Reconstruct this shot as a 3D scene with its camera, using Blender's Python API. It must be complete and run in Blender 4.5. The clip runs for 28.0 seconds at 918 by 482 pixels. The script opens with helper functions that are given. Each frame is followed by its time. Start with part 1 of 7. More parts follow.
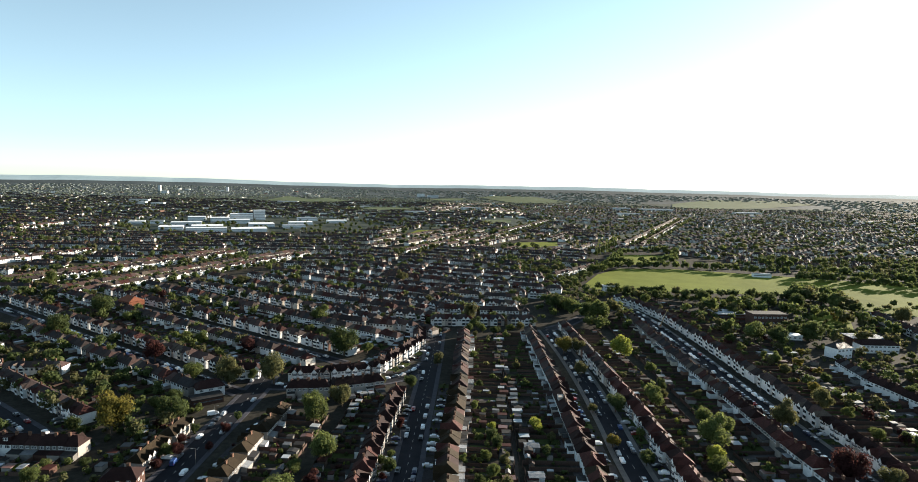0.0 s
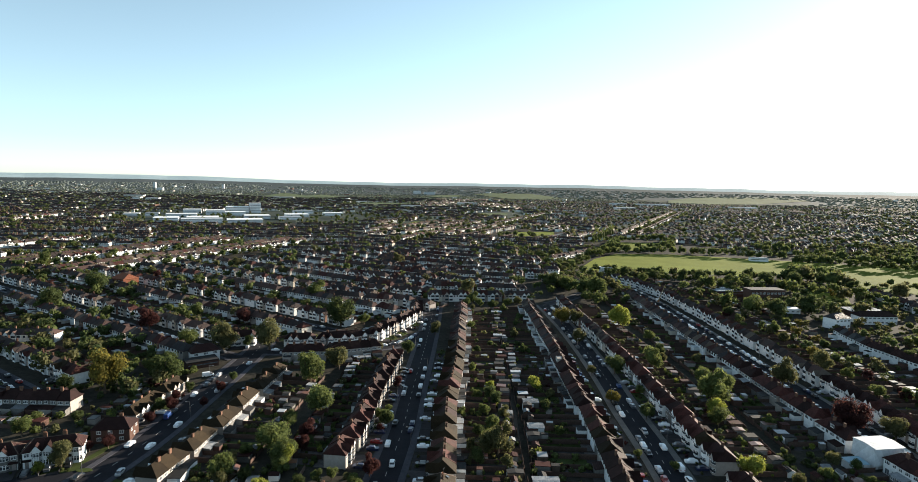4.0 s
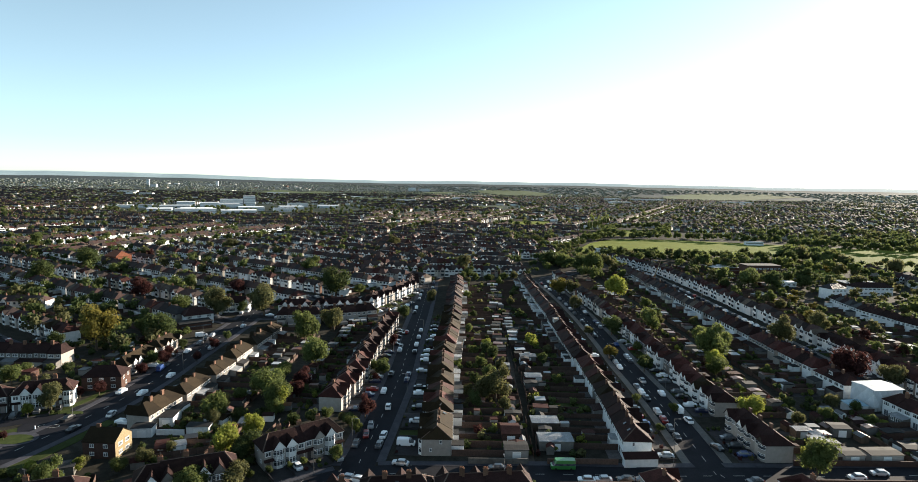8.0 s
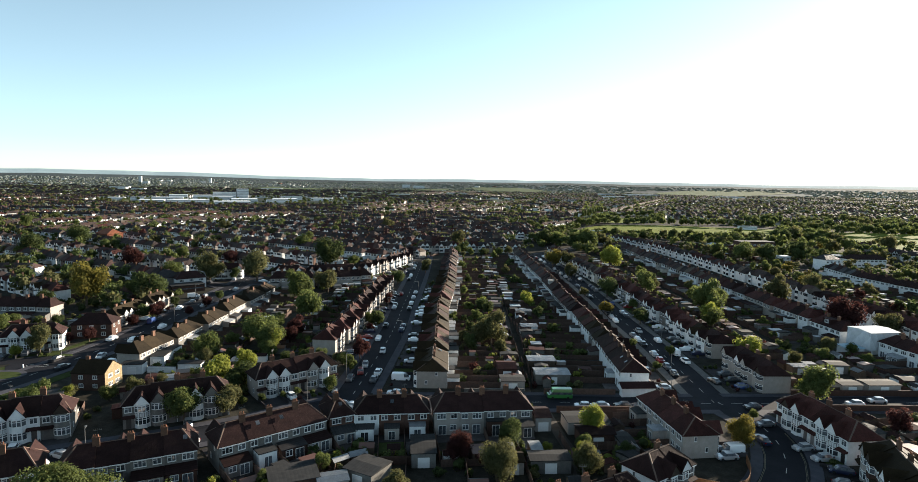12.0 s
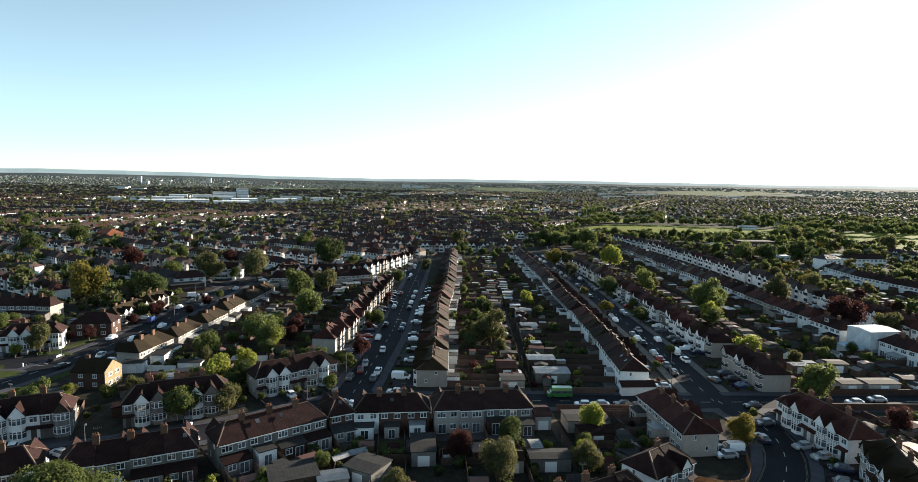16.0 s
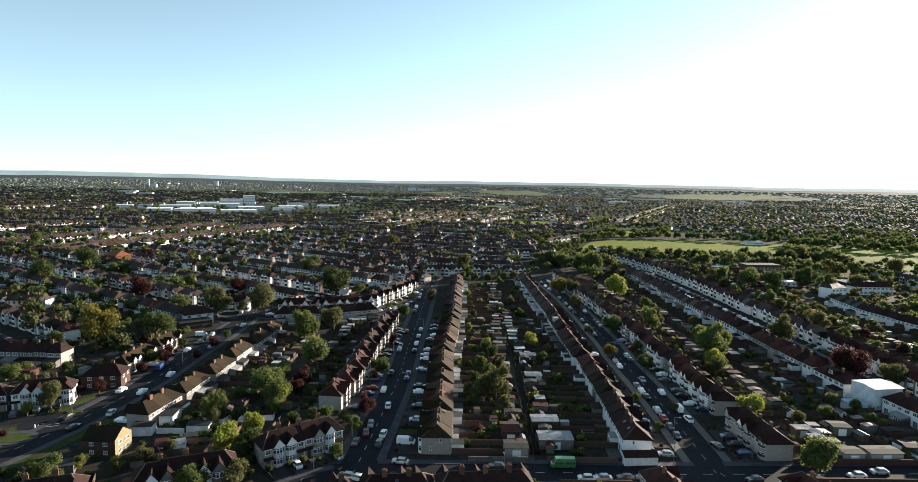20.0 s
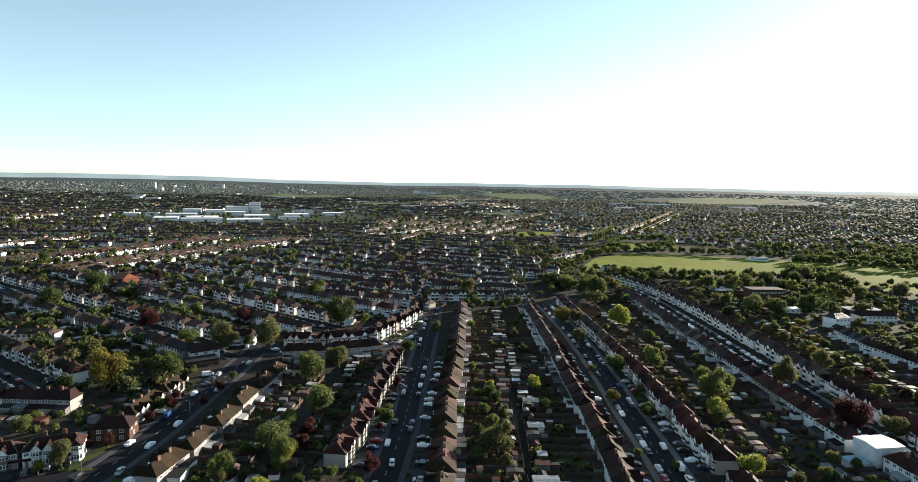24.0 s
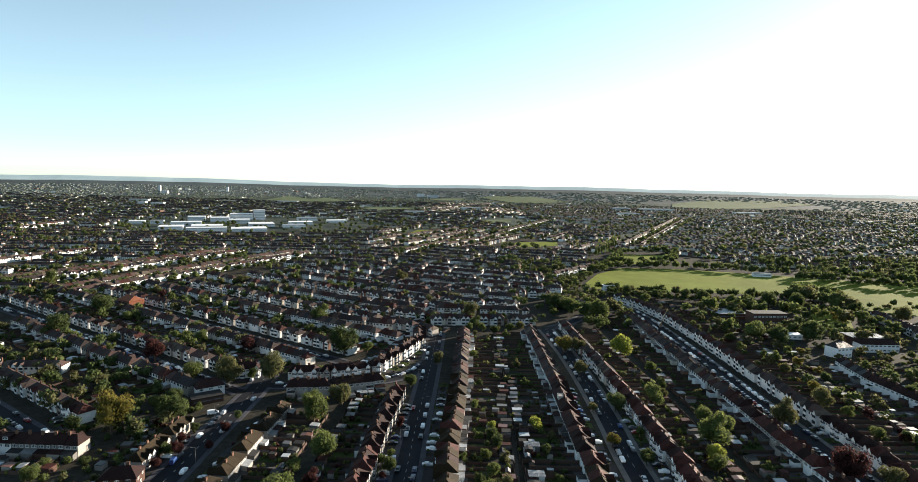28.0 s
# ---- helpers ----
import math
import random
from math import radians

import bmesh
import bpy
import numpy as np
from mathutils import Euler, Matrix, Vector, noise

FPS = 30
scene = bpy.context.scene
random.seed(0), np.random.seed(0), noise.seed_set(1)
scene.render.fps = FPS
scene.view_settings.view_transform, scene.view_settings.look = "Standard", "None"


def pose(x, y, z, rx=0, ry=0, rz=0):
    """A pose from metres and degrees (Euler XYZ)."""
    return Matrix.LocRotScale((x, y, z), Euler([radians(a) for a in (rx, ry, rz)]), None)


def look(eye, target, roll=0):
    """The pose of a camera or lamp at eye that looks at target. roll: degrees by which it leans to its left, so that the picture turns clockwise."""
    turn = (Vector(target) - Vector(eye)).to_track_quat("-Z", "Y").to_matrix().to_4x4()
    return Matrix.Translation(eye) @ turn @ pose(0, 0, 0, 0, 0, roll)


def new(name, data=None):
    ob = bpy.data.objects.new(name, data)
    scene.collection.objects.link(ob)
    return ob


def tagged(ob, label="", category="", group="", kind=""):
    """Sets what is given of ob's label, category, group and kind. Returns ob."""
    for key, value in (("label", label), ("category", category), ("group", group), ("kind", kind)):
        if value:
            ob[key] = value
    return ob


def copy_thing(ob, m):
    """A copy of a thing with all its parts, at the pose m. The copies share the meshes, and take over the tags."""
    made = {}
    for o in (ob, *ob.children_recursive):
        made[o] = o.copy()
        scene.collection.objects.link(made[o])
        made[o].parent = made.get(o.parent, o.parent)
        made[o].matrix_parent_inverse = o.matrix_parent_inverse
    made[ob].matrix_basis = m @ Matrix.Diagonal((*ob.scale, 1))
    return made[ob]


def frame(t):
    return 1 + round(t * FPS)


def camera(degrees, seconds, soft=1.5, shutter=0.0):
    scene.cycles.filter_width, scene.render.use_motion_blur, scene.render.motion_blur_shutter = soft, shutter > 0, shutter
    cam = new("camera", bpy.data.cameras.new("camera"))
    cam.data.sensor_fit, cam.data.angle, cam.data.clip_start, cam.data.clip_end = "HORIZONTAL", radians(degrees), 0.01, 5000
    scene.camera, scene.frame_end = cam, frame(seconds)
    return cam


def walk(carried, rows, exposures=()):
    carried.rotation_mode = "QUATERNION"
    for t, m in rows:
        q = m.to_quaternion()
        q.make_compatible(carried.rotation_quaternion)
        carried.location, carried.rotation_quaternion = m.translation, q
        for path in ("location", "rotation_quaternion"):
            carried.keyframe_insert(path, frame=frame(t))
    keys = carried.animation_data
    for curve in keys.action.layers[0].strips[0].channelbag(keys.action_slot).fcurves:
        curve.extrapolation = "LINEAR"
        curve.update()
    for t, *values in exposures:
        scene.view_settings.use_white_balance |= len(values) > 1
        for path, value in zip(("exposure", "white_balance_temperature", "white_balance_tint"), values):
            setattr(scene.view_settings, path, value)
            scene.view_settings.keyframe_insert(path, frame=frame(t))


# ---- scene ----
# ---------------------------------------------------------------- camera
cam = camera(75.94, 28.0, soft=.66)
# seconds and the share of the descent done (0 high, 1 about the lowest seen point)
DESCENT = [(0, 0), (1, .0778), (2, .1562), (3, .2344), (3.5, .2736), (5.5, .43), (6, .469), (7, .5478), (8, .6254), (9, .7038), (10, .7818),
           (11, .858), (11.5, .8934), (12, .9268), (12.5, .957), (13.2, .988), (14, 1.0046), (14.5, 1.0002), (15, .9816), (15.5, .961), (16, .9322),
           (16.5, .8992), (17, .8642), (18, .7884), (19, .7106), (20, .6324), (21, .5544), (21.5, .5146), (23.5, .3582), (24, .3186), (25, .2416),
           (26, .1634), (27, .0848), (28, .008)]


def eye_pose(s):
    q = s * s
    m = pose(-1.104 * s + .696 * q, 2.069 * s - 1.779 * q, 108.66 - 60 * s, 90 - 5.944 + .081 * s, 0, -.994 * s - .581 * q)
    return m @ pose(0, 0, 0, 0, 0, 1.095 - .192 * s)


walk(cam, [(t, eye_pose(s)) for t, s in DESCENT], [(0, 1.83, 6500, 11), (28, 1.83, 6500, 11)])

# ---------------------------------------------------------------- world, sun
SUN_AZ, SUN_EL = 52.0, 11.6      # degrees to the right of the y axis, degrees up
world = bpy.data.worlds.new("sky")
scene.world = world
world.use_nodes = True
wn = world.node_tree.nodes
sky = wn.new("ShaderNodeTexSky")
sky.sky_type = 'NISHITA'
sky.sun_disc = False
sky.sun_elevation = radians(SUN_EL)
sky.sun_rotation = radians(SUN_AZ)
sky.dust_density = .2
sky.air_density = .69
sky.ozone_density = 1.3
wn["Background"].inputs[1].default_value = 0.0688
pale = wn.new("ShaderNodeHueSaturation")
pale.inputs["Hue"].default_value = .477
pale.inputs["Saturation"].default_value = .62
tint = wn.new("ShaderNodeVectorMath")
tint.operation = 'MULTIPLY'
tint.inputs[1].default_value = (.874, 1.015, 1.060)
world.node_tree.links.new(sky.outputs[0], pale.inputs["Color"])
world.node_tree.links.new(pale.outputs[0], tint.inputs[0])
world.node_tree.links.new(tint.outputs[0], wn["Background"].inputs[0])
sun_data = bpy.data.lights.new("sun", 'SUN')
sun_data.energy, sun_data.angle, sun_data.color = 5.0, radians(.6), (1, .88, .71)
sun = new("sun", sun_data)
sa, se = radians(SUN_AZ), radians(SUN_EL)
SUN_DIR = Vector((math.sin(sa) * math.cos(se), math.cos(sa) * math.cos(se), math.sin(se)))
sun.matrix_world = look((200, 100, 300), Vector((200, 100, 300)) - SUN_DIR)

# ---------------------------------------------------------------- materials


def material(name, base, base2, scale=1.0, rough=.85, metal=0.0, bump=.0, detail=8.0, fine=0.0, vary=0.0, island=0.0, space="Object", coat=0.0, courses=0.0, big=0.0, spec=.18, bands="Z", groove=.72, palette=()):
    """A noisy surface: base to base2 by noise of that scale, broad stains, fine grain, a lightness that varies from object to object or piece to piece."""
    mat = bpy.data.materials.new(name)
    mat.use_nodes = True
    nt = mat.node_tree
    n, l = nt.nodes, nt.links
    bsdf = n["Principled BSDF"]
    co = n.new("ShaderNodeTexCoord") if space == "Object" else n.new("ShaderNodeNewGeometry")
    out = co.outputs["Object"] if space == "Object" else co.outputs["Position"]
    tex = n.new("ShaderNodeTexNoise")
    tex.inputs["Scale"].default_value, tex.inputs["Detail"].default_value = scale, detail
    tex.inputs["Roughness"].default_value = .65
    l.new(out, tex.inputs["Vector"])
    ramp = n.new("ShaderNodeMapRange")
    ramp.inputs[1].default_value, ramp.inputs[2].default_value = .32, .68
    l.new(tex.outputs[0], ramp.inputs[0])
    mix = n.new("ShaderNodeMix")
    mix.data_type = 'RGBA'
    l.new(ramp.outputs[0], mix.inputs[0])
    mix.inputs[6].default_value, mix.inputs[7].default_value = (*base, 1), (*base2, 1)
    colour = mix.outputs[2]
    if palette:
        # one of several paints or tiles for each separate piece
        piece = n.new("ShaderNodeNewGeometry")
        pick = n.new("ShaderNodeValToRGB")
        pick.color_ramp.interpolation = 'CONSTANT'
        while len(pick.color_ramp.elements) < len(palette):
            pick.color_ramp.elements.new(.5)
        for k, (stop, rgb) in enumerate(zip(pick.color_ramp.elements, palette)):
            stop.position, stop.color = k / len(palette), (*rgb, 1)
        l.new(piece.outputs["Random Per Island"], pick.inputs[0])
        l.new(pick.outputs[0], mix.inputs[6])
        soft = n.new("ShaderNodeVectorMath")
        soft.operation = 'SCALE'
        soft.inputs[3].default_value = 1.35
        l.new(pick.outputs[0], soft.inputs[0])
        l.new(soft.outputs[0], mix.inputs[7])
    value = None

    def times(a, b):
        m = n.new("ShaderNodeMath")
        m.operation = 'MULTIPLY'
        l.new(a, m.inputs[0])
        l.new(b, m.inputs[1])
        return m.outputs[0]

    def ranged(src, lo, hi):
        m = n.new("ShaderNodeMapRange")
        m.inputs[3].default_value, m.inputs[4].default_value = lo, hi
        l.new(src, m.inputs[0])
        return m.outputs[0]
    if vary:
        info = n.new("ShaderNodeObjectInfo")
        value = ranged(info.outputs["Random"], 1 - vary, 1 + vary)
    if island:
        geo = n.new("ShaderNodeNewGeometry")
        v = ranged(geo.outputs["Random Per Island"], 1 - island, 1 + island)
        value = times(value, v) if value else v
    if fine:
        t2 = n.new("ShaderNodeTexNoise")
        t2.inputs["Scale"].default_value, t2.inputs["Detail"].default_value = scale * 9, 4
        l.new(out, t2.inputs["Vector"])
        v = ranged(t2.outputs[0], 1 - 2 * fine, 1 + 2 * fine)
        value = times(value, v) if value else v
    if big:
        t3 = n.new("ShaderNodeTexNoise")
        t3.inputs["Scale"].default_value, t3.inputs["Detail"].default_value = scale * .13, 3
        l.new(out, t3.inputs["Vector"])
        v = ranged(t3.outputs[0], 1 - 2 * big, 1 + 2 * big)
        value = times(value, v) if value else v
    height = tex.outputs[0]
    if courses:
        wave = n.new("ShaderNodeTexWave")
        wave.wave_type, wave.bands_direction, wave.wave_profile = 'BANDS', bands, 'SAW'
        wave.inputs["Scale"].default_value = courses
        wave.inputs["Distortion"].default_value = .4
        l.new(out, wave.inputs["Vector"])
        v = ranged(wave.outputs[1], groove, 1.12)
        value = times(value, v) if value else v
        height = wave.outputs[1]
    if value:
        sc = n.new("ShaderNodeVectorMath")
        sc.operation = 'SCALE'
        l.new(colour, sc.inputs[0])
        l.new(value, sc.inputs[3])
        colour = sc.outputs[0]
    l.new(colour, bsdf.inputs["Base Color"])
    bsdf.inputs["Roughness"].default_value, bsdf.inputs["Metallic"].default_value = rough, metal
    bsdf.inputs["Specular IOR Level"].default_value = spec
    bsdf.inputs["Coat Weight"].default_value = coat
    if bump:
        b = n.new("ShaderNodeBump")
        b.inputs["Strength"].default_value, b.inputs["Distance"].default_value = bump, .08
        l.new(height, b.inputs["Height"])
        l.new(b.outputs[0], bsdf.inputs["Normal"])
    return mat


WHITE = material("white_render", (.53, .545, .55), (.67, .68, .68), .9, .8, fine=.05, vary=.12, bump=.1)
CREAM = material("cream_render", (0.2467, 0.2234, 0.2014), (0.3074, 0.2807, 0.2576), .8, .85, fine=.06, vary=.15, bump=.1)
GREY = material("grey_pebbledash", (.098, .094, .090), (.150, .143, .134), 1.1, .95, fine=.12, vary=.18, bump=.3)
BRICK = material("red_brick", (0.0614, 0.0339, 0.0261), (0.0878, 0.0475, 0.0369), 1.6, .9, fine=.15, vary=.2, courses=6.0, bump=.3)
TERRACOTTA = material("orange_brick", (0.1600, 0.0560, 0.0304), (0.2160, 0.0760, 0.0416), 1.4, .85, fine=.12, vary=.1, courses=6.0, bump=.3)
STOCK = material("yellow_brick", (0.2150, 0.1650, 0.0950), (0.2750, 0.2150, 0.1300), 1.4, .9, fine=.12, vary=.1, courses=6.0, bump=.3)
TILE = material("brown_roof_tiles", (0.0207, 0.0098, 0.0093), (0.0336, 0.0162, 0.0147), .8, .75, fine=.2, vary=.35, courses=3.2, groove=.6, bump=.6, big=.2, spec=.08)
TILE_RED = material("red_roof_tiles", (0.0420, 0.0163, 0.0144), (0.0700, 0.0260, 0.0219), .8, .75, fine=.2, vary=.3, courses=3.2, groove=.6, bump=.6, big=.2, spec=.08)
TILE_TAN = material("tan_roof_tiles", (0.0210, 0.0144, 0.0077), (0.0302, 0.0210, 0.0113), .8, .8, fine=.2, vary=.3, courses=3.2, groove=.6, bump=.6, big=.2, spec=.08)
SLATE = material("dark_slates", (0.0124, 0.0112, 0.0127), (0.0210, 0.0190, 0.0194), .8, .6, fine=.12, vary=.25, courses=3.2, bump=.45, big=.2, spec=.3)
FELT = material("grey_roof_felt", (0.0157, 0.0164, 0.0175), (0.0314, 0.0308, 0.0309), .7, .85, fine=.12, vary=.35, big=.2, island=.45, courses=.5, bands="X", groove=.85)
SHEET = material("pale_roof_sheeting", (.150, .160, .172), (.260, .272, .288), .6, .5, fine=.08, vary=.3, courses=2.2, bands="X", groove=.8, bump=.4, big=.15)
FRAME = material("white_window_frame", (0.666, 0.666, 0.657), (0.738, 0.738, 0.729), 2, .45, vary=.06)
# blotchy pale tone: net curtains, and sky reflection put into the glass colour
PANE = material("window_glass", (.020, .024, .030), (.115, .122, .135), .9, .05, vary=.6, spec=.8)
DOOR = material("painted_door", (.10, .09, .09), (.14, .12, .11), 2, .5, vary=.9)
POT = material("terracotta_pot", (.20, .09, .05), (.27, .12, .07), 4, .85, vary=.15)
CHIM = material("chimney_brick", (.095, .052, .036), (.14, .075, .05), 2.5, .9, fine=.15, vary=.25, courses=6.0)
FENCE = material("brown_fence_boards", (0.0722, 0.0464, 0.0368), (0.1230, 0.0784, 0.0624), 2.2, .9, fine=.2, vary=.3, island=.25)
FENCE_ORANGE = material("orange_fence_boards", (.15, .072, .034), (.21, .102, .050), 2.2, .85, fine=.15, vary=.15)
SHEDWOOD = material("shed_boards", (0.067, 0.047, 0.034), (0.112, 0.078, 0.056), 2.0, .9, fine=.15, vary=.4)
CONCRETE = material("concrete", (0.098, 0.094, 0.086), (0.155, 0.149, 0.138), .8, .9, fine=.1, vary=.2)
PAVING = material("pavement_slabs", (0.0360, 0.0363, 0.0445), (0.0581, 0.0581, 0.0706), .35, .9, fine=.12, big=.12, space="World", bump=.1)
DRIVE = material("front_drives", (0.0228, 0.0197, 0.0201), (0.0454, 0.0432, 0.0472), .14, .9, fine=.15, big=.25, space="World", island=.4)
ASPHALT = material("asphalt", (0.0113, 0.0121, 0.0158), (0.0179, 0.0186, 0.0238), .25, .85, fine=.15, big=.2, space="World", bump=.1, spec=.08)
LANE = material("worn_track", (0.0434, 0.0374, 0.0316), (0.0699, 0.0607, 0.0513), .5, .95, fine=.2, big=.2, space="World", bump=.2)
# lighter copy of the slabs: sunlight on two streets' pavements put into colour
SUNLIT_PAVING = material("sunlit_pavement_slabs", (.085, .082, .080), (.135, .130, .125), .35, .9, fine=.12, big=.12, space="World", bump=.1)
# ridge tiles paler than the roofs: their sunlit lines are put into colour
LIT_RIDGE_TILE = material("ridge_tiles", (.075, .050, .040), (.125, .085, .066), 3, .8, fine=.15, vary=.3)
KERB_PAINT = material("faded_kerb_paint", (.075, .068, .050), (.17, .15, .10), .8, .8, fine=.2, space="World")
PAINT = material("road_paint", (.22, .22, .21), (.46, .46, .44), .9, .7, fine=.2, space="World")
SOIL = material("garden_ground", (0.0215, 0.0205, 0.0165), (0.0470, 0.0430, 0.0355), .4, .95, fine=.3, big=.3, space="World", bump=.3, spec=.03)
LAWN = material("lawn_grass", (0.0349, 0.0485, 0.0171), (0.0530, 0.0660, 0.0240), .6, .95, fine=.2, big=.2, space="World", island=.35, bump=.3, spec=.03)
PATIO = material("patio_paving", (0.0451, 0.0401, 0.0385), (0.0888, 0.0788, 0.0791), .8, .9, fine=.12, space="World", island=.45)
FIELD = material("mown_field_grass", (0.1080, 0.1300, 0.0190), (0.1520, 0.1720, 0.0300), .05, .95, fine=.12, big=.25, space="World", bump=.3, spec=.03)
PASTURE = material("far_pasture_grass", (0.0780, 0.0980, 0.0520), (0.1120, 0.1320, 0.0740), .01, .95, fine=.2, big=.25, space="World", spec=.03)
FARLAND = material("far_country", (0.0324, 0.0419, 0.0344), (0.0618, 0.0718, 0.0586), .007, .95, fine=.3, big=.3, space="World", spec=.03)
# hills and outer plain: the blue of distance haze is put into their colours
HILL = material("hazed_distant_hills", (0.2767, 0.3630, 0.3904), (0.3307, 0.4158, 0.4416), .004, 1, fine=.1, space="World", spec=.03)
DOWNS = material("hazed_wooded_plain", (0.0467, 0.0585, 0.0609), (0.0731, 0.0849, 0.0876), .006, 1, fine=.3, big=.25, space="World", spec=.03)
# tiles of far roofs, lightened so that their colour stands in for haze
ROW_ROOFS = material("mixed_haze_lifted_tiles", (.03, .02, .016), (.04, .03, .02), .6, .85, fine=.2, spec=.06, courses=3.2, bump=.3,
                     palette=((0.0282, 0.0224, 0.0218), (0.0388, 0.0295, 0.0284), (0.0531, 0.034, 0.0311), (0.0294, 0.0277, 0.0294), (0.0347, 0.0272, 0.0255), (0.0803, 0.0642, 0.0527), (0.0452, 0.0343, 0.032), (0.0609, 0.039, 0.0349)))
ROW_WALLS = material("mixed_render_and_brick", (.3, .3, .3), (.4, .4, .4), .7, .85, fine=.08, spec=.2,
                     palette=((.50, .50, .48), (.36, .33, .28), (.54, .53, .51), (.17, .155, .14), (.44, .42, .38), (.13, .075, .055), (.56, .56, .55), (.25, .235, .21)))
OUT_ROOFS = material("mixed_shed_and_extension_roofs", (.1, .1, .1), (.1, .1, .1), .7, .45, fine=.12, spec=.5,
                     palette=((.035, .036, .038), (.17, .18, .19), (.06, .06, .062), (.28, .30, .32), (.095, .045, .034), (.045, .047, .05), (.20, .215, .235), (.08, .075, .07)))
BARK = material("bark", (.07, .052, .038), (.12, .09, .065), 3, .95, fine=.2, bump=.5)


def leaf(name, base, base2):
    mat = material(name, base, base2, .5, .75, fine=.1, vary=.15, island=.3, spec=.04)
    nt = mat.node_tree
    bsdf = nt.nodes["Principled BSDF"]
    tr = nt.nodes.new("ShaderNodeBsdfTranslucent")
    sc = nt.nodes.new("ShaderNodeVectorMath")
    sc.operation = 'MULTIPLY'
    sc.inputs[1].default_value = (1.52, 1.44, 1.2)
    src = bsdf.inputs["Base Color"].links[0].from_socket
    nt.links.new(src, sc.inputs[0])
    nt.links.new(sc.outputs[0], tr.inputs[0])
    add = nt.nodes.new("ShaderNodeMixShader")
    add.inputs[0].default_value = .5
    nt.links.new(bsdf.outputs[0], add.inputs[1])
    nt.links.new(tr.outputs[0], add.inputs[2])
    nt.links.new(add.outputs[0], nt.nodes["Material Output"].inputs[0])
    return mat


LEAF = {"g": leaf("green_leaves", (0.065, 0.085, 0.030), (0.096, 0.116, 0.043)), "d": leaf("dark_leaves", (0.040, 0.056, 0.024), (0.062, 0.080, 0.031)),
        "o": leaf("olive_leaves", (0.067, 0.071, 0.034), (0.093, 0.093, 0.045)), "y": leaf("yellowing_leaves", (0.098, 0.088, 0.022), (0.130, 0.112, 0.032)),
        "b": leaf("bright_leaves", (0.135, 0.160, 0.032), (0.190, 0.205, 0.050)), "r": leaf("copper_leaves", (0.038, 0.016, 0.017), (0.058, 0.026, 0.025))}
# far foliage: the paling of distance haze is put into these leaf colours
LEAF["h"] = leaf("hazed_far_leaves", (0.128, 0.152, 0.122), (0.162, 0.186, 0.152))
LEAF["w"] = leaf("hazed_distant_woods", (0.140, 0.166, 0.162), (0.166, 0.192, 0.188))
CAR_PAINT = {}
for key, rgb in (("white", (.75, .76, .77)), ("silver", (.42, .43, .45)), ("black", (.012, .013, .016)), ("grey", (.10, .105, .115)), ("blue", (.02, .05, .16)),
                 ("red", (.16, .016, .015)), ("navy", (.015, .02, .05)), ("green", (.035, .17, .04))):
    CAR_PAINT[key] = material(key + "_car_paint", rgb, tuple(c * 1.08 for c in rgb), 1, .28, metal=.35 if key in ("silver", "grey") else 0, coat=.6, spec=.5)
RUBBER = material("tyre_rubber", (.018, .018, .018), (.028, .028, .028), 5, .9)
LAMPGLASS = material("lamp_lens", (.6, .58, .55), (.7, .68, .65), 5, .2)
TAIL = material("tail_lamp", (.25, .01, .01), (.3, .015, .015), 5, .2)
TIMBER = material("dark_stained_timber", (.030, .022, .017), (.048, .036, .028), 4, .8, fine=.15)
STEEL = material("galvanised_steel", (.13, .135, .135), (.18, .185, .185), 3, .5, metal=.6)
SHEETING = material("white_scaffold_sheeting", (.42, .45, .48), (.56, .58, .60), .5, .5, fine=.06, bump=.6, courses=.14, bands="DIAGONAL", groove=.95, big=.12)

CLAD = material("white_cladding", (0.5740, 0.5822, 0.5976), (0.6560, 0.6560, 0.6640), .05, .6, fine=.04, vary=.08)
BLUE_SHEET = material("pale_blue_sheeting", (.22, .36, .44), (.30, .44, .52), .6, .4, fine=.08, bump=.3)
MEMBRANE = material("white_roof_membrane", (.66, .67, .68), (.76, .77, .78), .05, .7, fine=.05, vary=.12)

# ---------------------------------------------------------------- helpers for meshes
rng = random.Random(7)
nprng = np.random.default_rng(11)


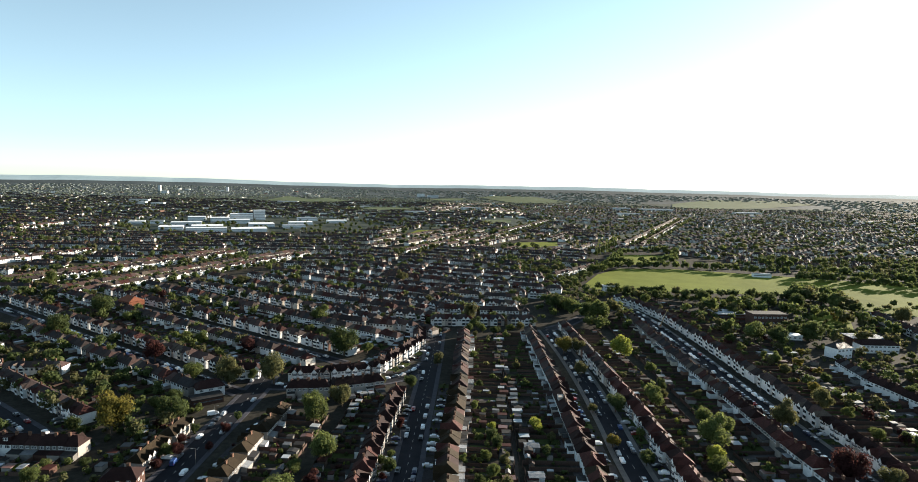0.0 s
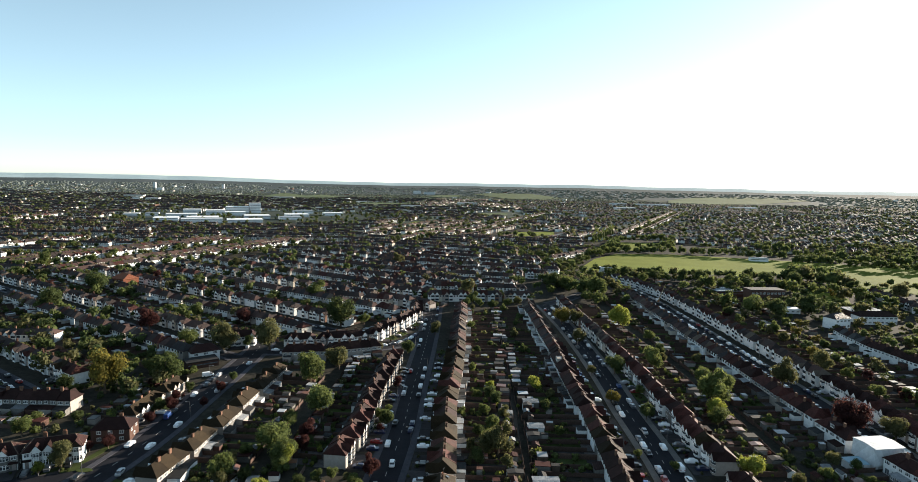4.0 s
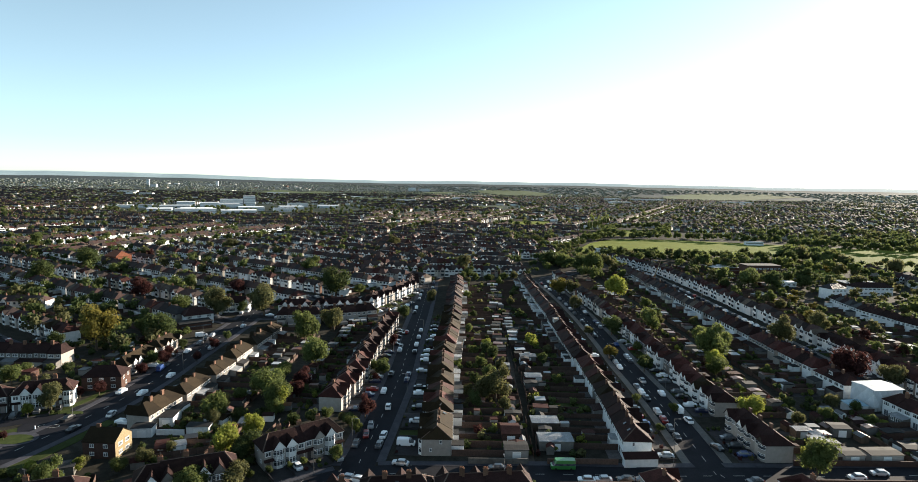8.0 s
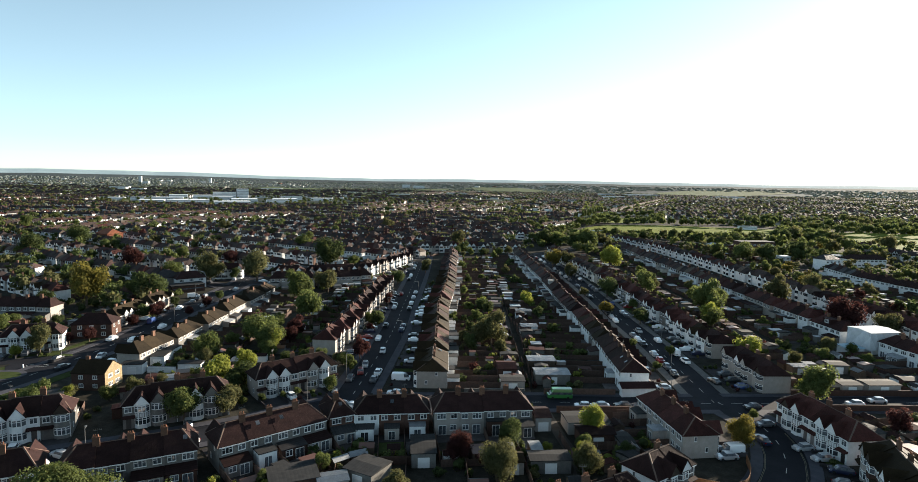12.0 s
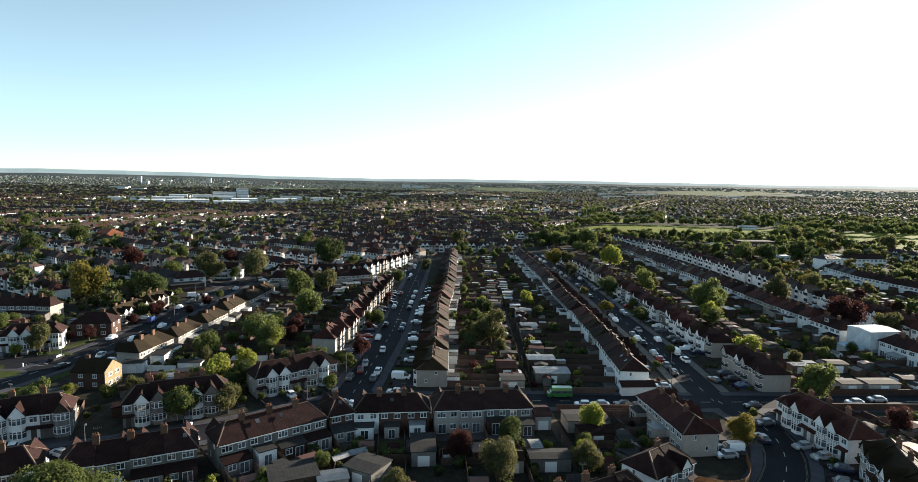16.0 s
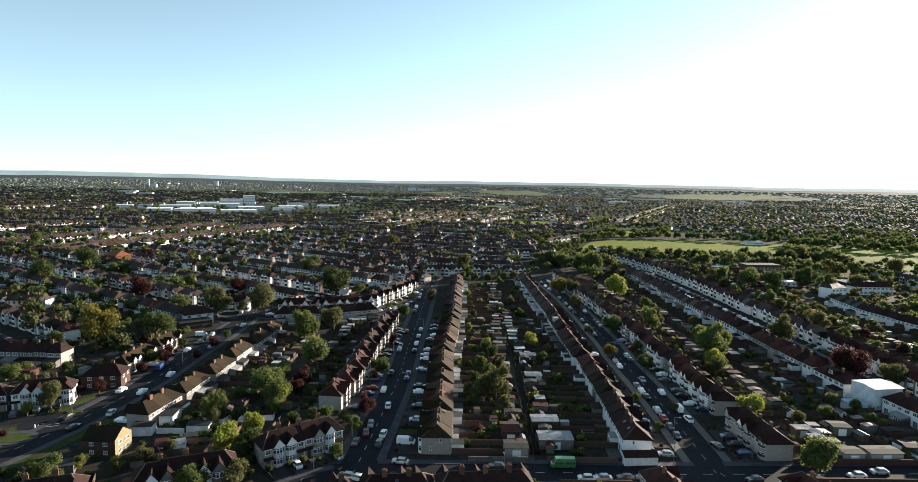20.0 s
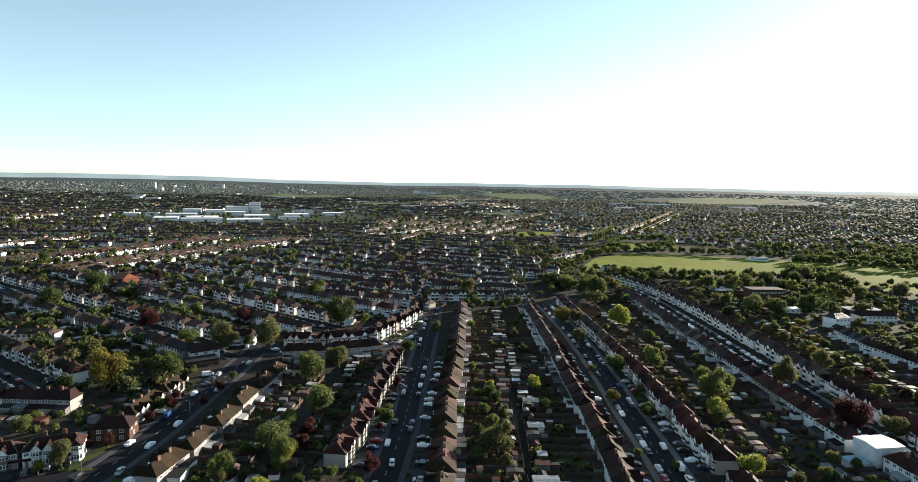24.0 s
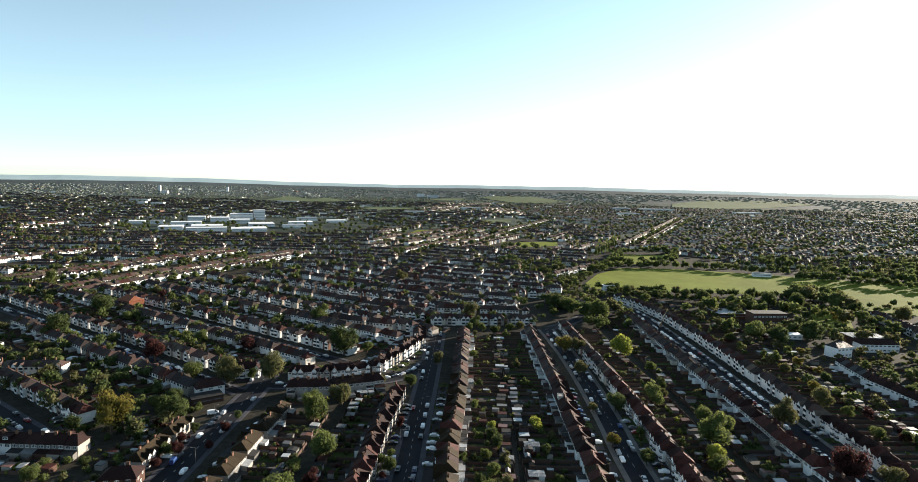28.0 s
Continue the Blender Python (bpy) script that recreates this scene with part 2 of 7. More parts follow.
class Shape:
    """Collects corners and faces of boxes, prisms and quads for one mesh."""

    def __init__(self):
        self.v, self.f = [], []

    def poly(self, *pts):
        k = len(self.v)
        self.v.extend(pts)
        self.f.append(tuple(range(k, k + len(pts))))
        return self

    def box(self, x0, y0, z0, x1, y1, z1):
        return self.prism([(x0, y0), (x1, y0), (x1, y1), (x0, y1)], z0, z1)

    def prism(self, outline, z0, z1, top=None):
        """An upright prism over a counter-clockwise outline; top: the upper outline, where it differs."""
        k, n = len(self.v), len(outline)
        self.v.extend((x, y, z0) for x, y in outline)
        self.v.extend((x, y, z1) for x, y in (top or outline))
        self.f.append(tuple(range(k + n - 1, k - 1, -1)))
        self.f.append(tuple(range(k + n, k + 2 * n)))
        for i in range(n):
            j = (i + 1) % n
            self.f.append((k + i, k + j, k + n + j, k + n + i))
        return self

    def across(self, profile, x0, x1):
        """A prism along x over a profile of (y, z), counter-clockwise seen from +x."""
        k, n = len(self.v), len(profile)
        self.v.extend((x0, y, z) for y, z in profile)
        self.v.extend((x1, y, z) for y, z in profile)
        self.f.append(tuple(range(k + n - 1, k - 1, -1)))
        self.f.append(tuple(range(k + n, k + 2 * n)))
        for i in range(n):
            j = (i + 1) % n
            self.f.append((k + i, k + j, k + n + j, k + n + i))
        return self

    def drum(self, c, r, z0, z1, n=8, r1=None):
        ring = [(c[0] + r * math.cos(i * math.tau / n), c[1] + r * math.sin(i * math.tau / n)) for i in range(n)]
        r1 = r if r1 is None else r1
        top = [(c[0] + r1 * math.cos(i * math.tau / n), c[1] + r1 * math.sin(i * math.tau / n)) for i in range(n)]
        return self.prism(ring, z0, z1, top)

    def add(self, other, m):
        k = len(self.v)
        self.v.extend(tuple(m @ Vector(p)) for p in other.v)
        self.f.extend(tuple(i + k for i in f) for f in other.f)
        return self

    def mesh(self, name, *mats):
        me = bpy.data.meshes.new(name)
        me.from_pydata(self.v, [], self.f)
        for m in mats:
            me.materials.append(m)
        me.update()
        return me


def part(name, data, mat, parent, label="", m=None):
    """One mesh object under a thing or a part, with its material on the object, so that alike parts share their mesh."""
    ob = new(name, data)
    if parent is not None:
        ob.parent = parent
    if m is not None:
        ob.matrix_basis = m
    if mat is not None:
        if not data.materials:
            data.materials.append(mat)
        if data.materials[0] != mat:
            ob.material_slots[0].link = 'OBJECT'
            ob.material_slots[0].material = mat
    if label:
        ob["label"] = label
    return ob


def thing(name, m, label, category, group="", kind=""):
    ob = new(name)
    ob.matrix_basis = m
    ob.empty_display_size = .5
    return tagged(ob, label, category, group, kind)


def quads_mesh(name, verts, mat):
    """A mesh of loose quads from an array of n x 4 x 3 corners."""
    verts = np.asarray(verts, dtype=np.float32).reshape(-1, 3)
    n = len(verts) // 4
    me = bpy.data.meshes.new(name)
    me.vertices.add(n * 4)
    me.vertices.foreach_set("co", verts.ravel())
    me.loops.add(n * 4)
    me.loops.foreach_set("vertex_index", np.arange(n * 4, dtype=np.int32))
    me.polygons.add(n)
    me.polygons.foreach_set("loop_start", np.arange(0, n * 4, 4, dtype=np.int32))
    me.polygons.foreach_set("loop_total", np.full(n, 4, dtype=np.int32))
    me.materials.append(mat)
    me.update()
    me.validate()
    return me


def ball(k):
    """Corners of the quads of a ball of radius 1, k x k on each of six sides."""
    out = []
    for axis in range(3):
        for sign in (-1, 1):
            for i in range(k):
                for j in range(k):
                    quad = []
                    for a, b in ((i, j), (i + 1, j), (i + 1, j + 1), (i, j + 1)):
                        q = [0, 0, 0]
                        q[axis], q[(axis + 1) % 3], q[(axis + 2) % 3] = sign, math.tan((2 * a / k - 1) * math.pi / 4) * sign, math.tan((2 * b / k - 1) * math.pi / 4)
                        quad.append(Vector(q).normalized())
                    out.append([tuple(q) for q in quad])
    return np.array(out)


BALLS = {k: ball(k) for k in (1, 2, 3, 4)}


def lump(c, r, k, flat=1.0):
    """A rounded, uneven mass of foliage inside a crown."""
    b = BALLS[k]
    ph = nprng.random(6) * 6.28
    bulge = 1 + .16 * np.sin(b[..., 0] * 4.1 + ph[0]) * np.cos(b[..., 1] * 3.7 + ph[1]) + .12 * np.sin(b[..., 2] * 5.2 + ph[2] + 2 * b[..., 0])
    return b * (bulge * r)[..., None] * np.array((1, 1, flat)) + np.asarray(c)


def leaf_cloud(c, r, n, size, lobes=8, flat=1.0, core=0):
    """n leaf clumps, as small bent quads, on an uneven crown of several lobes round c; core: how finely the dense foliage inside the lobes is cut, 0: one mass."""
    lc = nprng.normal(size=(lobes, 3))
    lc /= np.linalg.norm(lc, axis=1)[:, None]
    lc *= (.28 + .50 * nprng.random((lobes, 1))) * r
    lc[:, 2] *= .85 * flat
    lr = r * (.30 + .30 * nprng.random(lobes))
    which = nprng.integers(0, lobes, n)
    d = nprng.normal(size=(n, 3))
    d[:, 2] += .25
    d /= np.linalg.norm(d, axis=1)[:, None]
    p = lc[which] + d * (lr[which] * (.72 + .33 * nprng.random(n)))[:, None]
    p[:, 2] *= flat
    nrm = d + nprng.normal(size=(n, 3)) * .55
    nrm /= np.linalg.norm(nrm, axis=1)[:, None]
    a = np.cross(nrm, nprng.normal(size=(n, 3)))
    a /= np.linalg.norm(a, axis=1)[:, None] + 1e-9
    b = np.cross(nrm, a)
    s = (size * (.6 + .8 * nprng.random(n)))[:, None]
    p = p + np.asarray(c)
    leaves = np.stack([p - a * s, p - b * s * .7, p + a * s, p + b * s * .7], 1)
    if core:
        inner = [lump(np.asarray(c) + q * np.array((1, 1, flat)), lq * (.74 - .05 * core), core, flat) for q, lq in zip(lc, lr)]
    else:
        inner = [lump(c, r * .66, 2, .9 * flat)]
    return np.concatenate([leaves, *inner])


def ribbon(points, half_l, half_r):
    """Left and right edges of a strip along a line of points."""
    left, right = [], []
    for i, p in enumerate(points):
        a, b = points[max(i - 1, 0)], points[min(i + 1, len(points) - 1)]
        dx, dy = b[0] - a[0], b[1] - a[1]
        k = math.hypot(dx, dy)
        nx, ny = -dy / k, dx / k
        left.append((p[0] + nx * half_l, p[1] + ny * half_l))
        right.append((p[0] - nx * half_r, p[1] - ny * half_r))
    return left, right


def smooth(points, step=6.0):
    """A rounded line through points."""
    out = []
    n = len(points)
    for i in range(n - 1):
        p0, p1, p2, p3 = points[max(i - 1, 0)], points[i], points[i + 1], points[min(i + 2, n - 1)]
        k = max(1, int(math.dist(p1, p2) / step))
        for j in range(k):
            t = j / k
            out.append(tuple(.5 * (2 * b + (c - a) * t + (2 * a - 5 * b + 4 * c - d) * t * t + (3 * b - a - 3 * c + d) * t ** 3) for a, b, c, d in zip(p0, p1, p2, p3)))
    out.append(points[-1])
    return out


def strip(shape, points, half_l, half_r, z0, z1):
    """A slab along a line, from half_l left of it to half_r right of it (a negative value lies on the other side)."""
    left, right = ribbon(points, half_l, half_r)
    for i in range(len(points) - 1):
        shape.prism([right[i], right[i + 1], left[i + 1], left[i]], z0, z1)
    return shape

# ---------------------------------------------------------------- ground
FAR_R = 4980.0


def land(x, y):
    """Ground height: flat, rising far off to low hills fitted to the camera's skyline."""
    r = math.hypot(x, y)
    if r < 3000:
        return 0.0
    k = min(1, (r - 3000) / 1950)
    az = math.atan2(x, y)
    h = 62 + 22 * max(0, min(1, (-az - .18) / .3)) + 4 * math.sin(az * 9) + 2 * math.sin(az * 31 + 1) + 1.5 * math.sin(az * 73)
    return h * (.70 * k + .30 * max(0, (k - .80) / .20))


radii = [0, 60, 150, 300, 500, 800, 1200, 1700, 2300, 2900, 3200, 3500, 3800, 4100, 4400, 4650, 4800, FAR_R]
SPOKES = 180
gv, gf, gm = [], [], []
for r in radii:
    for i in range(SPOKES):
        a = i * math.tau / SPOKES
        x, y = r * math.sin(a), r * math.cos(a)
        gv.append((x, y, land(x, y) - .02))
for k in range(len(radii) - 1):
    for i in range(SPOKES):
        j = (i + 1) % SPOKES
        gf.append((k * SPOKES + i, (k + 1) * SPOKES + i, (k + 1) * SPOKES + j, k * SPOKES + j))
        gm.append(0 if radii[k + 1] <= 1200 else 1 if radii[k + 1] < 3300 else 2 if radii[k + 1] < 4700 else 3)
me = bpy.data.meshes.new("ground")
me.from_pydata(gv, [], gf)
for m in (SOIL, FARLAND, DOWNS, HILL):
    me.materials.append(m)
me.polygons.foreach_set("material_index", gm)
me.update()
me.flip_normals()
tagged(new("ground", me), "dark garden soil and rough grass reaching to low blue hills", "ground", kind="structure")

# ---------------------------------------------------------------- roads
MAIN = smooth([(-150, 78), (-128, 112), (-114, 140), (-106.5, 168), (-103, 197), (-102.5, 234), (-102, 272), (-102.5, 300), (-108, 330), (-128, 352)])
ROAD_1 = smooth([(-23, 136), (-20.5, 168), (-18.2, 204), (-17.4, 250), (-16, 298), (-15, 350), (-14.6, 416)])
ROAD_2 = smooth([(66, 138), (68.5, 184), (69, 226), (70.2, 256), (70.8, 302), (70, 350), (67.5, 396), (65, 424)])
ROAD_3 = smooth([(150, 141), (151, 190), (151.5, 225), (152, 300), (152.5, 380), (151.5, 450), (147, 495), (136, 530)])
CROSS = smooth([(-125, 86), (-84, 103), (-59, 114), (-42, 123), (-31, 131.5), (-20, 136.4), (0, 137), (28, 137.5), (50, 137), (70, 137.5), (103, 138), (150, 141), (230, 150)])
SOUTH = smooth([(67, 138), (70, 127), (69, 115), (63.5, 103), (55, 93), (40, 80), (20, 62), (-6, 42), (-44, 14)])
ALLEY = smooth([(21, 141), (22, 183), (24.5, 242), (27, 320), (29, 400)])
NORTH = smooth([(-125, 458), (-60, 434), (-15, 416)])
NORTH_EAST = smooth([(65, 424), (84, 442), (110, 480), (136, 522)])
CRESCENT = smooth([(-102.5, 296), (-82, 296.5), (-60, 300), (-40, 306.5), (-26, 318), (-17, 340)])
ROADS = [("road_main", MAIN, 4.8), ("road_1", ROAD_1, 4.2), ("road_2", ROAD_2, 4.3), ("road_3", ROAD_3, 4.3), ("road_cross", CROSS, 4.2), ("road_south", SOUTH, 3.9),
         ("road_north", NORTH, 3.0), ("road_north_east", NORTH_EAST, 3.0), ("road_crescent", CRESCENT, 3.4)]
# streets of the slanting estate: rows run along U, streets lie at these distances along V
U, V = Vector((.826, -.563)), Vector((.563, .826))


def uv(u, v):
    p = U * u + V * v
    return (p.x, p.y)


for k, (v, u0, u1) in enumerate([(96, -372, -262), (175, -560, -250), (241, -620, -245), (307, -560, -235), (373, -560, -255), (439, -540, -285)]):
    ROADS.append(("road_estate_%d" % (k + 1), smooth([uv(u0, v), uv(u1, v)]), 2.8))


def near_line(x, y, line):
    best = 1e9
    for (ax, ay), (bx, by) in zip(line, line[1:]):
        dx, dy = bx - ax, by - ay
        t = max(0, min(1, ((x - ax) * dx + (y - ay) * dy) / (dx * dx + dy * dy)))
        best = min(best, math.hypot(x - ax - t * dx, y - ay - t * dy))
    return best


def on_road(x, y, margin=0.0, skip=None):
    return any(near_line(x, y, line) < half + margin for name, line, half in ROADS if name != skip)


for k, (name, line, half) in enumerate(ROADS):
    s = strip(Shape(), line, half, half, -.2, .02 + .004 * k)
    tagged(new(name, s.mesh(name, ASPHALT)), "grey asphalt residential road with worn markings", "road", kind="structure")
    fine = smooth(line, 2.5)
    walkway = Shape()
    for side in (1, -1):
        left, right = ribbon(fine, half if side > 0 else -half, 0)
        outer, _ = ribbon(fine, half + 2.2 if side > 0 else -half - 2.2, 0)
        for i in range(len(fine) - 1):
            mx, my = (left[i][0] + outer[i + 1][0]) / 2, (left[i][1] + outer[i + 1][1]) / 2
            if on_road(mx, my, .6, name):
                continue
            ring = [left[i], left[i + 1], outer[i + 1], outer[i]]
            walkway.prism(ring if side < 0 else ring[::-1], -.2, .115 + .004 * k)
    tagged(new("pavement", walkway.mesh("pavement", SUNLIT_PAVING if name in ("road_2", "road_3") else PAVING)), "pale grey slab pavement with a raised kerb", "pavement", kind="structure")
tagged(new("lane", strip(Shape(), ALLEY, .95, .95, -.2, .018).mesh("lane", LANE)), "narrow worn track between back gardens", "lane", kind="structure")
marks = Shape()
for line, n in ((ROAD_1, 0), (ROAD_2, 0), (MAIN, 0), (CROSS, 0), (SOUTH, 0)):
    fine = smooth(line, 2.0)
    for i in range(0, len(fine) - 1, 3):
        (ax, ay), (bx, by) = fine[i], fine[i + 1]
        k = math.hypot(bx - ax, by - ay)
        nx, ny = -(by - ay) / k * .07, (bx - ax) / k * .07
        marks.prism([(ax - nx, ay - ny), (bx - nx, by - ny), (bx + nx, by + ny), (ax + nx, ay + ny)], .0, .055)
tagged(new("road_markings", marks.mesh("road_markings", PAINT)), "white painted dashes along the road centres", "marking", kind="structure")
edge_lines = Shape()
for side in (3.55, 3.35, -3.4, -3.6):
    strip(edge_lines, SOUTH[2:], side, -side + .09, 0, .05)
tagged(new("kerb_lines", edge_lines.mesh("kerb_lines", KERB_PAINT)), "pale painted lines along the bend", "marking", kind="structure")

# service road and verges by the main road
tagged(new("service_road", strip(Shape(), smooth([(-170, 146), (-146, 156), (-128, 163.5), (-115, 171), (-108, 180)]), 3.2, 3.2, -.2, .012).mesh("service_road", ASPHALT)), "narrow asphalt service road before houses", "road", kind="structure")
verge = strip(Shape(), MAIN[3:16], -7.2, 10.6, -.2, .09)
strip(verge, smooth([(-150, 142), (-134, 150), (-124, 156), (-118, 161)]), 1.6, 1.6, -.2, .08)
strip(verge, smooth([(-124, 169), (-116, 176), (-113.5, 190), (-112, 200)]), 1.2, 1.2, -.2, .085)
tagged(new("grass_verge", verge.mesh("grass_verge", LAWN)), "mown grass verge along the main road", "verge", kind="structure")

# open junction with a painted island on the main road
ring = [(math.cos(i * math.tau / 28), math.sin(i * math.tau / 28)) for i in range(28)]
tagged(new("junction", Shape().prism([(-113 + 8 * x, 162.5 + 6.5 * y) for x, y in ring], -.2, .096).mesh("junction", ASPHALT)), "wide asphalt road junction", "road", kind="structure")
circle = Shape()
for i in range(28):
    (ax, ay), (bx, by) = ring[i], ring[(i + 1) % 28]
    circle.prism([(-113 + 3 * ax, 162 + 1.3 * ay), (-113 + 3 * bx, 162 + 1.3 * by), (-113 + 2.8 * bx, 162 + 1.15 * by), (-113 + 2.8 * ax, 162 + 1.15 * ay)][::-1], 0, .11)
tagged(new("junction_marking", circle.mesh("junction_marking", PAINT)), "faded white painted ring on the junction", "marking", kind="structure")

# paved island with a planted middle beside the junction
tagged(new("traffic_island", Shape().prism([(-117 + 6.5 * x, 153.5 + 4.6 * y) for x, y in ring], -.2, .16).mesh("traffic_island", PAVING)), "paved island with a pale kerb beside the junction", "pavement", kind="structure")
tagged(new("island_grass", Shape().prism([(-116.2 + 4.6 * x, 153.3 + 3 * y) for x, y in ring], -.2, .20).mesh("island_grass", LAWN)), "grass patch on the traffic island", "verge", kind="structure")
tagged(new("small_island", Shape().prism([(-111.8 + 2.4 * x, 171.6 + 1.2 * y) for x, y in ring], -.2, .2).mesh("small_island", LAWN)), "small grass island between lanes", "verge", kind="structure")

# fields
for name, outline, label in (
        ("playing_field", [(128, 604), (150, 588), (200, 585), (281, 582), (335, 585), (348, 539), (367, 505), (430, 470), (640, 480), (760, 640), (600, 655), (470, 668), (370, 711), (275, 746), (205, 742), (165, 690)],
         "large sunlit mown playing field with long tree shadows"),
        ("upper_field", [(213, 789), (248, 778), (305, 842), (326, 885), (240, 889), (215, 851)], "small mown field behind a tree line"),
        ("school_green", [(271, 452), (296, 428), (320, 470), (318, 492), (308, 500)], "sloping mown grass beside a school"),
        ("airfield_grass", [(904, 2504), (1401, 2730), (1871, 3080), (1900, 3450), (1459, 3463), (1091, 3024)], "pale flat grass far away"),
        ("small_green", [(84, 962), (119, 968), (169, 994), (177, 1060), (102, 1036)], "small mown green among houses"),
        ("row_green", [(-99, 1178), (-59, 1178), (-55, 1259), (-89, 1257)], "small green behind houses"),
        ("far_green", [(70, 1497), (134, 1535), (147, 1655), (70, 1617)], "far green behind houses"),
        ("far_meadow", [(-348, 2098), (-292, 2008), (-166, 1964), (-169, 2215), (-332, 2180)], "far pale meadow"),
        ("far_pasture", [(-871, 2626), (-533, 2496), (-511, 2743), (-685, 3020), (-731, 2840), (-908, 3119)], "far rolling pasture among trees"),
        ("far_strip", [(-194, 2996), (30, 3030), (32, 3277), (-100, 3200)], "far narrow strip of grass"),
        ("heath", [(86, 3377), (269, 2886), (412, 2856), (575, 3114), (430, 3579), (224, 3600)], "far open grassland")):
    if outline[0][1] < 1900:
        s = Shape().prism(outline, -.3, .05)
    else:
        s = Shape().poly(*[(x, y, land(x, y) + 1.2) for x, y in outline])
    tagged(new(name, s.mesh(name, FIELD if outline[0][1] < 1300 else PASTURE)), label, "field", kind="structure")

# ---------------------------------------------------------------- terraced houses
I4 = Matrix.Identity(4)
W, DEPTH, EAVES, RIDGE = 5.2, 8.4, 5.0, 7.5
HD = DEPTH / 2


def roof_mesh(hip0, hip1, w=W, hd=HD, eaves=EAVES, ridge=RIDGE):
    s, o, t = Shape(), .38, .16
    y, ze = hd + o, eaves - .22
    x0, x1 = -w / 2 - (.38 if hip0 else 0), w / 2 + (.38 if hip1 else 0)
    run = min(3.4, (x1 - x0) / 2 - .05)
    r0, r1 = x0 + (run if hip0 else 0), x1 - (run if hip1 else 0)
    A, B, C, D = (x0, -y, ze), (x1, -y, ze), (x1, y, ze), (x0, y, ze)
    P, Q = (r0, 0, ridge), (r1, 0, ridge)

    def up(p):
        return (p[0], p[1], p[2] + t)
    s.poly(up(A), up(B), up(Q), up(P)).poly(up(C), up(D), up(P), up(Q))
    s.poly(A, D, C, B)
    s.poly(A, B, up(B), up(A)).poly(C, D, up(D), up(C))
    for hip, a, d, p in ((hip0, D, A, P), (hip1, B, C, Q)):
        if hip:
            s.poly(up(a), up(d), up(p)).poly(a, d, up(d), up(a))
        else:
            s.poly(a, d, up(d), up(p), up(a))
    # ridge tiles
    s.across([(-.16, ridge + t - .08), (.16, ridge + t - .08), (0, ridge + t + .09)], r0, r1)
    return s


def wall_mesh(w=W, hd=HD, eaves=EAVES, ridge=RIDGE, gable=False):
    s = Shape()
    if gable:
        return s.across([(-hd, 0), (hd, 0), (hd, eaves), (0, ridge - .05), (-hd, eaves)], -w / 2, w / 2)
    return s.box(-w / 2, -hd, 0, w / 2, hd, eaves)


def lattice(us, zs, solid, place, depth):
    """One connected frame: the solid cells of a grid over us and zs, laid along place(u) -> (x, y, outward x, outward y) and depth thick."""
    sh, index = Shape(), {}

    def vert(i, j, k):
        if (i, j, k) not in index:
            x, y, ox, oy = place(us[i])
            index[i, j, k] = len(sh.v)
            sh.v.append((x + ox * depth * k, y + oy * depth * k, zs[j]))
        return index[i, j, k]
    cells = {(i, j) for i in range(len(us) - 1) for j in range(len(zs) - 1) if solid(i, j)}
    for i, j in sorted(cells):
        sh.f.append((vert(i, j, 1), vert(i + 1, j, 1), vert(i + 1, j + 1, 1), vert(i, j + 1, 1)))
        for (di, dj), (p, q) in (((-1, 0), ((i, j + 1), (i, j))), ((1, 0), ((i + 1, j), (i + 1, j + 1))), ((0, -1), ((i, j), (i + 1, j))), ((0, 1), ((i + 1, j + 1), (i, j + 1)))):
            if (i + di, j + dj) not in cells:
                sh.f.append((vert(*p, 1), vert(*p, 0), vert(*q, 0), vert(*q, 1)))
    return sh


def flat_place(u):
    return u, 0, 0, -1


def window_parts(w, h, n, bars=True):
    """A window frame with n lights, standing on its lower edge at the origin and facing -y, its panes, and frame and panes in one."""
    us = [-w / 2 - .05]
    for i in range(n + 1):
        x = -w / 2 + (w - .08) * i / n
        us += [x, x + .08]
    us.append(w / 2 + .05)
    zs = [-.06, .0, .09] + ([h * .68, h * .68 + .06] if bars else []) + [h - .08, h]

    def solid(i, j):
        if i in (0, len(us) - 2):
            return j == 0
        return j < 2 or i % 2 == 1 or j == len(zs) - 2 or (bars and j == 3 and (i // 2) % 2 == 1)
    f = lattice(us, zs, solid, flat_place, .07)
    p = Shape().box(-w / 2 + .04, -.03, .05, w / 2 - .04, .02, h - .04)
    whole = lattice(us, zs, lambda i, j: solid(i, j) or (0 < i < len(us) - 2 and j > 1), flat_place, .05)
    data = whole.mesh("window", FRAME, PANE)
    flags = []
    for poly in data.polygons:
        c = poly.center
        inside = any(us[i] < c.x < us[i + 1] and zs[j] < c.z < zs[j + 1] and not solid(i, j) for i in range(1, len(us) - 2) for j in range(2, len(zs) - 1))
        flags.append(1 if inside and abs(poly.normal.y) > .9 else 0)
    data.polygons.foreach_set("material_index", flags)
    return f.mesh("window"), p.mesh("pane"), data


BAYX, BAYW, BAYP = 1.02, 2.8, .85
BAY_RING = [(BAYX - BAYW / 2, -HD), (BAYX - BAYW / 2 + .65, -HD - BAYP), (BAYX + BAYW / 2 - .65, -HD - BAYP), (BAYX + BAYW / 2, -HD)]


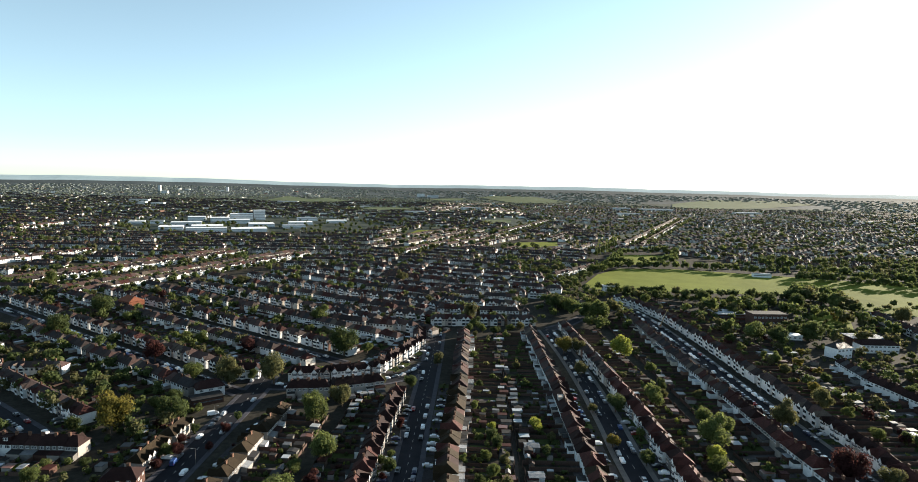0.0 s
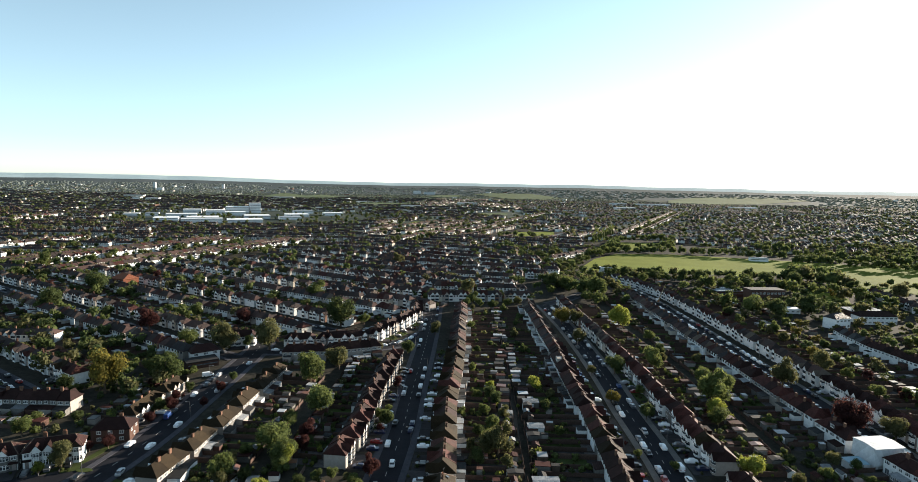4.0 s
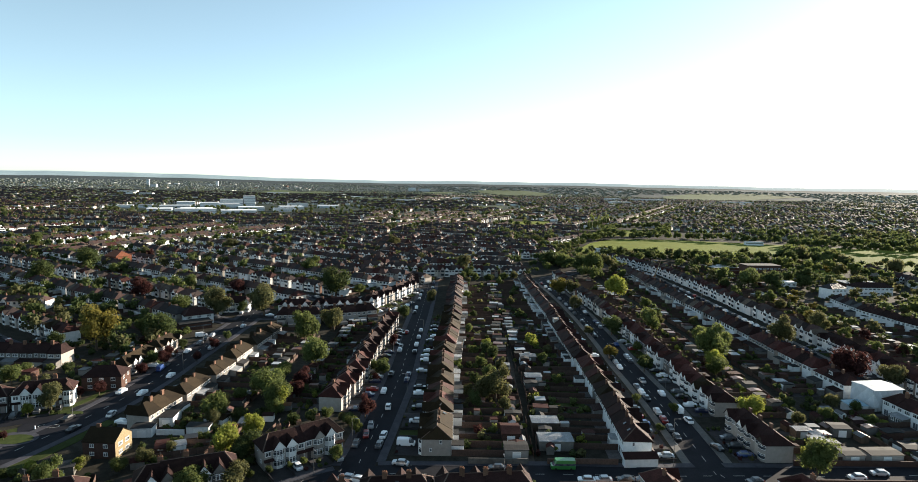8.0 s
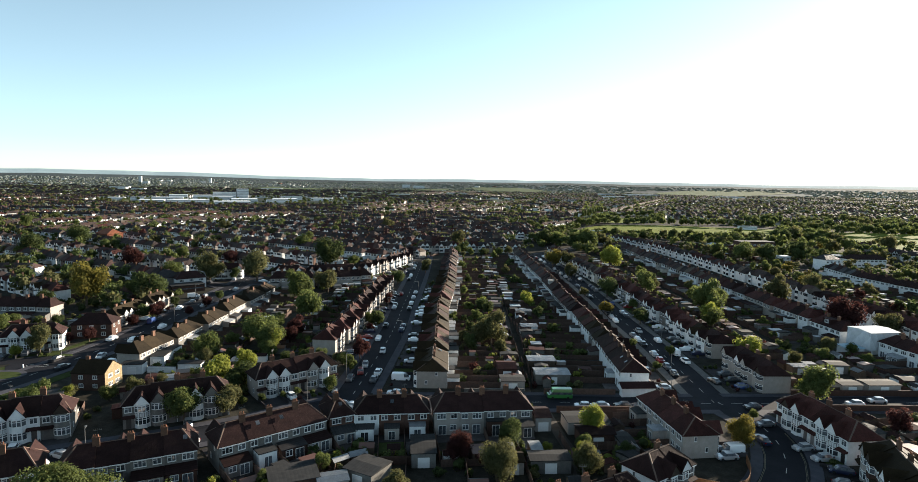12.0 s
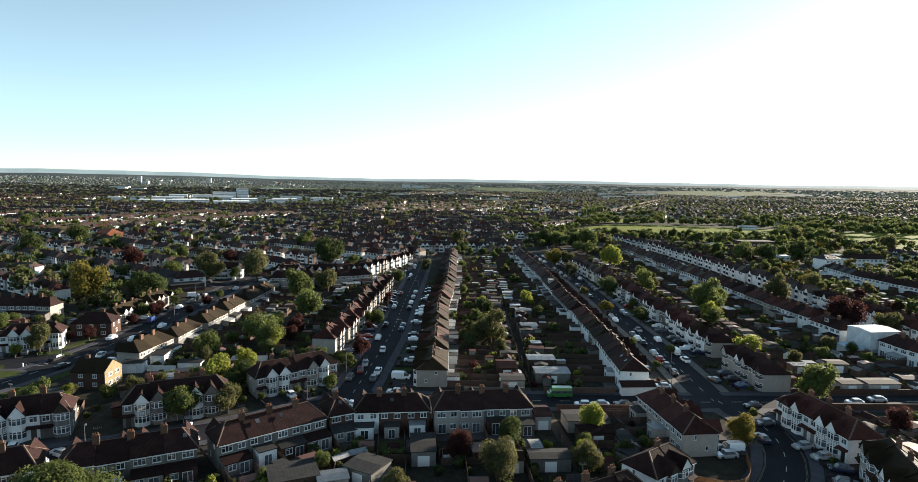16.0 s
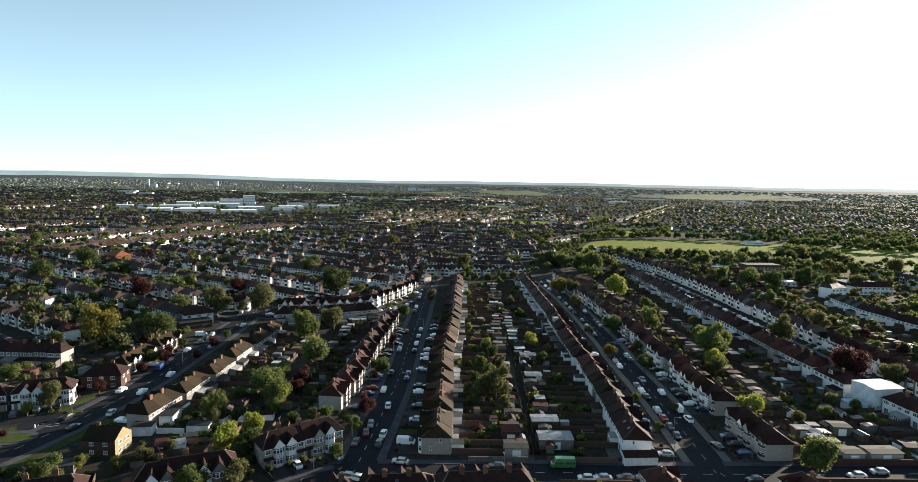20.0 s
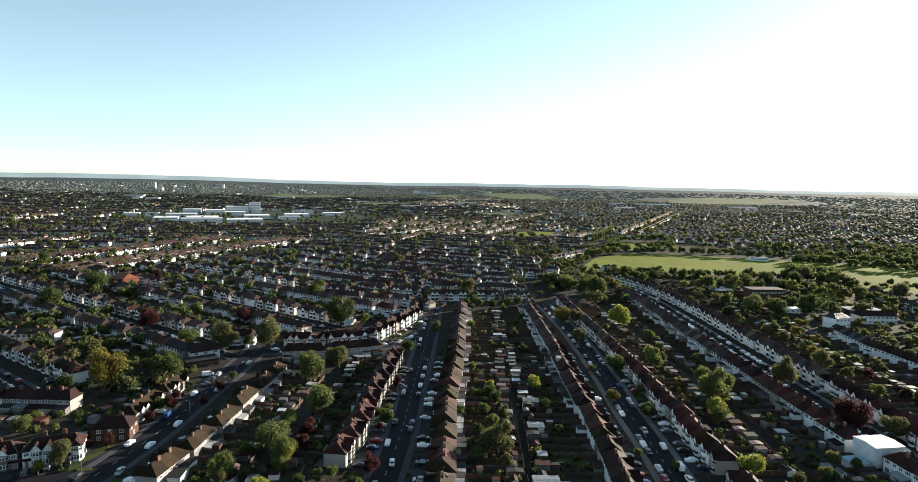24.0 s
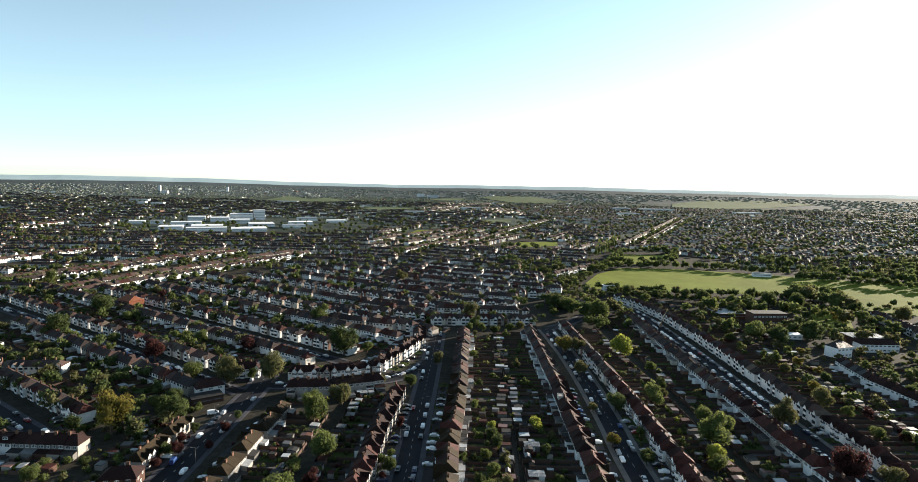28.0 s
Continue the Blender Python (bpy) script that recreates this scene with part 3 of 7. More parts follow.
def bay_band(grow, z0, z1, s):
    c = [(x + (x - BAYX) * grow, y - (grow * 1.2 if y < -HD - .1 else 0)) for x, y in BAY_RING]
    return s.prism(c, z0, z1)


def bay_place(u):
    """Along the bay's three faces, from its left corner; u in metres."""
    for k in range(3):
        (ax, ay), (bx, by) = BAY_RING[k], BAY_RING[k + 1]
        d = math.hypot(bx - ax, by - ay)
        if u <= d + 1e-6 or k == 2:
            t = min(u / d, 1)
            ox, oy = ((-.5, -.87), (0, -1), (.5, -.87))[k]
            if 0 < k and u < 1e-6 or (k < 2 and abs(u - d) < 1e-6):
                ox, oy = (-.3, -.95) if k == 0 else (.3, -.95)
            return ax + (bx - ax) * t, ay + (by - ay) * t, ox, oy
        u -= d


BAY_LENGTHS = [math.dist(a, b) for a, b in zip(BAY_RING, BAY_RING[1:])]


def bay_window_mesh(z0, z1, both):
    """The frame round one storey of the bay; both: with the glass between, in one mesh."""
    us, pos = [], 0
    for k, n in ((0, 1), (1, 2), (2, 1)):
        for i in range(n):
            a, b = pos + BAY_LENGTHS[k] * i / n, pos + BAY_LENGTHS[k] * (i + 1) / n
            us += [a + (.0 if i == 0 else .05), a + .1] if k or i else [a, a + .1]
            us += [b - .05]
        pos += BAY_LENGTHS[k]
    us = sorted(set(round(u, 4) for u in us + [0, BAY_LENGTHS[0], BAY_LENGTHS[0] + BAY_LENGTHS[1], pos]))
    h = z1 - z0
    zs = [z0, z0 + .09, z0 + h * .66, z0 + h * .66 + .07, z1 - .09, z1]

    def solid(i, j):
        return j in (0, 2, 4) or us[i + 1] - us[i] < .2
    sh = lattice(us, zs, (lambda i, j: True) if both else solid, bay_place, .06)
    if not both:
        return sh, None
    flags = []
    for i in range(len(us) - 1):
        for j in range(len(zs) - 1):
            flags.append(0 if solid(i, j) else 1)
    return sh, flags


def bay_meshes():
    wall, glass, gable, groof = Shape(), Shape(), Shape(), Shape()
    a, b = BAY_LENGTHS[0], BAY_LENGTHS[0] + BAY_LENGTHS[1]
    wall = lattice([0, .05, a - .02, a, a + .02, b - .02, b, b + .02, sum(BAY_LENGTHS) - .05, sum(BAY_LENGTHS)], [0, .75, 2.25, 3.35, 4.7, 5.05],
                   lambda i, j: j % 2 == 0 or i in (0, 2, 3, 5, 6, 8), bay_place, .05)
    bay_band(-.01, .05, 5.0, glass)
    lower, upper = bay_window_mesh(.75, 2.25, False)[0], bay_window_mesh(3.35, 4.7, False)[0]
    whole = Shape()
    us = [0, .12, BAY_LENGTHS[0] - .08, BAY_LENGTHS[0], BAY_LENGTHS[0] + .08, BAY_LENGTHS[0] + BAY_LENGTHS[1] / 2 - .06, BAY_LENGTHS[0] + BAY_LENGTHS[1] / 2 + .06,
          BAY_LENGTHS[0] + BAY_LENGTHS[1] - .08, BAY_LENGTHS[0] + BAY_LENGTHS[1], BAY_LENGTHS[0] + BAY_LENGTHS[1] + .08, sum(BAY_LENGTHS) - .12, sum(BAY_LENGTHS)]
    zs = [0, .75, .85, 1.72, 1.8, 2.15, 2.25, 3.35, 3.45, 4.2, 4.28, 4.6, 4.7, 5.05]
    whole = lattice(us, zs, lambda i, j: True, bay_place, .05).mesh("bay", WHITE, FRAME, PANE)
    flags = []
    for poly in whole.polygons:
        z = poly.center.z
        if z < .75 or 2.25 < z < 3.35 or z > 4.7:
            flags.append(0)
        elif .85 < z < 1.72 or 1.8 < z < 2.15 or 3.45 < z < 4.2 or 4.28 < z < 4.6:
            flags.append(2 if poly.area > .06 else 1)
        else:
            flags.append(1)
    whole.polygons.foreach_set("material_index", flags)
    # gable over the bay
    x0, x1, y0 = BAYX - BAYW / 2 - .05, BAYX + BAYW / 2 + .05, -HD - BAYP - .12
    zt = 6.95
    gable.v = []
    gable.poly((x0, y0, 5.05), (x1, y0, 5.05), (BAYX, y0, zt - .12)).poly((x0, y0, 5.05), (x0, -HD + .4, 5.05), (x1, -HD + .4, 5.05), (x1, y0, 5.05))
    gable.prism([(x0, y0 - .04), (x1, y0 - .04), (x1, y0), (x0, y0)], 5.02, 5.16)
    for sx in (-1, 1):
        xe = BAYX + sx * (BAYW / 2 + .22)
        a, b = (xe, y0 - .2, 4.93), (BAYX, y0 - .2, zt)
        c, d = (BAYX, -.3, zt), (xe, -HD + 1.0, 4.93)
        q = [a, b, c, d]
        up = [(p[0], p[1], p[2] + .13) for p in q]
        order = (0, 1, 2, 3) if sx < 0 else (3, 2, 1, 0)
        groof.poly(*[up[i] for i in order[::-1]]).poly(*[q[i] for i in order])
        groof.poly(a, b, up[1], up[0])
    return whole, wall.mesh("bay"), (lower.mesh("bay_window"), upper.mesh("bay_window")), glass.mesh("pane"), gable.mesh("gable"), groof.mesh("gable_roof")


def ridge_mesh(hip0, hip1):
    """Rounded ridge and hip tiles: bars that meet at the ridge's ends."""
    s, w, t = Shape(), .17, .24
    ze, y = EAVES - .22, HD + .38
    x0, x1 = -W / 2 - (.38 if hip0 else 0), W / 2 + (.38 if hip1 else 0)
    run = min(3.4, (x1 - x0) / 2 - .05)
    P, Q = Vector((x0 + (run if hip0 else 0), 0, RIDGE + t)), Vector((x1 - (run if hip1 else 0), 0, RIDGE + t))
    s.v = [tuple(P), tuple(Q)]

    def bar(i, p, j, q):
        side = (q - p).cross(Vector((0, 0, 1))).normalized() * w
        drop = Vector((0, 0, -.12))
        k = len(s.v)
        s.v += [tuple(v) for v in (p + side + drop, p - side + drop, q + side + drop, q - side + drop)]
        s.f += [(i, k, k + 2, j), (j, k + 3, k + 1, i)]
    bar(0, P, 1, Q)
    for hip, end, x, i in ((hip0, P, x0, 0), (hip1, Q, x1, 1)):
        for yy in (-y, y) if hip else ():
            foot = Vector((x, yy, ze + t - .04))
            s.v.append(tuple(foot))
            bar(len(s.v) - 1, foot, i, end)
    return s.mesh("ridge_tiles")


RIDGES = {(a, b): ridge_mesh(a, b) for a in (0, 1) for b in (0, 1)}
ROOFS = {(a, b): roof_mesh(a, b).mesh("roof") for a in (0, 1) for b in (0, 1)}
WALL = wall_mesh().mesh("wall")
BAYWHOLE, BAY, BAYFRAME, BAYGLASS, GABLE, GABLEROOF = bay_meshes()
WIN2, PANE2, WINC2 = window_parts(1.35, 1.15, 2)
WIN3, PANE3, WINC3 = window_parts(1.9, 1.2, 3)
WIN1, PANE1, _ = window_parts(.7, 1.0, 1, False)
CHIMNEY = Shape().box(-.55, -.32, 6.3, .55, .32, 8.75).box(-.62, -.39, 8.55, .62, .39, 8.7).mesh("chimney")
TIMBERS = lattice([0, .06] + [q for k in range(1, 8) for q in (k * sum(BAY_LENGTHS) / 8 - .04, k * sum(BAY_LENGTHS) / 8 + .04)] + [sum(BAY_LENGTHS) - .06, sum(BAY_LENGTHS)], [2.32, 2.4, 3.2, 3.28],
                  lambda i, j: j != 1 or i % 2 == 0, bay_place, .075).mesh("timber")
AERIAL = lattice([-.6, -.56, -.3, -.26, -.02, .02, .26, .30, .56, .6], [8.6, 10.0, 10.05, 10.35], lambda i, j: j == 1 or (j == 0 and i == 4) or (j == 2 and i % 2 == 0), lambda u: (u, 0, 0, -1), .03).mesh("aerial")
DISH = Shape().drum((0, 0), .05, 0, .08, 10, .30)
DISH.f.pop(0)
DISH = DISH.mesh("satellite_dish")
GUTTER = Shape().box(-W / 2, -HD - .46, EAVES - .30, W / 2, -HD - .37, EAVES - .17).mesh("gutter")
DOWNPIPE = Shape().box(-.05, -HD - .10, 0, .05, -HD - .004, EAVES - .3).mesh("downpipe")
POTMESH = Shape().drum((0, 0), .13, 0, .45, 8, .10).mesh("chimney_pot")
DOORMESH = Shape().box(-.48, -.06, 0, .48, .05, 2.05).box(-.56, -.09, 2.05, .56, .05, 2.15).mesh("door")
CANOPY = Shape().across([(-1.0, 2.30), (0, 2.34), (0, 2.78), (-1.0, 2.42)], -1.2, 1.2).mesh("canopy")
EXT = Shape().across([(0, 0), (3.2, 0), (3.2, 2.3), (0, 2.75)], -2.45, 2.45).mesh("extension")
EXTROOF = Shape().across([(.02, 2.76), (3.4, 2.28), (3.4, 2.42), (.02, 2.92)], -2.58, 2.58).mesh("extension_roof")
EXT_FLAT = Shape().box(-1.9, 0, 0, 1.9, 3.6, 2.6).mesh("extension")
EXTROOF_FLAT = Shape().box(-2.05, .004, 2.6, 2.05, 3.75, 2.76).mesh("extension_roof")
GDOOR, GPANE, _ = window_parts(1.7, 2.0, 2, False)
DORMER = Shape().across([(0.3, 5.6), (3.4, 5.5), (3.4, 7.45), (.3, 7.5)], -2.1, 2.1).mesh("dormer")
SKYLIGHT = Shape().across([(0, 0), (.9, -.48), (.95, -.40), (.05, .08)], -.35, .35).mesh("skylight")


FLIP = Matrix.Diagonal((-1, 1, 1, 1))


def terraced_house(m, lod, wall_mat, front_mat, roof_mat, mirror=False, hip=(0, 0), bay=True, ext=0, chimney=None, dormer=False, group="terraced houses", zs=1.0, label=None):
    """One house of a terrace: its front faces its own -y. lod 0: all parts; 1: the large parts."""
    tone = {WHITE: "white rendered", CREAM: "cream rendered", GREY: "grey pebbledashed", BRICK: "red brick", STOCK: "yellow brick"}[wall_mat]
    rt = {TILE: "brown", TILE_RED: "red", TILE_TAN: "tan", SLATE: "dark slate"}[roof_mat]
    h = thing("terraced_house", m @ Matrix.Diagonal((1, 1, zs, 1)), label or f"{tone} terraced house with {rt} roof" + (" and gabled bay" if bay else ""), "house", group)
    mx = -1 if mirror else 1

    def at(x, y, z, rz=0):
        return pose(mx * x, y, z, 0, 0, rz)
    part("wall", WALL, wall_mat, h)
    covering = part("roof", ROOFS[hip], roof_mat, h)
    if lod == 0:
        part("ridge_tiles", RIDGES[hip], LIT_RIDGE_TILE, covering)
    if chimney is not None:
        c = part("chimney", CHIMNEY, CHIM, h, m=pose(chimney, .5, 0))
        if lod == 0:
            for x in (-.3, .05, .36):
                part("chimney_pot", POTMESH, POT, c, m=pose(x, 0, 8.7))
            if rng.random() < .6:
                part("aerial", AERIAL, STEEL, c, "thin television aerial", m=pose(rng.uniform(-.4, .4), .35, 0, 0, 0, rng.uniform(-50, 50)))
    mm = FLIP if mirror else I4
    if bay:
        b = part("bay", BAY if lod == 0 else BAYWHOLE, front_mat, h, m=mm)
        if lod == 0:
            for band in BAYFRAME:
                part("bay_window", band, FRAME, b)
            part("pane", BAYGLASS, PANE, b)
            if front_mat == WHITE and rng.random() < .55:
                part("timber", TIMBERS, TIMBER, b, "dark timber strips on white render")
        part("gable", GABLE, FRAME if rng.random() < .2 else TIMBER if rng.random() < .25 else front_mat, h, m=mm)
        part("gable_roof", GABLEROOF, roof_mat, h, m=mm)
    spots = [] if bay else [(WIN3, PANE3, 1.05, 3.3, 0), (WIN3, PANE3, 1.05, .85, 0)]
    spots += [(WIN2, PANE2, -1.55, 3.4, 0), (WIN2, PANE2, -1.45, 3.4, 1), (WIN3 if ext != 2 else WIN2, PANE3 if ext != 2 else PANE2, 1.15, 3.35, 1)]
    if lod == 0:
        if not ext:
            spots += [(GDOOR, GPANE, 1.0, .05, 1), (WIN2, PANE2, -1.3, 1.0, 1)]
    for win, pane, x, z, rear in spots:
        f = part("window", win if lod == 0 else {WIN2: WINC2, WIN3: WINC3}[win], FRAME, h, m=at(x, HD if rear else -HD, z, 180 if rear else 0))
        if lod == 0:
            part("pane", pane, PANE, f)
    if lod == 0:
        for end, sx in zip(hip, (-1, 1)):
            for y, z in ((1.2, 3.5), (-1.6, 1.2)) if end else ():
                f = part("window", WIN1, FRAME, h, m=pose(sx * W / 2, y, z, 0, 0, 90 * sx))
                part("pane", PANE1, PANE, f)
        part("door", DOORMESH, DOOR, h, m=at(-1.55, -HD, .05))
        for turn in (0, 180):
            part("gutter", GUTTER, FRAME, h, m=pose(0, 0, 0, 0, 0, turn))
        part("downpipe", DOWNPIPE, FRAME, h, m=pose(W / 2 - .15, 0, 0))
        part("canopy", CANOPY, roof_mat, h, m=at(-1.5, -HD, 0))
        if rng.random() < .4:
            part("satellite_dish", DISH, FRAME, h, m=pose(rng.uniform(-2, 2), HD + .06, 4.8, -70, 0, 20) if rng.random() < .5 else pose(-2.2 * mx, -HD - .1, 4.75, 70, 0, 30))
    if ext == 1:
        e = part("extension", EXT, rng.choice((GREY, CREAM, BRICK, GREY)), h, m=pose(0, HD, 0))
        part("extension_roof", EXTROOF, rng.choice((SLATE, FELT, TILE, TILE, SHEET)), e)
        if lod == 0:
            f = part("window", GDOOR, FRAME, e, m=pose(-1.0, 3.2, .05, 0, 0, 180))
            f = part("window", WIN2, FRAME, e, m=pose(1.1, 3.2, 1.0, 0, 0, 180))
            part("pane", GPANE, PANE, e, m=pose(-1.0, 3.2, .05, 0, 0, 180))
            part("pane", PANE2, PANE, e, m=pose(1.1, 3.2, 1.0, 0, 0, 180))
    elif ext == 2:
        e = part("extension", EXT_FLAT, rng.choice((WHITE, CREAM, BRICK, WHITE)), h, m=pose(rng.uniform(-.5, .5), HD, 0) @ Matrix.Diagonal((rng.uniform(.75, 1.05), rng.uniform(.5, 1.05), rng.uniform(.95, 1.2), 1)))
        part("extension_roof", EXTROOF_FLAT, rng.choice((FELT, FELT, SHEET)), e)
        if lod == 0:
            part("window", GDOOR, FRAME, e, m=pose(0, 3.6, .05, 0, 0, 180))
            part("pane", GPANE, PANE, e, m=pose(0, 3.6, .05, 0, 0, 180))
    if dormer:
        d = part("dormer", DORMER, rng.choice((CREAM, TILE, TILE)), h, "flat-roofed loft dormer")
        part("window", WIN3, FRAME, d, m=pose(0, 3.4, 5.95, 0, 0, 180))
        part("pane", PANE3, PANE, d, m=pose(0, 3.4, 5.95, 0, 0, 180))
    elif lod == 0 and rng.random() < .25:
        part("skylight", SKYLIGHT, PANE, h, m=pose(rng.uniform(-1.5, 1.5), 1.6, 6.98))
    return h


def along(points, s):
    """The place and direction s metres along a line."""
    for a, b in zip(points, points[1:]):
        d = math.dist(a, b)
        if s <= d:
            return (a[0] + (b[0] - a[0]) * s / d, a[1] + (b[1] - a[1]) * s / d), ((b[0] - a[0]) / d, (b[1] - a[1]) / d)
        s -= d
    d = math.dist(points[-2], points[-1])
    return points[-1], ((points[-1][0] - points[-2][0]) / d, (points[-1][1] - points[-2][1]) / d)


far_walls = {k: Shape() for k in ("w", "c", "g")}
far_roofs = {k: Shape() for k in ("b", "r", "t")}
far_glass, far_chims = Shape(), Shape()
plots = []      # gardens to furnish: pose, width, garden length, nearness
FARWALL, FARROOF = wall_mesh(), {k: roof_mesh(*k) for k in ((0, 0), (1, 0), (0, 1), (1, 1))}


def far_house(m, hip, bay, wall=None):
    """A house that stays far off, joined into the far estate's meshes."""
    wk = wall or rng.choice("wwwcggg")
    rk = rng.choice("bbbbbr")
    far_walls[wk].add(FARWALL, m)
    far_roofs[rk].add(FARROOF[hip], m)
    if not hip[1]:
        far_chims.add(Shape().box(W / 2 - .5, .4, 6.5, W / 2 + .5, 1.1, 8.6), m)
    if bay:
        fw = far_walls["w" if rng.random() < .5 else wk]
        s = Shape().box(-.3, -HD - .8, 0, 2.4, -HD, 5.05).poly((-.35, -HD - .85, 5.05), (2.45, -HD - .85, 5.05), (1.05, -HD - .85, 6.7))
        fw.add(s, m)
        far_roofs[rk].add(Shape().poly((-.5, -HD - 1, 4.95), (1.05, -HD - 1, 6.8), (1.05, -.7, 6.8), (-.5, -HD + 1, 4.95)).poly((1.05, -HD - 1, 6.8), (2.6, -HD - 1, 4.95), (2.6, -HD + 1, 4.95), (1.05, -.7, 6.8)), m)
        far_glass.add(Shape().box(-.2, -HD - .84, 3.4, 2.3, -HD - .7, 4.6).box(-.2, -HD - .84, .9, 2.3, -HD - .7, 2.2), m)
    far_glass.add(Shape().box(-2.1, -HD - .04, 3.4, -1.0, -HD + .1, 4.5).box(-2.0, HD - .1, 3.4, -.8, HD + .04, 4.5).box(.3, HD - .1, 3.4, 1.9, HD + .04, 4.5), m)


def terrace(points, side, exts=(1, 2), lod_far=161, mid_far=306, garden=17, block=(4, 6), bay=.85, walls=(WHITE, CREAM, GREY, GREY), roofs=(TILE, TILE, TILE_RED, TILE_TAN), ext=.6, dorm=.08, lod=None, group="terraced houses", drives=True, zs=1.0, gap=1.2, wall_far=None, stagger=.5, ds=.86):
    """Houses along a line, in blocks with hipped ends; side: 1 where the fronts look to the left of the line, -1 to the right."""
    total = sum(math.dist(a, b) for a, b in zip(points, points[1:]))
    s = 0.0
    while s + W <= total + .5:
        n = min(rng.randint(*block), max(1, int((total - s + .5) / W)))
        roof_mat = rng.choice(roofs)
        wm = rng.choice(walls)
        back, lift = rng.uniform(-stagger, stagger), rng.uniform(.95, 1.06)
        for i in range(n):
            (x, y), (dx, dy) = along(points, s + W / 2)
            fx, fy = (-dy * side, dx * side)
            x, y = x + fx * back, y + fy * back
            # own x axis = (-front) x up
            ax = (-fy * 1.0, fx * 1.0)
            m = Matrix(((ax[0], -fx, 0, x), (ax[1], -fy, 0, y), (0, 0, 1, 0), (0, 0, 0, 1))) @ Matrix.Diagonal((1, ds, 1, 1))
            forward = ax[0] * dx + ax[1] * dy > 0
            first, last = i == 0, i == n - 1
            hip = (int(first), int(last)) if forward else (int(last), int(first))
            d = math.hypot(x, y)
            has_bay = rng.random() < bay
            level = lod if lod is not None else 0 if d < lod_far else 1 if d < mid_far else 2
            wmat = wm if rng.random() < .5 else rng.choice(walls)
            if level < 2:
                terraced_house(m, level, wmat, rng.choice((WHITE, WHITE, wmat, wmat) if WHITE in walls else (wmat, CREAM)), roof_mat if rng.random() < .6 else rng.choice(roofs), mirror=bool(i % 2), hip=hip, bay=has_bay,
                               ext=(0 if rng.random() > ext else rng.choice(exts)), chimney=(.4 if n == 1 else None if last else W / 2 if forward else -W / 2), dormer=rng.random() < dorm and not any(hip), group=group, zs=zs * lift * rng.uniform(.975, 1.025))
            else:
                m = m @ Matrix.Diagonal((1, 1, lift * rng.uniform(.96, 1.04), 1))
                far_house(m if i % 2 == 0 else m @ FLIP, hip if i % 2 == 0 else hip[::-1], has_bay, wall_far)
            plots.append((m, W, garden / ds, level, drives))
            s += W
        s += gap


LEFT, RIGHT = 1, -1
PALE = (WHITE, WHITE, CREAM, GREY)
# long streets running north
terrace([(-3.1, 146.5), (-2.8, 216), (-.4, 250), (1.6, 290), (2.6, 344), (4.6, 370), (4.6, 398)], LEFT, garden=21.4, roofs=(TILE_TAN, TILE_TAN, TILE, TILE_TAN, TILE_RED), walls=(CREAM, CREAM, WHITE), block=(2, 4), gap=2.1, ext=.9, exts=(2,), dorm=.22, stagger=.3, ds=.92)
terrace([(48.4, 145.5), (50.1, 177)], RIGHT, garden=22, walls=(WHITE,), roofs=(TILE,), block=(6, 6), ext=.5)
terrace([(50.2, 178), (51, 191), (52, 303), (51, 411)], RIGHT, garden=22, walls=PALE, roofs=(TILE, TILE_RED, TILE_RED, TILE_TAN), block=(2, 5), gap=1.0, ext=.55, dorm=.15)
terrace([(85.6, 144.6), (85.0, 171)], LEFT, garden=19, walls=(CREAM,), roofs=(TILE, TILE_RED), block=(4, 4), bay=1)
terrace([(85.0, 174), (85.2, 212), (84.6, 250), (84.4, 291), (81.2, 362), (78.6, 430)], LEFT, garden=19, walls=PALE, roofs=(TILE_RED, TILE, TILE_RED, TILE_TAN), block=(2, 4), gap=1.4, dorm=.15)
terrace([(137, 191), (135.5, 229), (136.4, 270), (135.5, 310), (135, 365), (136, 411), (136, 460)], RIGHT, garden=19, walls=(CREAM, WHITE, WHITE), roofs=(TILE, TILE_RED), block=(2, 4), bay=.6, gap=2, dorm=.15)
terrace([(160, 150), (163, 190), (167, 222), (168, 300), (169, 361), (168.5, 400), (167, 451), (160, 498), (147, 534)], LEFT, garden=31, walls=(WHITE, WHITE, CREAM), roofs=(TILE, TILE_RED), block=(2, 4), gap=1.6, wall_far="w")
terrace([(140.3, 178.5), (143.5, 146)], LEFT, garden=19, walls=(WHITE, CREAM), roofs=(TILE, TILE_RED), block=(3, 3), bay=.6, lod=0)
terrace([(236, 215), (229, 284), (226.5, 310), (231, 346)], RIGHT, garden=30, walls=(WHITE, WHITE), roofs=(TILE, SLATE), block=(5, 8), bay=.2, lod=1)
terrace([(-36, 175), (-33, 200), (-32, 235), (-28.5, 284)], RIGHT, garden=17, walls=(CREAM, GREY, CREAM), roofs=(TILE, TILE, TILE_RED), block=(2, 3), gap=2.0, bay=1, ds=.84)
terrace([(-47, 140.6), (-29.6, 153.2)], RIGHT, garden=10, walls=(CREAM, CREAM, WHITE), roofs=(TILE,), block=(4, 4), lod=0, bay=1)
terrace([(-90, 308), (-70, 309), (-56, 313.5), (-45, 319.5), (-33.5, 350), (-25, 376), (-27, 402)], RIGHT, garden=12, walls=(WHITE, CREAM), roofs=(TILE,), block=(3, 5), lod=1, bay=1)
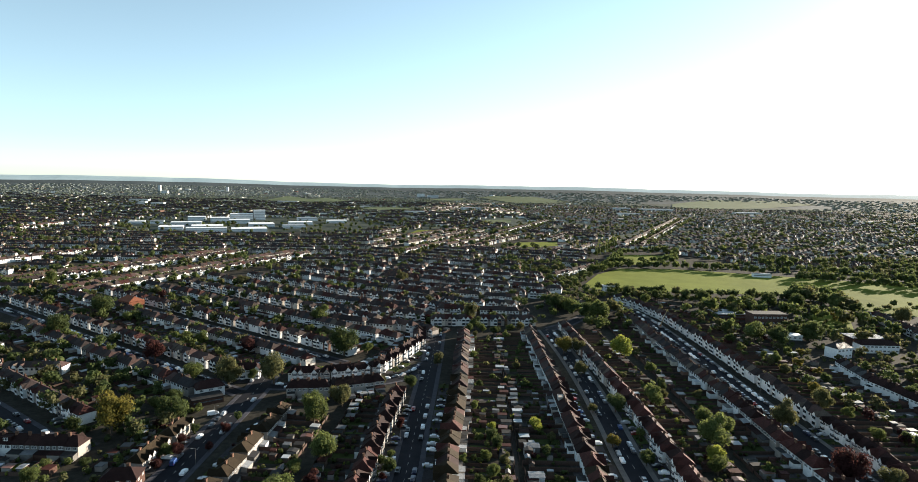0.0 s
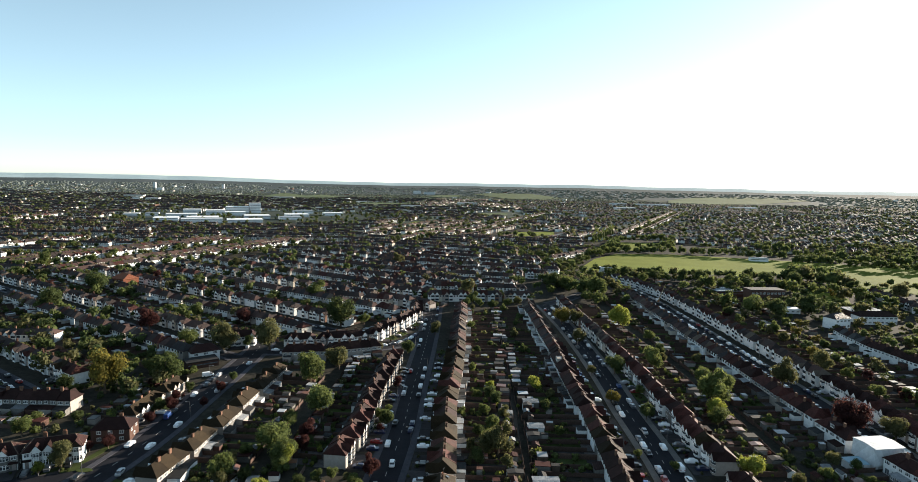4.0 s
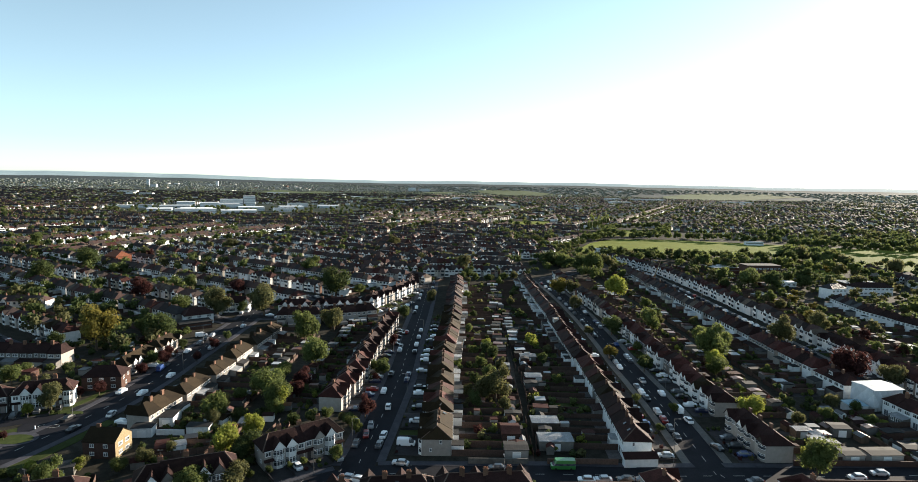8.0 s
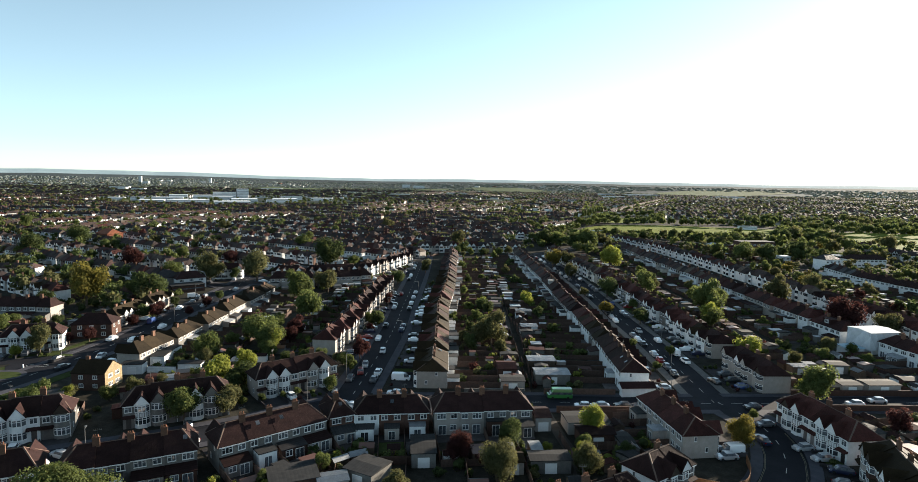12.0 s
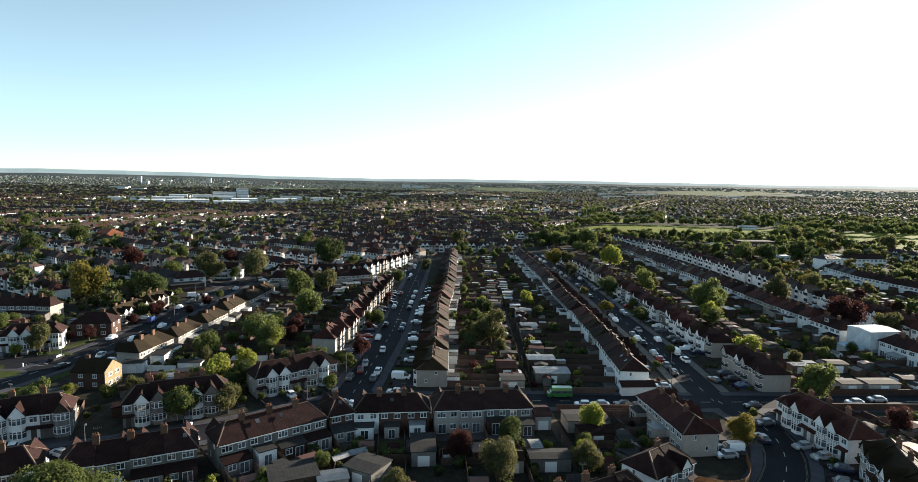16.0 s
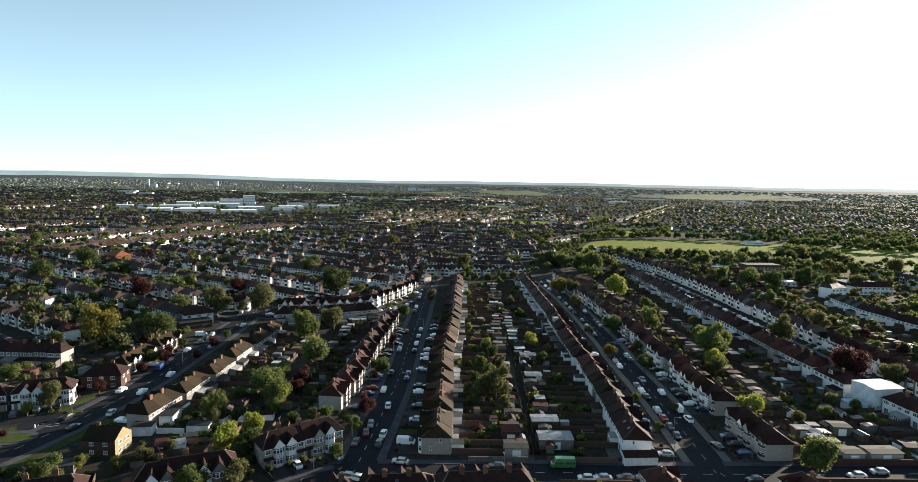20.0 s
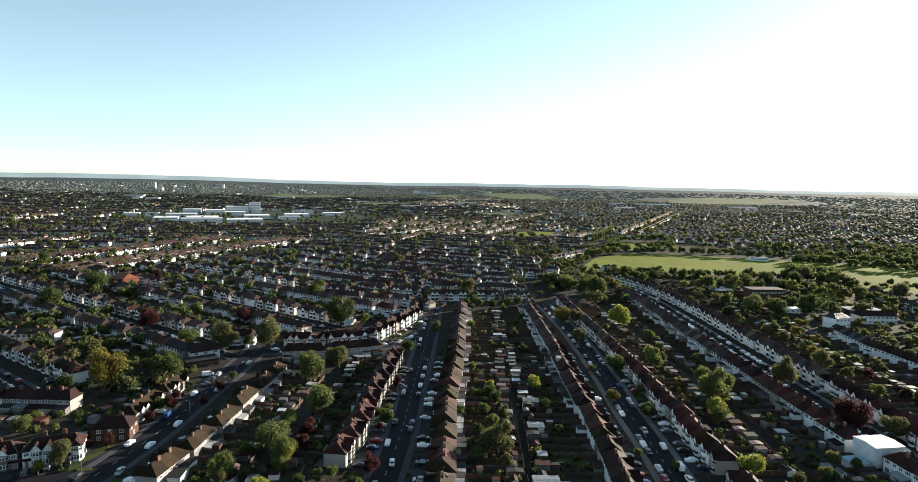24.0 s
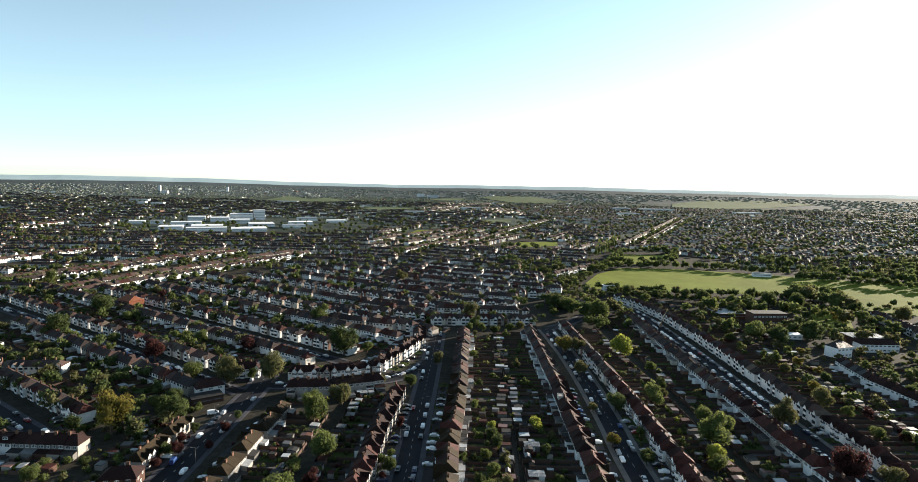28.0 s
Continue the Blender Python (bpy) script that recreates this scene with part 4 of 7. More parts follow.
terrace([(-84, 283.5), (-64, 286), (-48, 293), (-34, 298.5)], LEFT, garden=10, walls=(GREY, CREAM), roofs=(TILE,), block=(4, 6), lod=1)
terrace([(-122, 308), (-107, 311)], RIGHT, garden=8, walls=(WHITE,), roofs=(TILE,), block=(3, 3), lod=1, bay=1)
terrace([(-87, 160), (-84, 180), (-82.5, 205), (-80.5, 237), (-78.5, 263)], LEFT, garden=18, walls=(CREAM, CREAM, GREY), roofs=(TILE_TAN,), block=(3, 3), bay=.5, gap=2.5, zs=.86, ds=.80)
terrace([(-152, 166.3), (-115.5, 181.5)], RIGHT, garden=12, walls=(GREY, WHITE, GREY), roofs=(TILE,), block=(4, 4), lod=0, bay=.8)
terrace([(-116.5, 204), (-115.5, 247)], RIGHT, garden=14, walls=(CREAM, BRICK, CREAM), roofs=(TILE_TAN, TILE_TAN, TILE), block=(3, 4), gap=2, bay=1, zs=.88, ds=.8)
# blocks at the south end
terrace([(-101, 110.2), (-73, 122)], RIGHT, garden=10, walls=(WHITE, WHITE, GREY), roofs=(TILE,), block=(5, 5), lod=0, bay=1)
terrace([(-68.5, 123.5), (-48, 132.5)], RIGHT, garden=10, walls=(GREY, WHITE), roofs=(TILE,), block=(4, 4), lod=0, bay=1)
terrace([(-64.5, 96.8), (-44.5, 105.6)], LEFT, garden=13, walls=(GREY, GREY, CREAM), roofs=(TILE,), block=(4, 4), lod=0, ext=1, dorm=0)
terrace([(-86, 87), (-67, 95.6)], LEFT, garden=13, walls=(GREY, BRICK), roofs=(TILE,), block=(4, 4), lod=0, ext=.8, dorm=0)
terrace([(-42.2, 104.6), (-25.2, 117.4)], LEFT, garden=13, walls=(GREY, GREY, BRICK), roofs=(TILE,), block=(4, 4), lod=0, ext=.9, dorm=0)
terrace([(-24.6, 118.5), (-19.6, 121)], LEFT, garden=13, walls=(BRICK,), roofs=(TILE,), block=(1, 1), lod=0, ext=1, dorm=0)
terrace([(-19.0, 121.5), (-3.2, 122.9)], LEFT, garden=13, walls=(WHITE, BRICK), roofs=(TILE,), block=(3, 3), lod=0, ext=1, dorm=0)
terrace([(-2.4, 122.5), (18.6, 124.7)], LEFT, garden=14, walls=(GREY, CREAM), roofs=(TILE,), block=(4, 4), lod=0, ext=.2, dorm=0)
terrace([(47.4, 129.5), (49.4, 109)], LEFT, garden=12, walls=(CREAM,), roofs=(TILE_RED,), block=(4, 4), lod=0, dorm=0)
terrace([(32.6, 94.6), (42.6, 101.4)], RIGHT, garden=9, walls=(WHITE, GREY), roofs=(TILE,), block=(2, 2), lod=0, dorm=0, bay=1)
terrace([(12.3, 79.8), (31.3, 89.3)], RIGHT, garden=6, walls=(BRICK, GREY), roofs=(TILE,), block=(4, 4), lod=0, bay=.5, dorm=0)
terrace([(78.5, 127), (80.5, 105.5)], RIGHT, garden=13, walls=(WHITE, WHITE, WHITE), roofs=(TILE_RED,), block=(4, 4), lod=0, bay=1, dorm=0)
# tan tiles on this block: the sun's glint on its roof put into colour
terrace([(81, 102), (73.5, 82)], RIGHT, garden=13, walls=(BRICK, GREY), roofs=(TILE_TAN,), block=(4, 4), lod=0, bay=1, dorm=0)
# the slanting estate
terrace([uv(-362, 113), uv(-268, 113)], RIGHT, garden=14, walls=PALE, block=(5, 9))
terrace([(-180, 219), (-142, 218)], LEFT, garden=14, walls=(GREY, CREAM, GREY, WHITE), roofs=(TILE,), block=(7, 7), bay=.4, lod=1)
for v, side, u0, u1 in ((160, LEFT, -485, -262), (190, RIGHT, -600, -272), (226, LEFT, -620, -256), (256, RIGHT, -590, -248), (292, LEFT, -560, -240), (322, RIGHT, -545, -236), (358, LEFT, -560, -262),
                        (388, RIGHT, -535, -258), (424, LEFT, -540, -292), (454, RIGHT, -520, -300), (490, LEFT, -510, -330), (520, RIGHT, -480, -340)):
    terrace([uv(u0, v), uv(u1, v)], side, mid_far=290, garden=16, walls=(WHITE, WHITE, WHITE, GREY), roofs=(TILE, TILE, SLATE, TILE_RED), block=(3, 6), gap=2.4)
terrace([(346, 480), (333, 405)], RIGHT, garden=14, walls=(WHITE, CREAM), roofs=(TILE, SLATE), block=(5, 8), bay=.3)
terrace([(274, 330), (290, 262)], LEFT, garden=14, walls=(WHITE, CREAM), roofs=(TILE, SLATE), block=(4, 6), bay=.3)
# sunlit long rows to the north-west
for a, b, side in (((-420, 548), (-300, 812), RIGHT), ((-444, 560), (-324, 824), LEFT), ((-343, 500), (-206, 809), RIGHT), ((-367, 511), (-230, 820), LEFT), ((-80, 851), (17, 1080), RIGHT), ((77, 1180), (236, 1578), RIGHT),
                   ((107, 655), (167, 733), RIGHT), ((311, 1001), (685, 1786), RIGHT), ((285, 1012), (660, 1797), LEFT), ((-833, 1228), (-817, 1060), LEFT), ((-560, 640), (-500, 800), RIGHT)):
    terrace([a, b], side, block=(6, 10), wall_far="w" if side == RIGHT else "g", bay=.4)
# rows across the head of the streets
for a, b, side in (((-124, 440), (-42, 411), LEFT), ((-110, 470), (-24, 446), RIGHT), ((-20, 433), (60, 438), RIGHT), ((-104, 500), (-24, 470), LEFT), ((-16, 470), (60, 466), LEFT), ((-97, 530), (52, 490), RIGHT), ((-92, 566), (60, 520), LEFT), ((-88, 590), (86, 540), RIGHT),
                   ((-84, 628), (105, 568), LEFT), ((-76, 655), (110, 590), RIGHT), ((-70, 696), (96, 628), LEFT), ((-62, 724), (96, 652), RIGHT)):
    terrace([a, b], side, mid_far=1, block=(4, 7), gap=3, wall_far=None, bay=.95)

# far estates: terraces seen as low lines of walls and roofs
FIELDS = [(330, 640, 230, 110), (268, 835, 72, 72), (132, 1010, 58, 58), (1380, 2980, 640, 460), (-260, 2090, 120, 140), (-455, 1300, 250, 225), (340, 3200, 260, 380), (105, 1575, 55, 85), (-76, 1218, 34, 52), (-700, 2760, 210, 270), (-70, 3110, 130, 140)]


def open_ground(x, y, grow=1.0):
    return any(((x - a) / (c * grow)) ** 2 + ((y - b) / (d * grow)) ** 2 < 1 for a, b, c, d in FIELDS)


CELL = 14
grid = set()
for m, w, length, level, drive in plots:
    for k in (-9, -2, 6, 14):
        q = m @ Vector((0, k, 0))
        grid.add((int(q.x // CELL), int(q.y // CELL)))
far_rng = random.Random(21)
far_gardens = []
row_walls, row_roofs, row_outs = Shape(), Shape(), Shape()


def far_block(x, y, ang, length, right_zone):
    """A far terrace or pair: walls and roof slopes house by house, chimneys, gabled bays, back extensions and sheds."""
    m = pose(x, y, land(x, y), 0, 0, ang)
    h = far_rng.uniform(.9, 1.08)
    n = max(1, round(length / 5.4))
    w, l, d = length / n, length / 2, 4.1
    e, r = 4.8 * h, 7.4 * h
    walls, roofs, glass, stacks, outs = Shape(), Shape(), Shape(), Shape(), Shape()
    run = min(3.2, l - .1)
    walls.poly((-l, d, 0), (-l, -d, 0), (-l, -d, e), (-l, d, e)).poly((l, -d, 0), (l, d, 0), (l, d, e), (l, -d, e))
    roofs.poly((-l - .3, d + .35, e), (-l - .3, -d - .35, e), (-l + run, 0, r)).poly((l + .3, -d - .35, e), (l + .3, d + .35, e), (l - run, 0, r))
    step = 2 if y > 1500 else 1
    for i in range(0, n, step):
        a, b = -l + i * w, min(l, -l + (i + step) * w)
        walls.poly((a, -d, 0), (b, -d, 0), (b, -d, e), (a, -d, e)).poly((b, d, 0), (a, d, 0), (a, d, e), (b, d, e))
        a0, b0 = (a - .3 if i == 0 else a), (b + .3 if b > l - .1 else b)
        a1, b1 = max(a, -l + run), min(b, l - run)
        a1, b1 = min(a1, l - run), max(b1, -l + run)
        roofs.poly((a0, -d - .35, e), (b0, -d - .35, e), (b1, 0, r), (a1, 0, r)).poly((b0, d + .35, e), (a0, d + .35, e), (a1, 0, r), (b1, 0, r))
        xx = (a + b) / 2
        for sy in (-1, 1):
            q = sy * (d + .05)
            for cx, cw in ((xx - w * .24, .55), (xx + w * .24, .8)):
                glass.poly((cx - cw * sy, q, 3.0 * h), (cx + cw * sy, q, 3.0 * h), (cx + cw * sy, q, 4.3 * h), (cx - cw * sy, q, 4.3 * h)) if sy < 0 else \
                    glass.poly((cx + cw, q, 3.0 * h), (cx - cw, q, 3.0 * h), (cx - cw, q, 4.3 * h), (cx + cw, q, 4.3 * h))
        if far_rng.random() < (.75 if not right_zone else .3) and y < 1700:
            cx = xx + .9 * (1 if i % 2 else -1)
            walls.box(cx - 1.15, -d - .8, 0, cx + 1.15, -d, e + .1).poly((cx - 1.25, -d - .85, e + .05), (cx + 1.25, -d - .85, e + .05), (cx, -d - .85, e + 1.7))
            roofs.poly((cx - 1.5, -d - 1, e - .1), (cx, -d - 1, e + 1.85), (cx, -1.2, e + 1.85), (cx - 1.5, -d + .6, e - .1)).poly((cx, -d - 1, e + 1.85), (cx + 1.5, -d - 1, e - .1), (cx + 1.5, -d + .6, e - .1), (cx, -1.2, e + 1.85))
            glass.poly((cx - 1.0, -d - .83, 3.1 * h), (cx + 1.0, -d - .83, 3.1 * h), (cx + 1.0, -d - .83, 4.3 * h), (cx - 1.0, -d - .83, 4.3 * h)).poly((cx - 1.0, -d - .83, .8), (cx + 1.0, -d - .83, .8), (cx + 1.0, -d - .83, 2.1), (cx - 1.0, -d - .83, 2.1))
        if y < 1400 and (i % 2 == 0 or far_rng.random() < .3):
            stacks.box(a - .45, .2, r - 1.0, a + .45, .9, r + 1.25)
        if y < 1300:
            if far_rng.random() < .5:
                z = far_rng.uniform(2.4, 3.0) if far_rng.random() < .8 else 4.6
                o = far_rng.uniform(2.2, 4.2)
                walls.box(xx - 2.1, d, 0, xx + 1.6, d + o, z)
                outs.box(xx - 2.2, d + .02, z, xx + 1.7, d + o + .15, z + .18)
            if far_rng.random() < .55:
                sx, sy, sw, sl = xx + far_rng.uniform(-1, 1), d + far_rng.uniform(11, 16), far_rng.uniform(1.1, 1.9), far_rng.uniform(1.4, 2.6)
                walls.box(sx - sw, sy - sl, 0, sx + sw, sy + sl, 2.1)
                outs.box(sx - sw - .15, sy - sl - .15, 2.1, sx + sw + .15, sy + sl + .15, 2.3)
    row_walls.add(walls, m)
    row_roofs.add(roofs, m)
    far_glass.add(glass, m)
    far_chims.add(stacks, m)
    row_outs.add(outs, m)


def zone(x, y):
    """Which way the rows run at a place, and whether the houses there are small."""
    if x > 1.02 * (y - 560) + 140 or (x > 215 and y > 560):
        return (35 if noise.noise(Vector((x / 300, y / 300, 1))) > -.05 else -40), x > 260
    if x < -.42 * y - 60 or (x < -150 and y > 560):
        return 4, False
    if y < 900:
        return -22, False
    return (64 if noise.noise(Vector((x / 420, y / 420, 3.3))) > 0 else -20), False


for ang in (4, -34, -22, 64, -20, 35, -40):
    c, s_ = math.cos(radians(ang)), math.sin(radians(ang))
    v, k = -2600, 0
    while v < 3000:
        u = -2900 + far_rng.uniform(0, 30)
        while u < 2900:
            length = far_rng.uniform(22, 52)
            x, y = u * c - v * s_, u * s_ + v * c
            if 200 < y < 2650 and abs(x) < .9 * y + 60:
                za, small = zone(x, y)
                hw = length / 2
                ends = [(x + c * o, y + s_ * o) for o in (-hw, 0, hw)]
                if za == ang and far_rng.random() > (.1 if y < 1300 else .35) and not any((int(a // CELL), int(b // CELL)) in grid or open_ground(a, b, 1.1) for a, b in ends) \
                        and not (150 < x < 430 and 340 < y < 600) and not (x > 260 and y < 660) and not any(on_road(a, b, 9) for a, b in ends if b < 560):
                    if small:
                        for o in np.arange(-hw + 5, hw - 4, 15.5):
                            far_block(x + o * c, y + o * s_, ang + far_rng.uniform(-3, 3), far_rng.choice((10, 12, 14)), True)
                    else:
                        far_block(x, y, ang + (180 if k % 2 else 0) + far_rng.uniform(-1, 1), length, False)
                    for _ in range(4):
                        gx, gy = x + far_rng.uniform(-hw, hw) * c, y + far_rng.uniform(-hw, hw) * s_
                        side = (1 if k % 2 == 0 else -1) * far_rng.uniform(9, 20)
                        far_gardens.append((gx - side * s_, gy + side * c))
            u += length + 3
        v += 25 if k % 2 else 40
        k += 1
# ---------------------------------------------------------------- gardens
g_rng = random.Random(5)
PANEL = Shape()
edge = [(i * .15, .012 + .014 * (i % 2)) for i in range(13)]
PANEL.prism([(x, -y) for x, y in edge] + [(x, y) for x, y in edge[::-1]], .05, 1.75)
PANEL = PANEL.mesh("fence_panel")
far_fence = Shape()
lawns, patios, drives_s = Shape(), Shape(), Shape()
SHED_W = Shape().across([(-1.2, 0), (1.2, 0), (1.2, 1.9), (0, 2.4), (-1.2, 1.9)], -1.5, 1.5).mesh("shed_wall")
SHED_R = Shape().poly((-1.65, -1.4, 1.85), (1.65, -1.4, 1.85), (1.65, 0, 2.46), (-1.65, 0, 2.46)).poly((-1.65, 0, 2.46), (1.65, 0, 2.46), (1.65, 1.4, 1.85), (-1.65, 1.4, 1.85))
SHED_R.poly((-1.65, -1.4, 1.78), (-1.65, 0, 2.39), (1.65, 0, 2.39), (1.65, -1.4, 1.78)).poly((-1.65, 1.4, 1.78), (1.65, 1.4, 1.78), (1.65, 0, 2.39), (-1.65, 0, 2.39))
SHED_R = SHED_R.mesh("shed_roof")
GAR_W = Shape().box(-1.45, -2.6, 0, 1.45, 2.6, 2.2).mesh("garage_wall")
GAR_R = Shape().across([(-2.75, 2.2), (2.75, 2.2), (2.75, 2.34), (0, 2.62), (-2.75, 2.34)], -1.6, 1.6).mesh("garage_roof")
GAR_D = Shape().box(-1.1, -.06, .02, 1.1, .0, 2.0).box(-1.1, -.08, .65, 1.1, -.02, .69).box(-1.1, -.08, 1.3, 1.1, -.02, 1.34).mesh("garage_door")
SHED_D = Shape().box(-.4, -.05, .05, .4, .0, 1.75).mesh("shed_door")
far_sheds = [Shape(), Shape(), Shape(), Shape()]
far_shed_roofs = [Shape(), Shape(), Shape(), Shape()]
shrub_clouds = {k: [] for k in "gdobr"}


def shed(m, kind):
    if kind:
        t = thing("garage", m, g_rng.choice(("flat-roofed concrete garage at the end of a garden", "brick garage with felt roof in a back garden")), "garage", "garden garages")
        part("wall", GAR_W, g_rng.choice((CONCRETE, BRICK, GREY, SHEDWOOD)), t)
        part("roof", GAR_R, g_rng.choice((FELT, FELT, OUT_ROOFS, SHEET, TILE_RED)), t)
        part("door", GAR_D, g_rng.choice((FRAME, CONCRETE, DOOR)), t, m=pose(0, -2.6, 0))
    else:
        t = thing("garden_shed", m, "small pitched-roof garden shed", "shed", "garden sheds")
        part("wall", SHED_W, g_rng.choice((SHEDWOOD, SHEDWOOD, FRAME, CONCRETE)), t)
        part("roof", SHED_R, g_rng.choice((FELT, OUT_ROOFS, TILE, TILE_RED, SHEET)), t)
        part("door", SHED_D, SHEDWOOD, t, m=pose(-1.5, 0, 0, 0, 0, -90))


for m, w, length, level, drive in plots:
    hw = w / 2
    o = m.translation
    reach = next((q for q in (7.5, 6.5, 5.5, 4.5, 3.8) if not on_road(*(m @ Vector((0, -HD - q, 0))).to_2d(), 2.1)), 0)
    if level < 2 and drive and reach:
        kind = g_rng.random()
        (lawns if kind < .2 else drives_s).add(Shape().box(-hw + .06, -HD - reach, -.1, hw - .06, -HD - .02, .07), m)
        if level == 0:
            drives_s.add(Shape().box(-hw - .1, -HD - reach, 0, -hw + .1, -HD - 1, .75), m)
        for k in range(g_rng.choice((0, 1, 1, 2, 3))):
            c = m @ Vector((g_rng.uniform(-2.3, 2.3), -HD - g_rng.uniform(2.2, max(reach, 3)), .45))
            shrub_clouds[g_rng.choice("gddor")].append(leaf_cloud(c, g_rng.uniform(.5, 1.0), 60 if level else 110, .17 if level else .11, 6))
    if level < 2:
        L2 = length + g_rng.uniform(-.5, .5)
        back = m @ Vector((0, HD + L2, 0))
        lawns.add(Shape().box(-hw + .12, HD + 4.2, -.1, hw - .12, HD + L2 - 3, .05 + .002 * g_rng.random()), m) if g_rng.random() < .42 else None
        patios.add(Shape().box(-hw + .1, HD + .02, -.1, hw - .1, HD + 4.1, .06), m)
        if g_rng.random() < .4:
            patios.add(Shape().box(-hw + .3 + g_rng.uniform(0, 2), HD + 4.15, -.1, hw - .3, HD + L2 * g_rng.uniform(.5, .95), .058), m)
        if level == 0 and o.y < 146:
            n = int(L2 / 1.83)
            f = thing("garden_fence", m @ pose(hw, HD + .1, 0, 0, 0, 90), "weathered brown close-boarded timber garden fence", "fence", "garden fences")
            fm = FENCE if g_rng.random() < .85 else FENCE_ORANGE
            for i in range(n):
                part("fence_panel", PANEL, fm, f, m=pose(i * 1.83, 0, g_rng.uniform(-.03, .03)))
        else:
            if g_rng.random() < .93:
                a0 = HD + g_rng.choice((.1, .1, .1, 3))
                far_fence.add(Shape().box(hw - .04, a0, 0, hw + .04, a0 + (HD + L2 - a0) * g_rng.uniform(.6, 1), g_rng.uniform(1.3, 1.85)), m)
        far_fence.add(Shape().box(-hw, HD + L2 - .04, 0, hw, HD + L2 + .04, g_rng.uniform(1.2, 1.75)), m)
        r = g_rng.random()
        if r < .92:
            p = m @ pose(g_rng.uniform(-.7, .7), HD + L2 - g_rng.uniform(2.5, 5.2), 0, 0, 0, 180 * (g_rng.random() < .5) + g_rng.uniform(-5, 5)) @ Matrix.Diagonal((g_rng.uniform(.75, 1.1), g_rng.uniform(.7, 1.15), g_rng.uniform(.85, 1.1), 1))
            if level == 0 or (o.y < 235 and r < .5):
                shed(p, r < .36)
            else:
                g_rng.choice(far_sheds).add(Shape().box(-1.6, -2.4, 0, 1.6, 2.4, 2.1), p)
                g_rng.choice(far_shed_roofs).add(Shape().box(-1.75, -2.5, 2.1, 1.75, 2.5, 2.3), p)
        if level and g_rng.random() < .45:
            p = m @ pose(g_rng.uniform(-1.2, 1.2), HD + g_rng.uniform(4.5, max(5, L2 - 7)), 0, 0, 0, g_rng.uniform(-6, 6)) @ Matrix.Diagonal((g_rng.uniform(.45, .8), g_rng.uniform(.4, .8), g_rng.uniform(.8, 1.1), 1))
            g_rng.choice(far_sheds).add(Shape().box(-1.6, -2.4, 0, 1.6, 2.4, 2.1), p)
            g_rng.choice(far_shed_roofs).add(Shape().box(-1.75, -2.5, 2.1, 1.75, 2.5, 2.3), p)
        for k in range(g_rng.choice((2, 3, 4, 5, 6, 7))):
            c = m @ Vector((g_rng.uniform(-hw, hw), HD + g_rng.uniform(4, L2), 0))
            rr = g_rng.uniform(.6, 1.7)
            c.z = rr * .75
            shrub_clouds[g_rng.choice("gggdddoobr")].append(leaf_cloud(c, rr, int(50 if level else 110), .24 * rr if level else .15 * rr + .05, 5))
    else:
        if math.hypot(o.x, o.y) < 620:
            far_fence.add(Shape().box(hw - .05, HD + .1, 0, hw + .05, HD + length * g_rng.uniform(.6, 1), g_rng.uniform(1.0, 1.6)), m)
            far_fence.add(Shape().box(-hw, HD + length - .05, 0, hw, HD + length + .05, 1.75), m)
            if g_rng.random() < .55:
                lawns.add(Shape().box(-hw + .12, HD + 4, -.1, hw - .12, HD + length - 3, .05), m)
            if g_rng.random() < .5:
                p = m @ pose(g_rng.uniform(-.4, .4), HD + 1.7, 0)
                far_walls[g_rng.choice("wwcg")].add(Shape().box(-2.1, -1.7, 0, 2.1, 1.7, 2.6), p)
                g_rng.choice(far_shed_roofs).add(Shape().box(-2.2, -1.7, 2.6, 2.2, 1.8, 2.75), p)
        for k in range(g_rng.choice((0, 1, 2, 2, 3))):
            c = m @ Vector((g_rng.uniform(-hw, hw), HD + g_rng.uniform(4, length), 0))
            rr = g_rng.uniform(.9, 2.4)
            c.z = rr * .75
            shrub_clouds[g_rng.choice("gdddoo")].append(leaf_cloud(c, rr, 26, .34 * rr, 4))
        if g_rng.random() < .6:
            p = m @ pose(g_rng.uniform(-.5, .5), HD + length - g_rng.uniform(2, 5), 0, 0, 0, g_rng.uniform(-6, 6)) @ Matrix.Diagonal((g_rng.uniform(.7, 1.2), g_rng.uniform(.6, 1.2), g_rng.uniform(.8, 1.1), 1))
            g_rng.choice(far_sheds).add(Shape().box(-1.6, -2.4, 0, 1.6, 2.4, 2.1), p)
            g_rng.choice(far_shed_roofs).add(Shape().box(-1.75, -2.5, 2.1, 1.75, 2.5, 2.3), p)
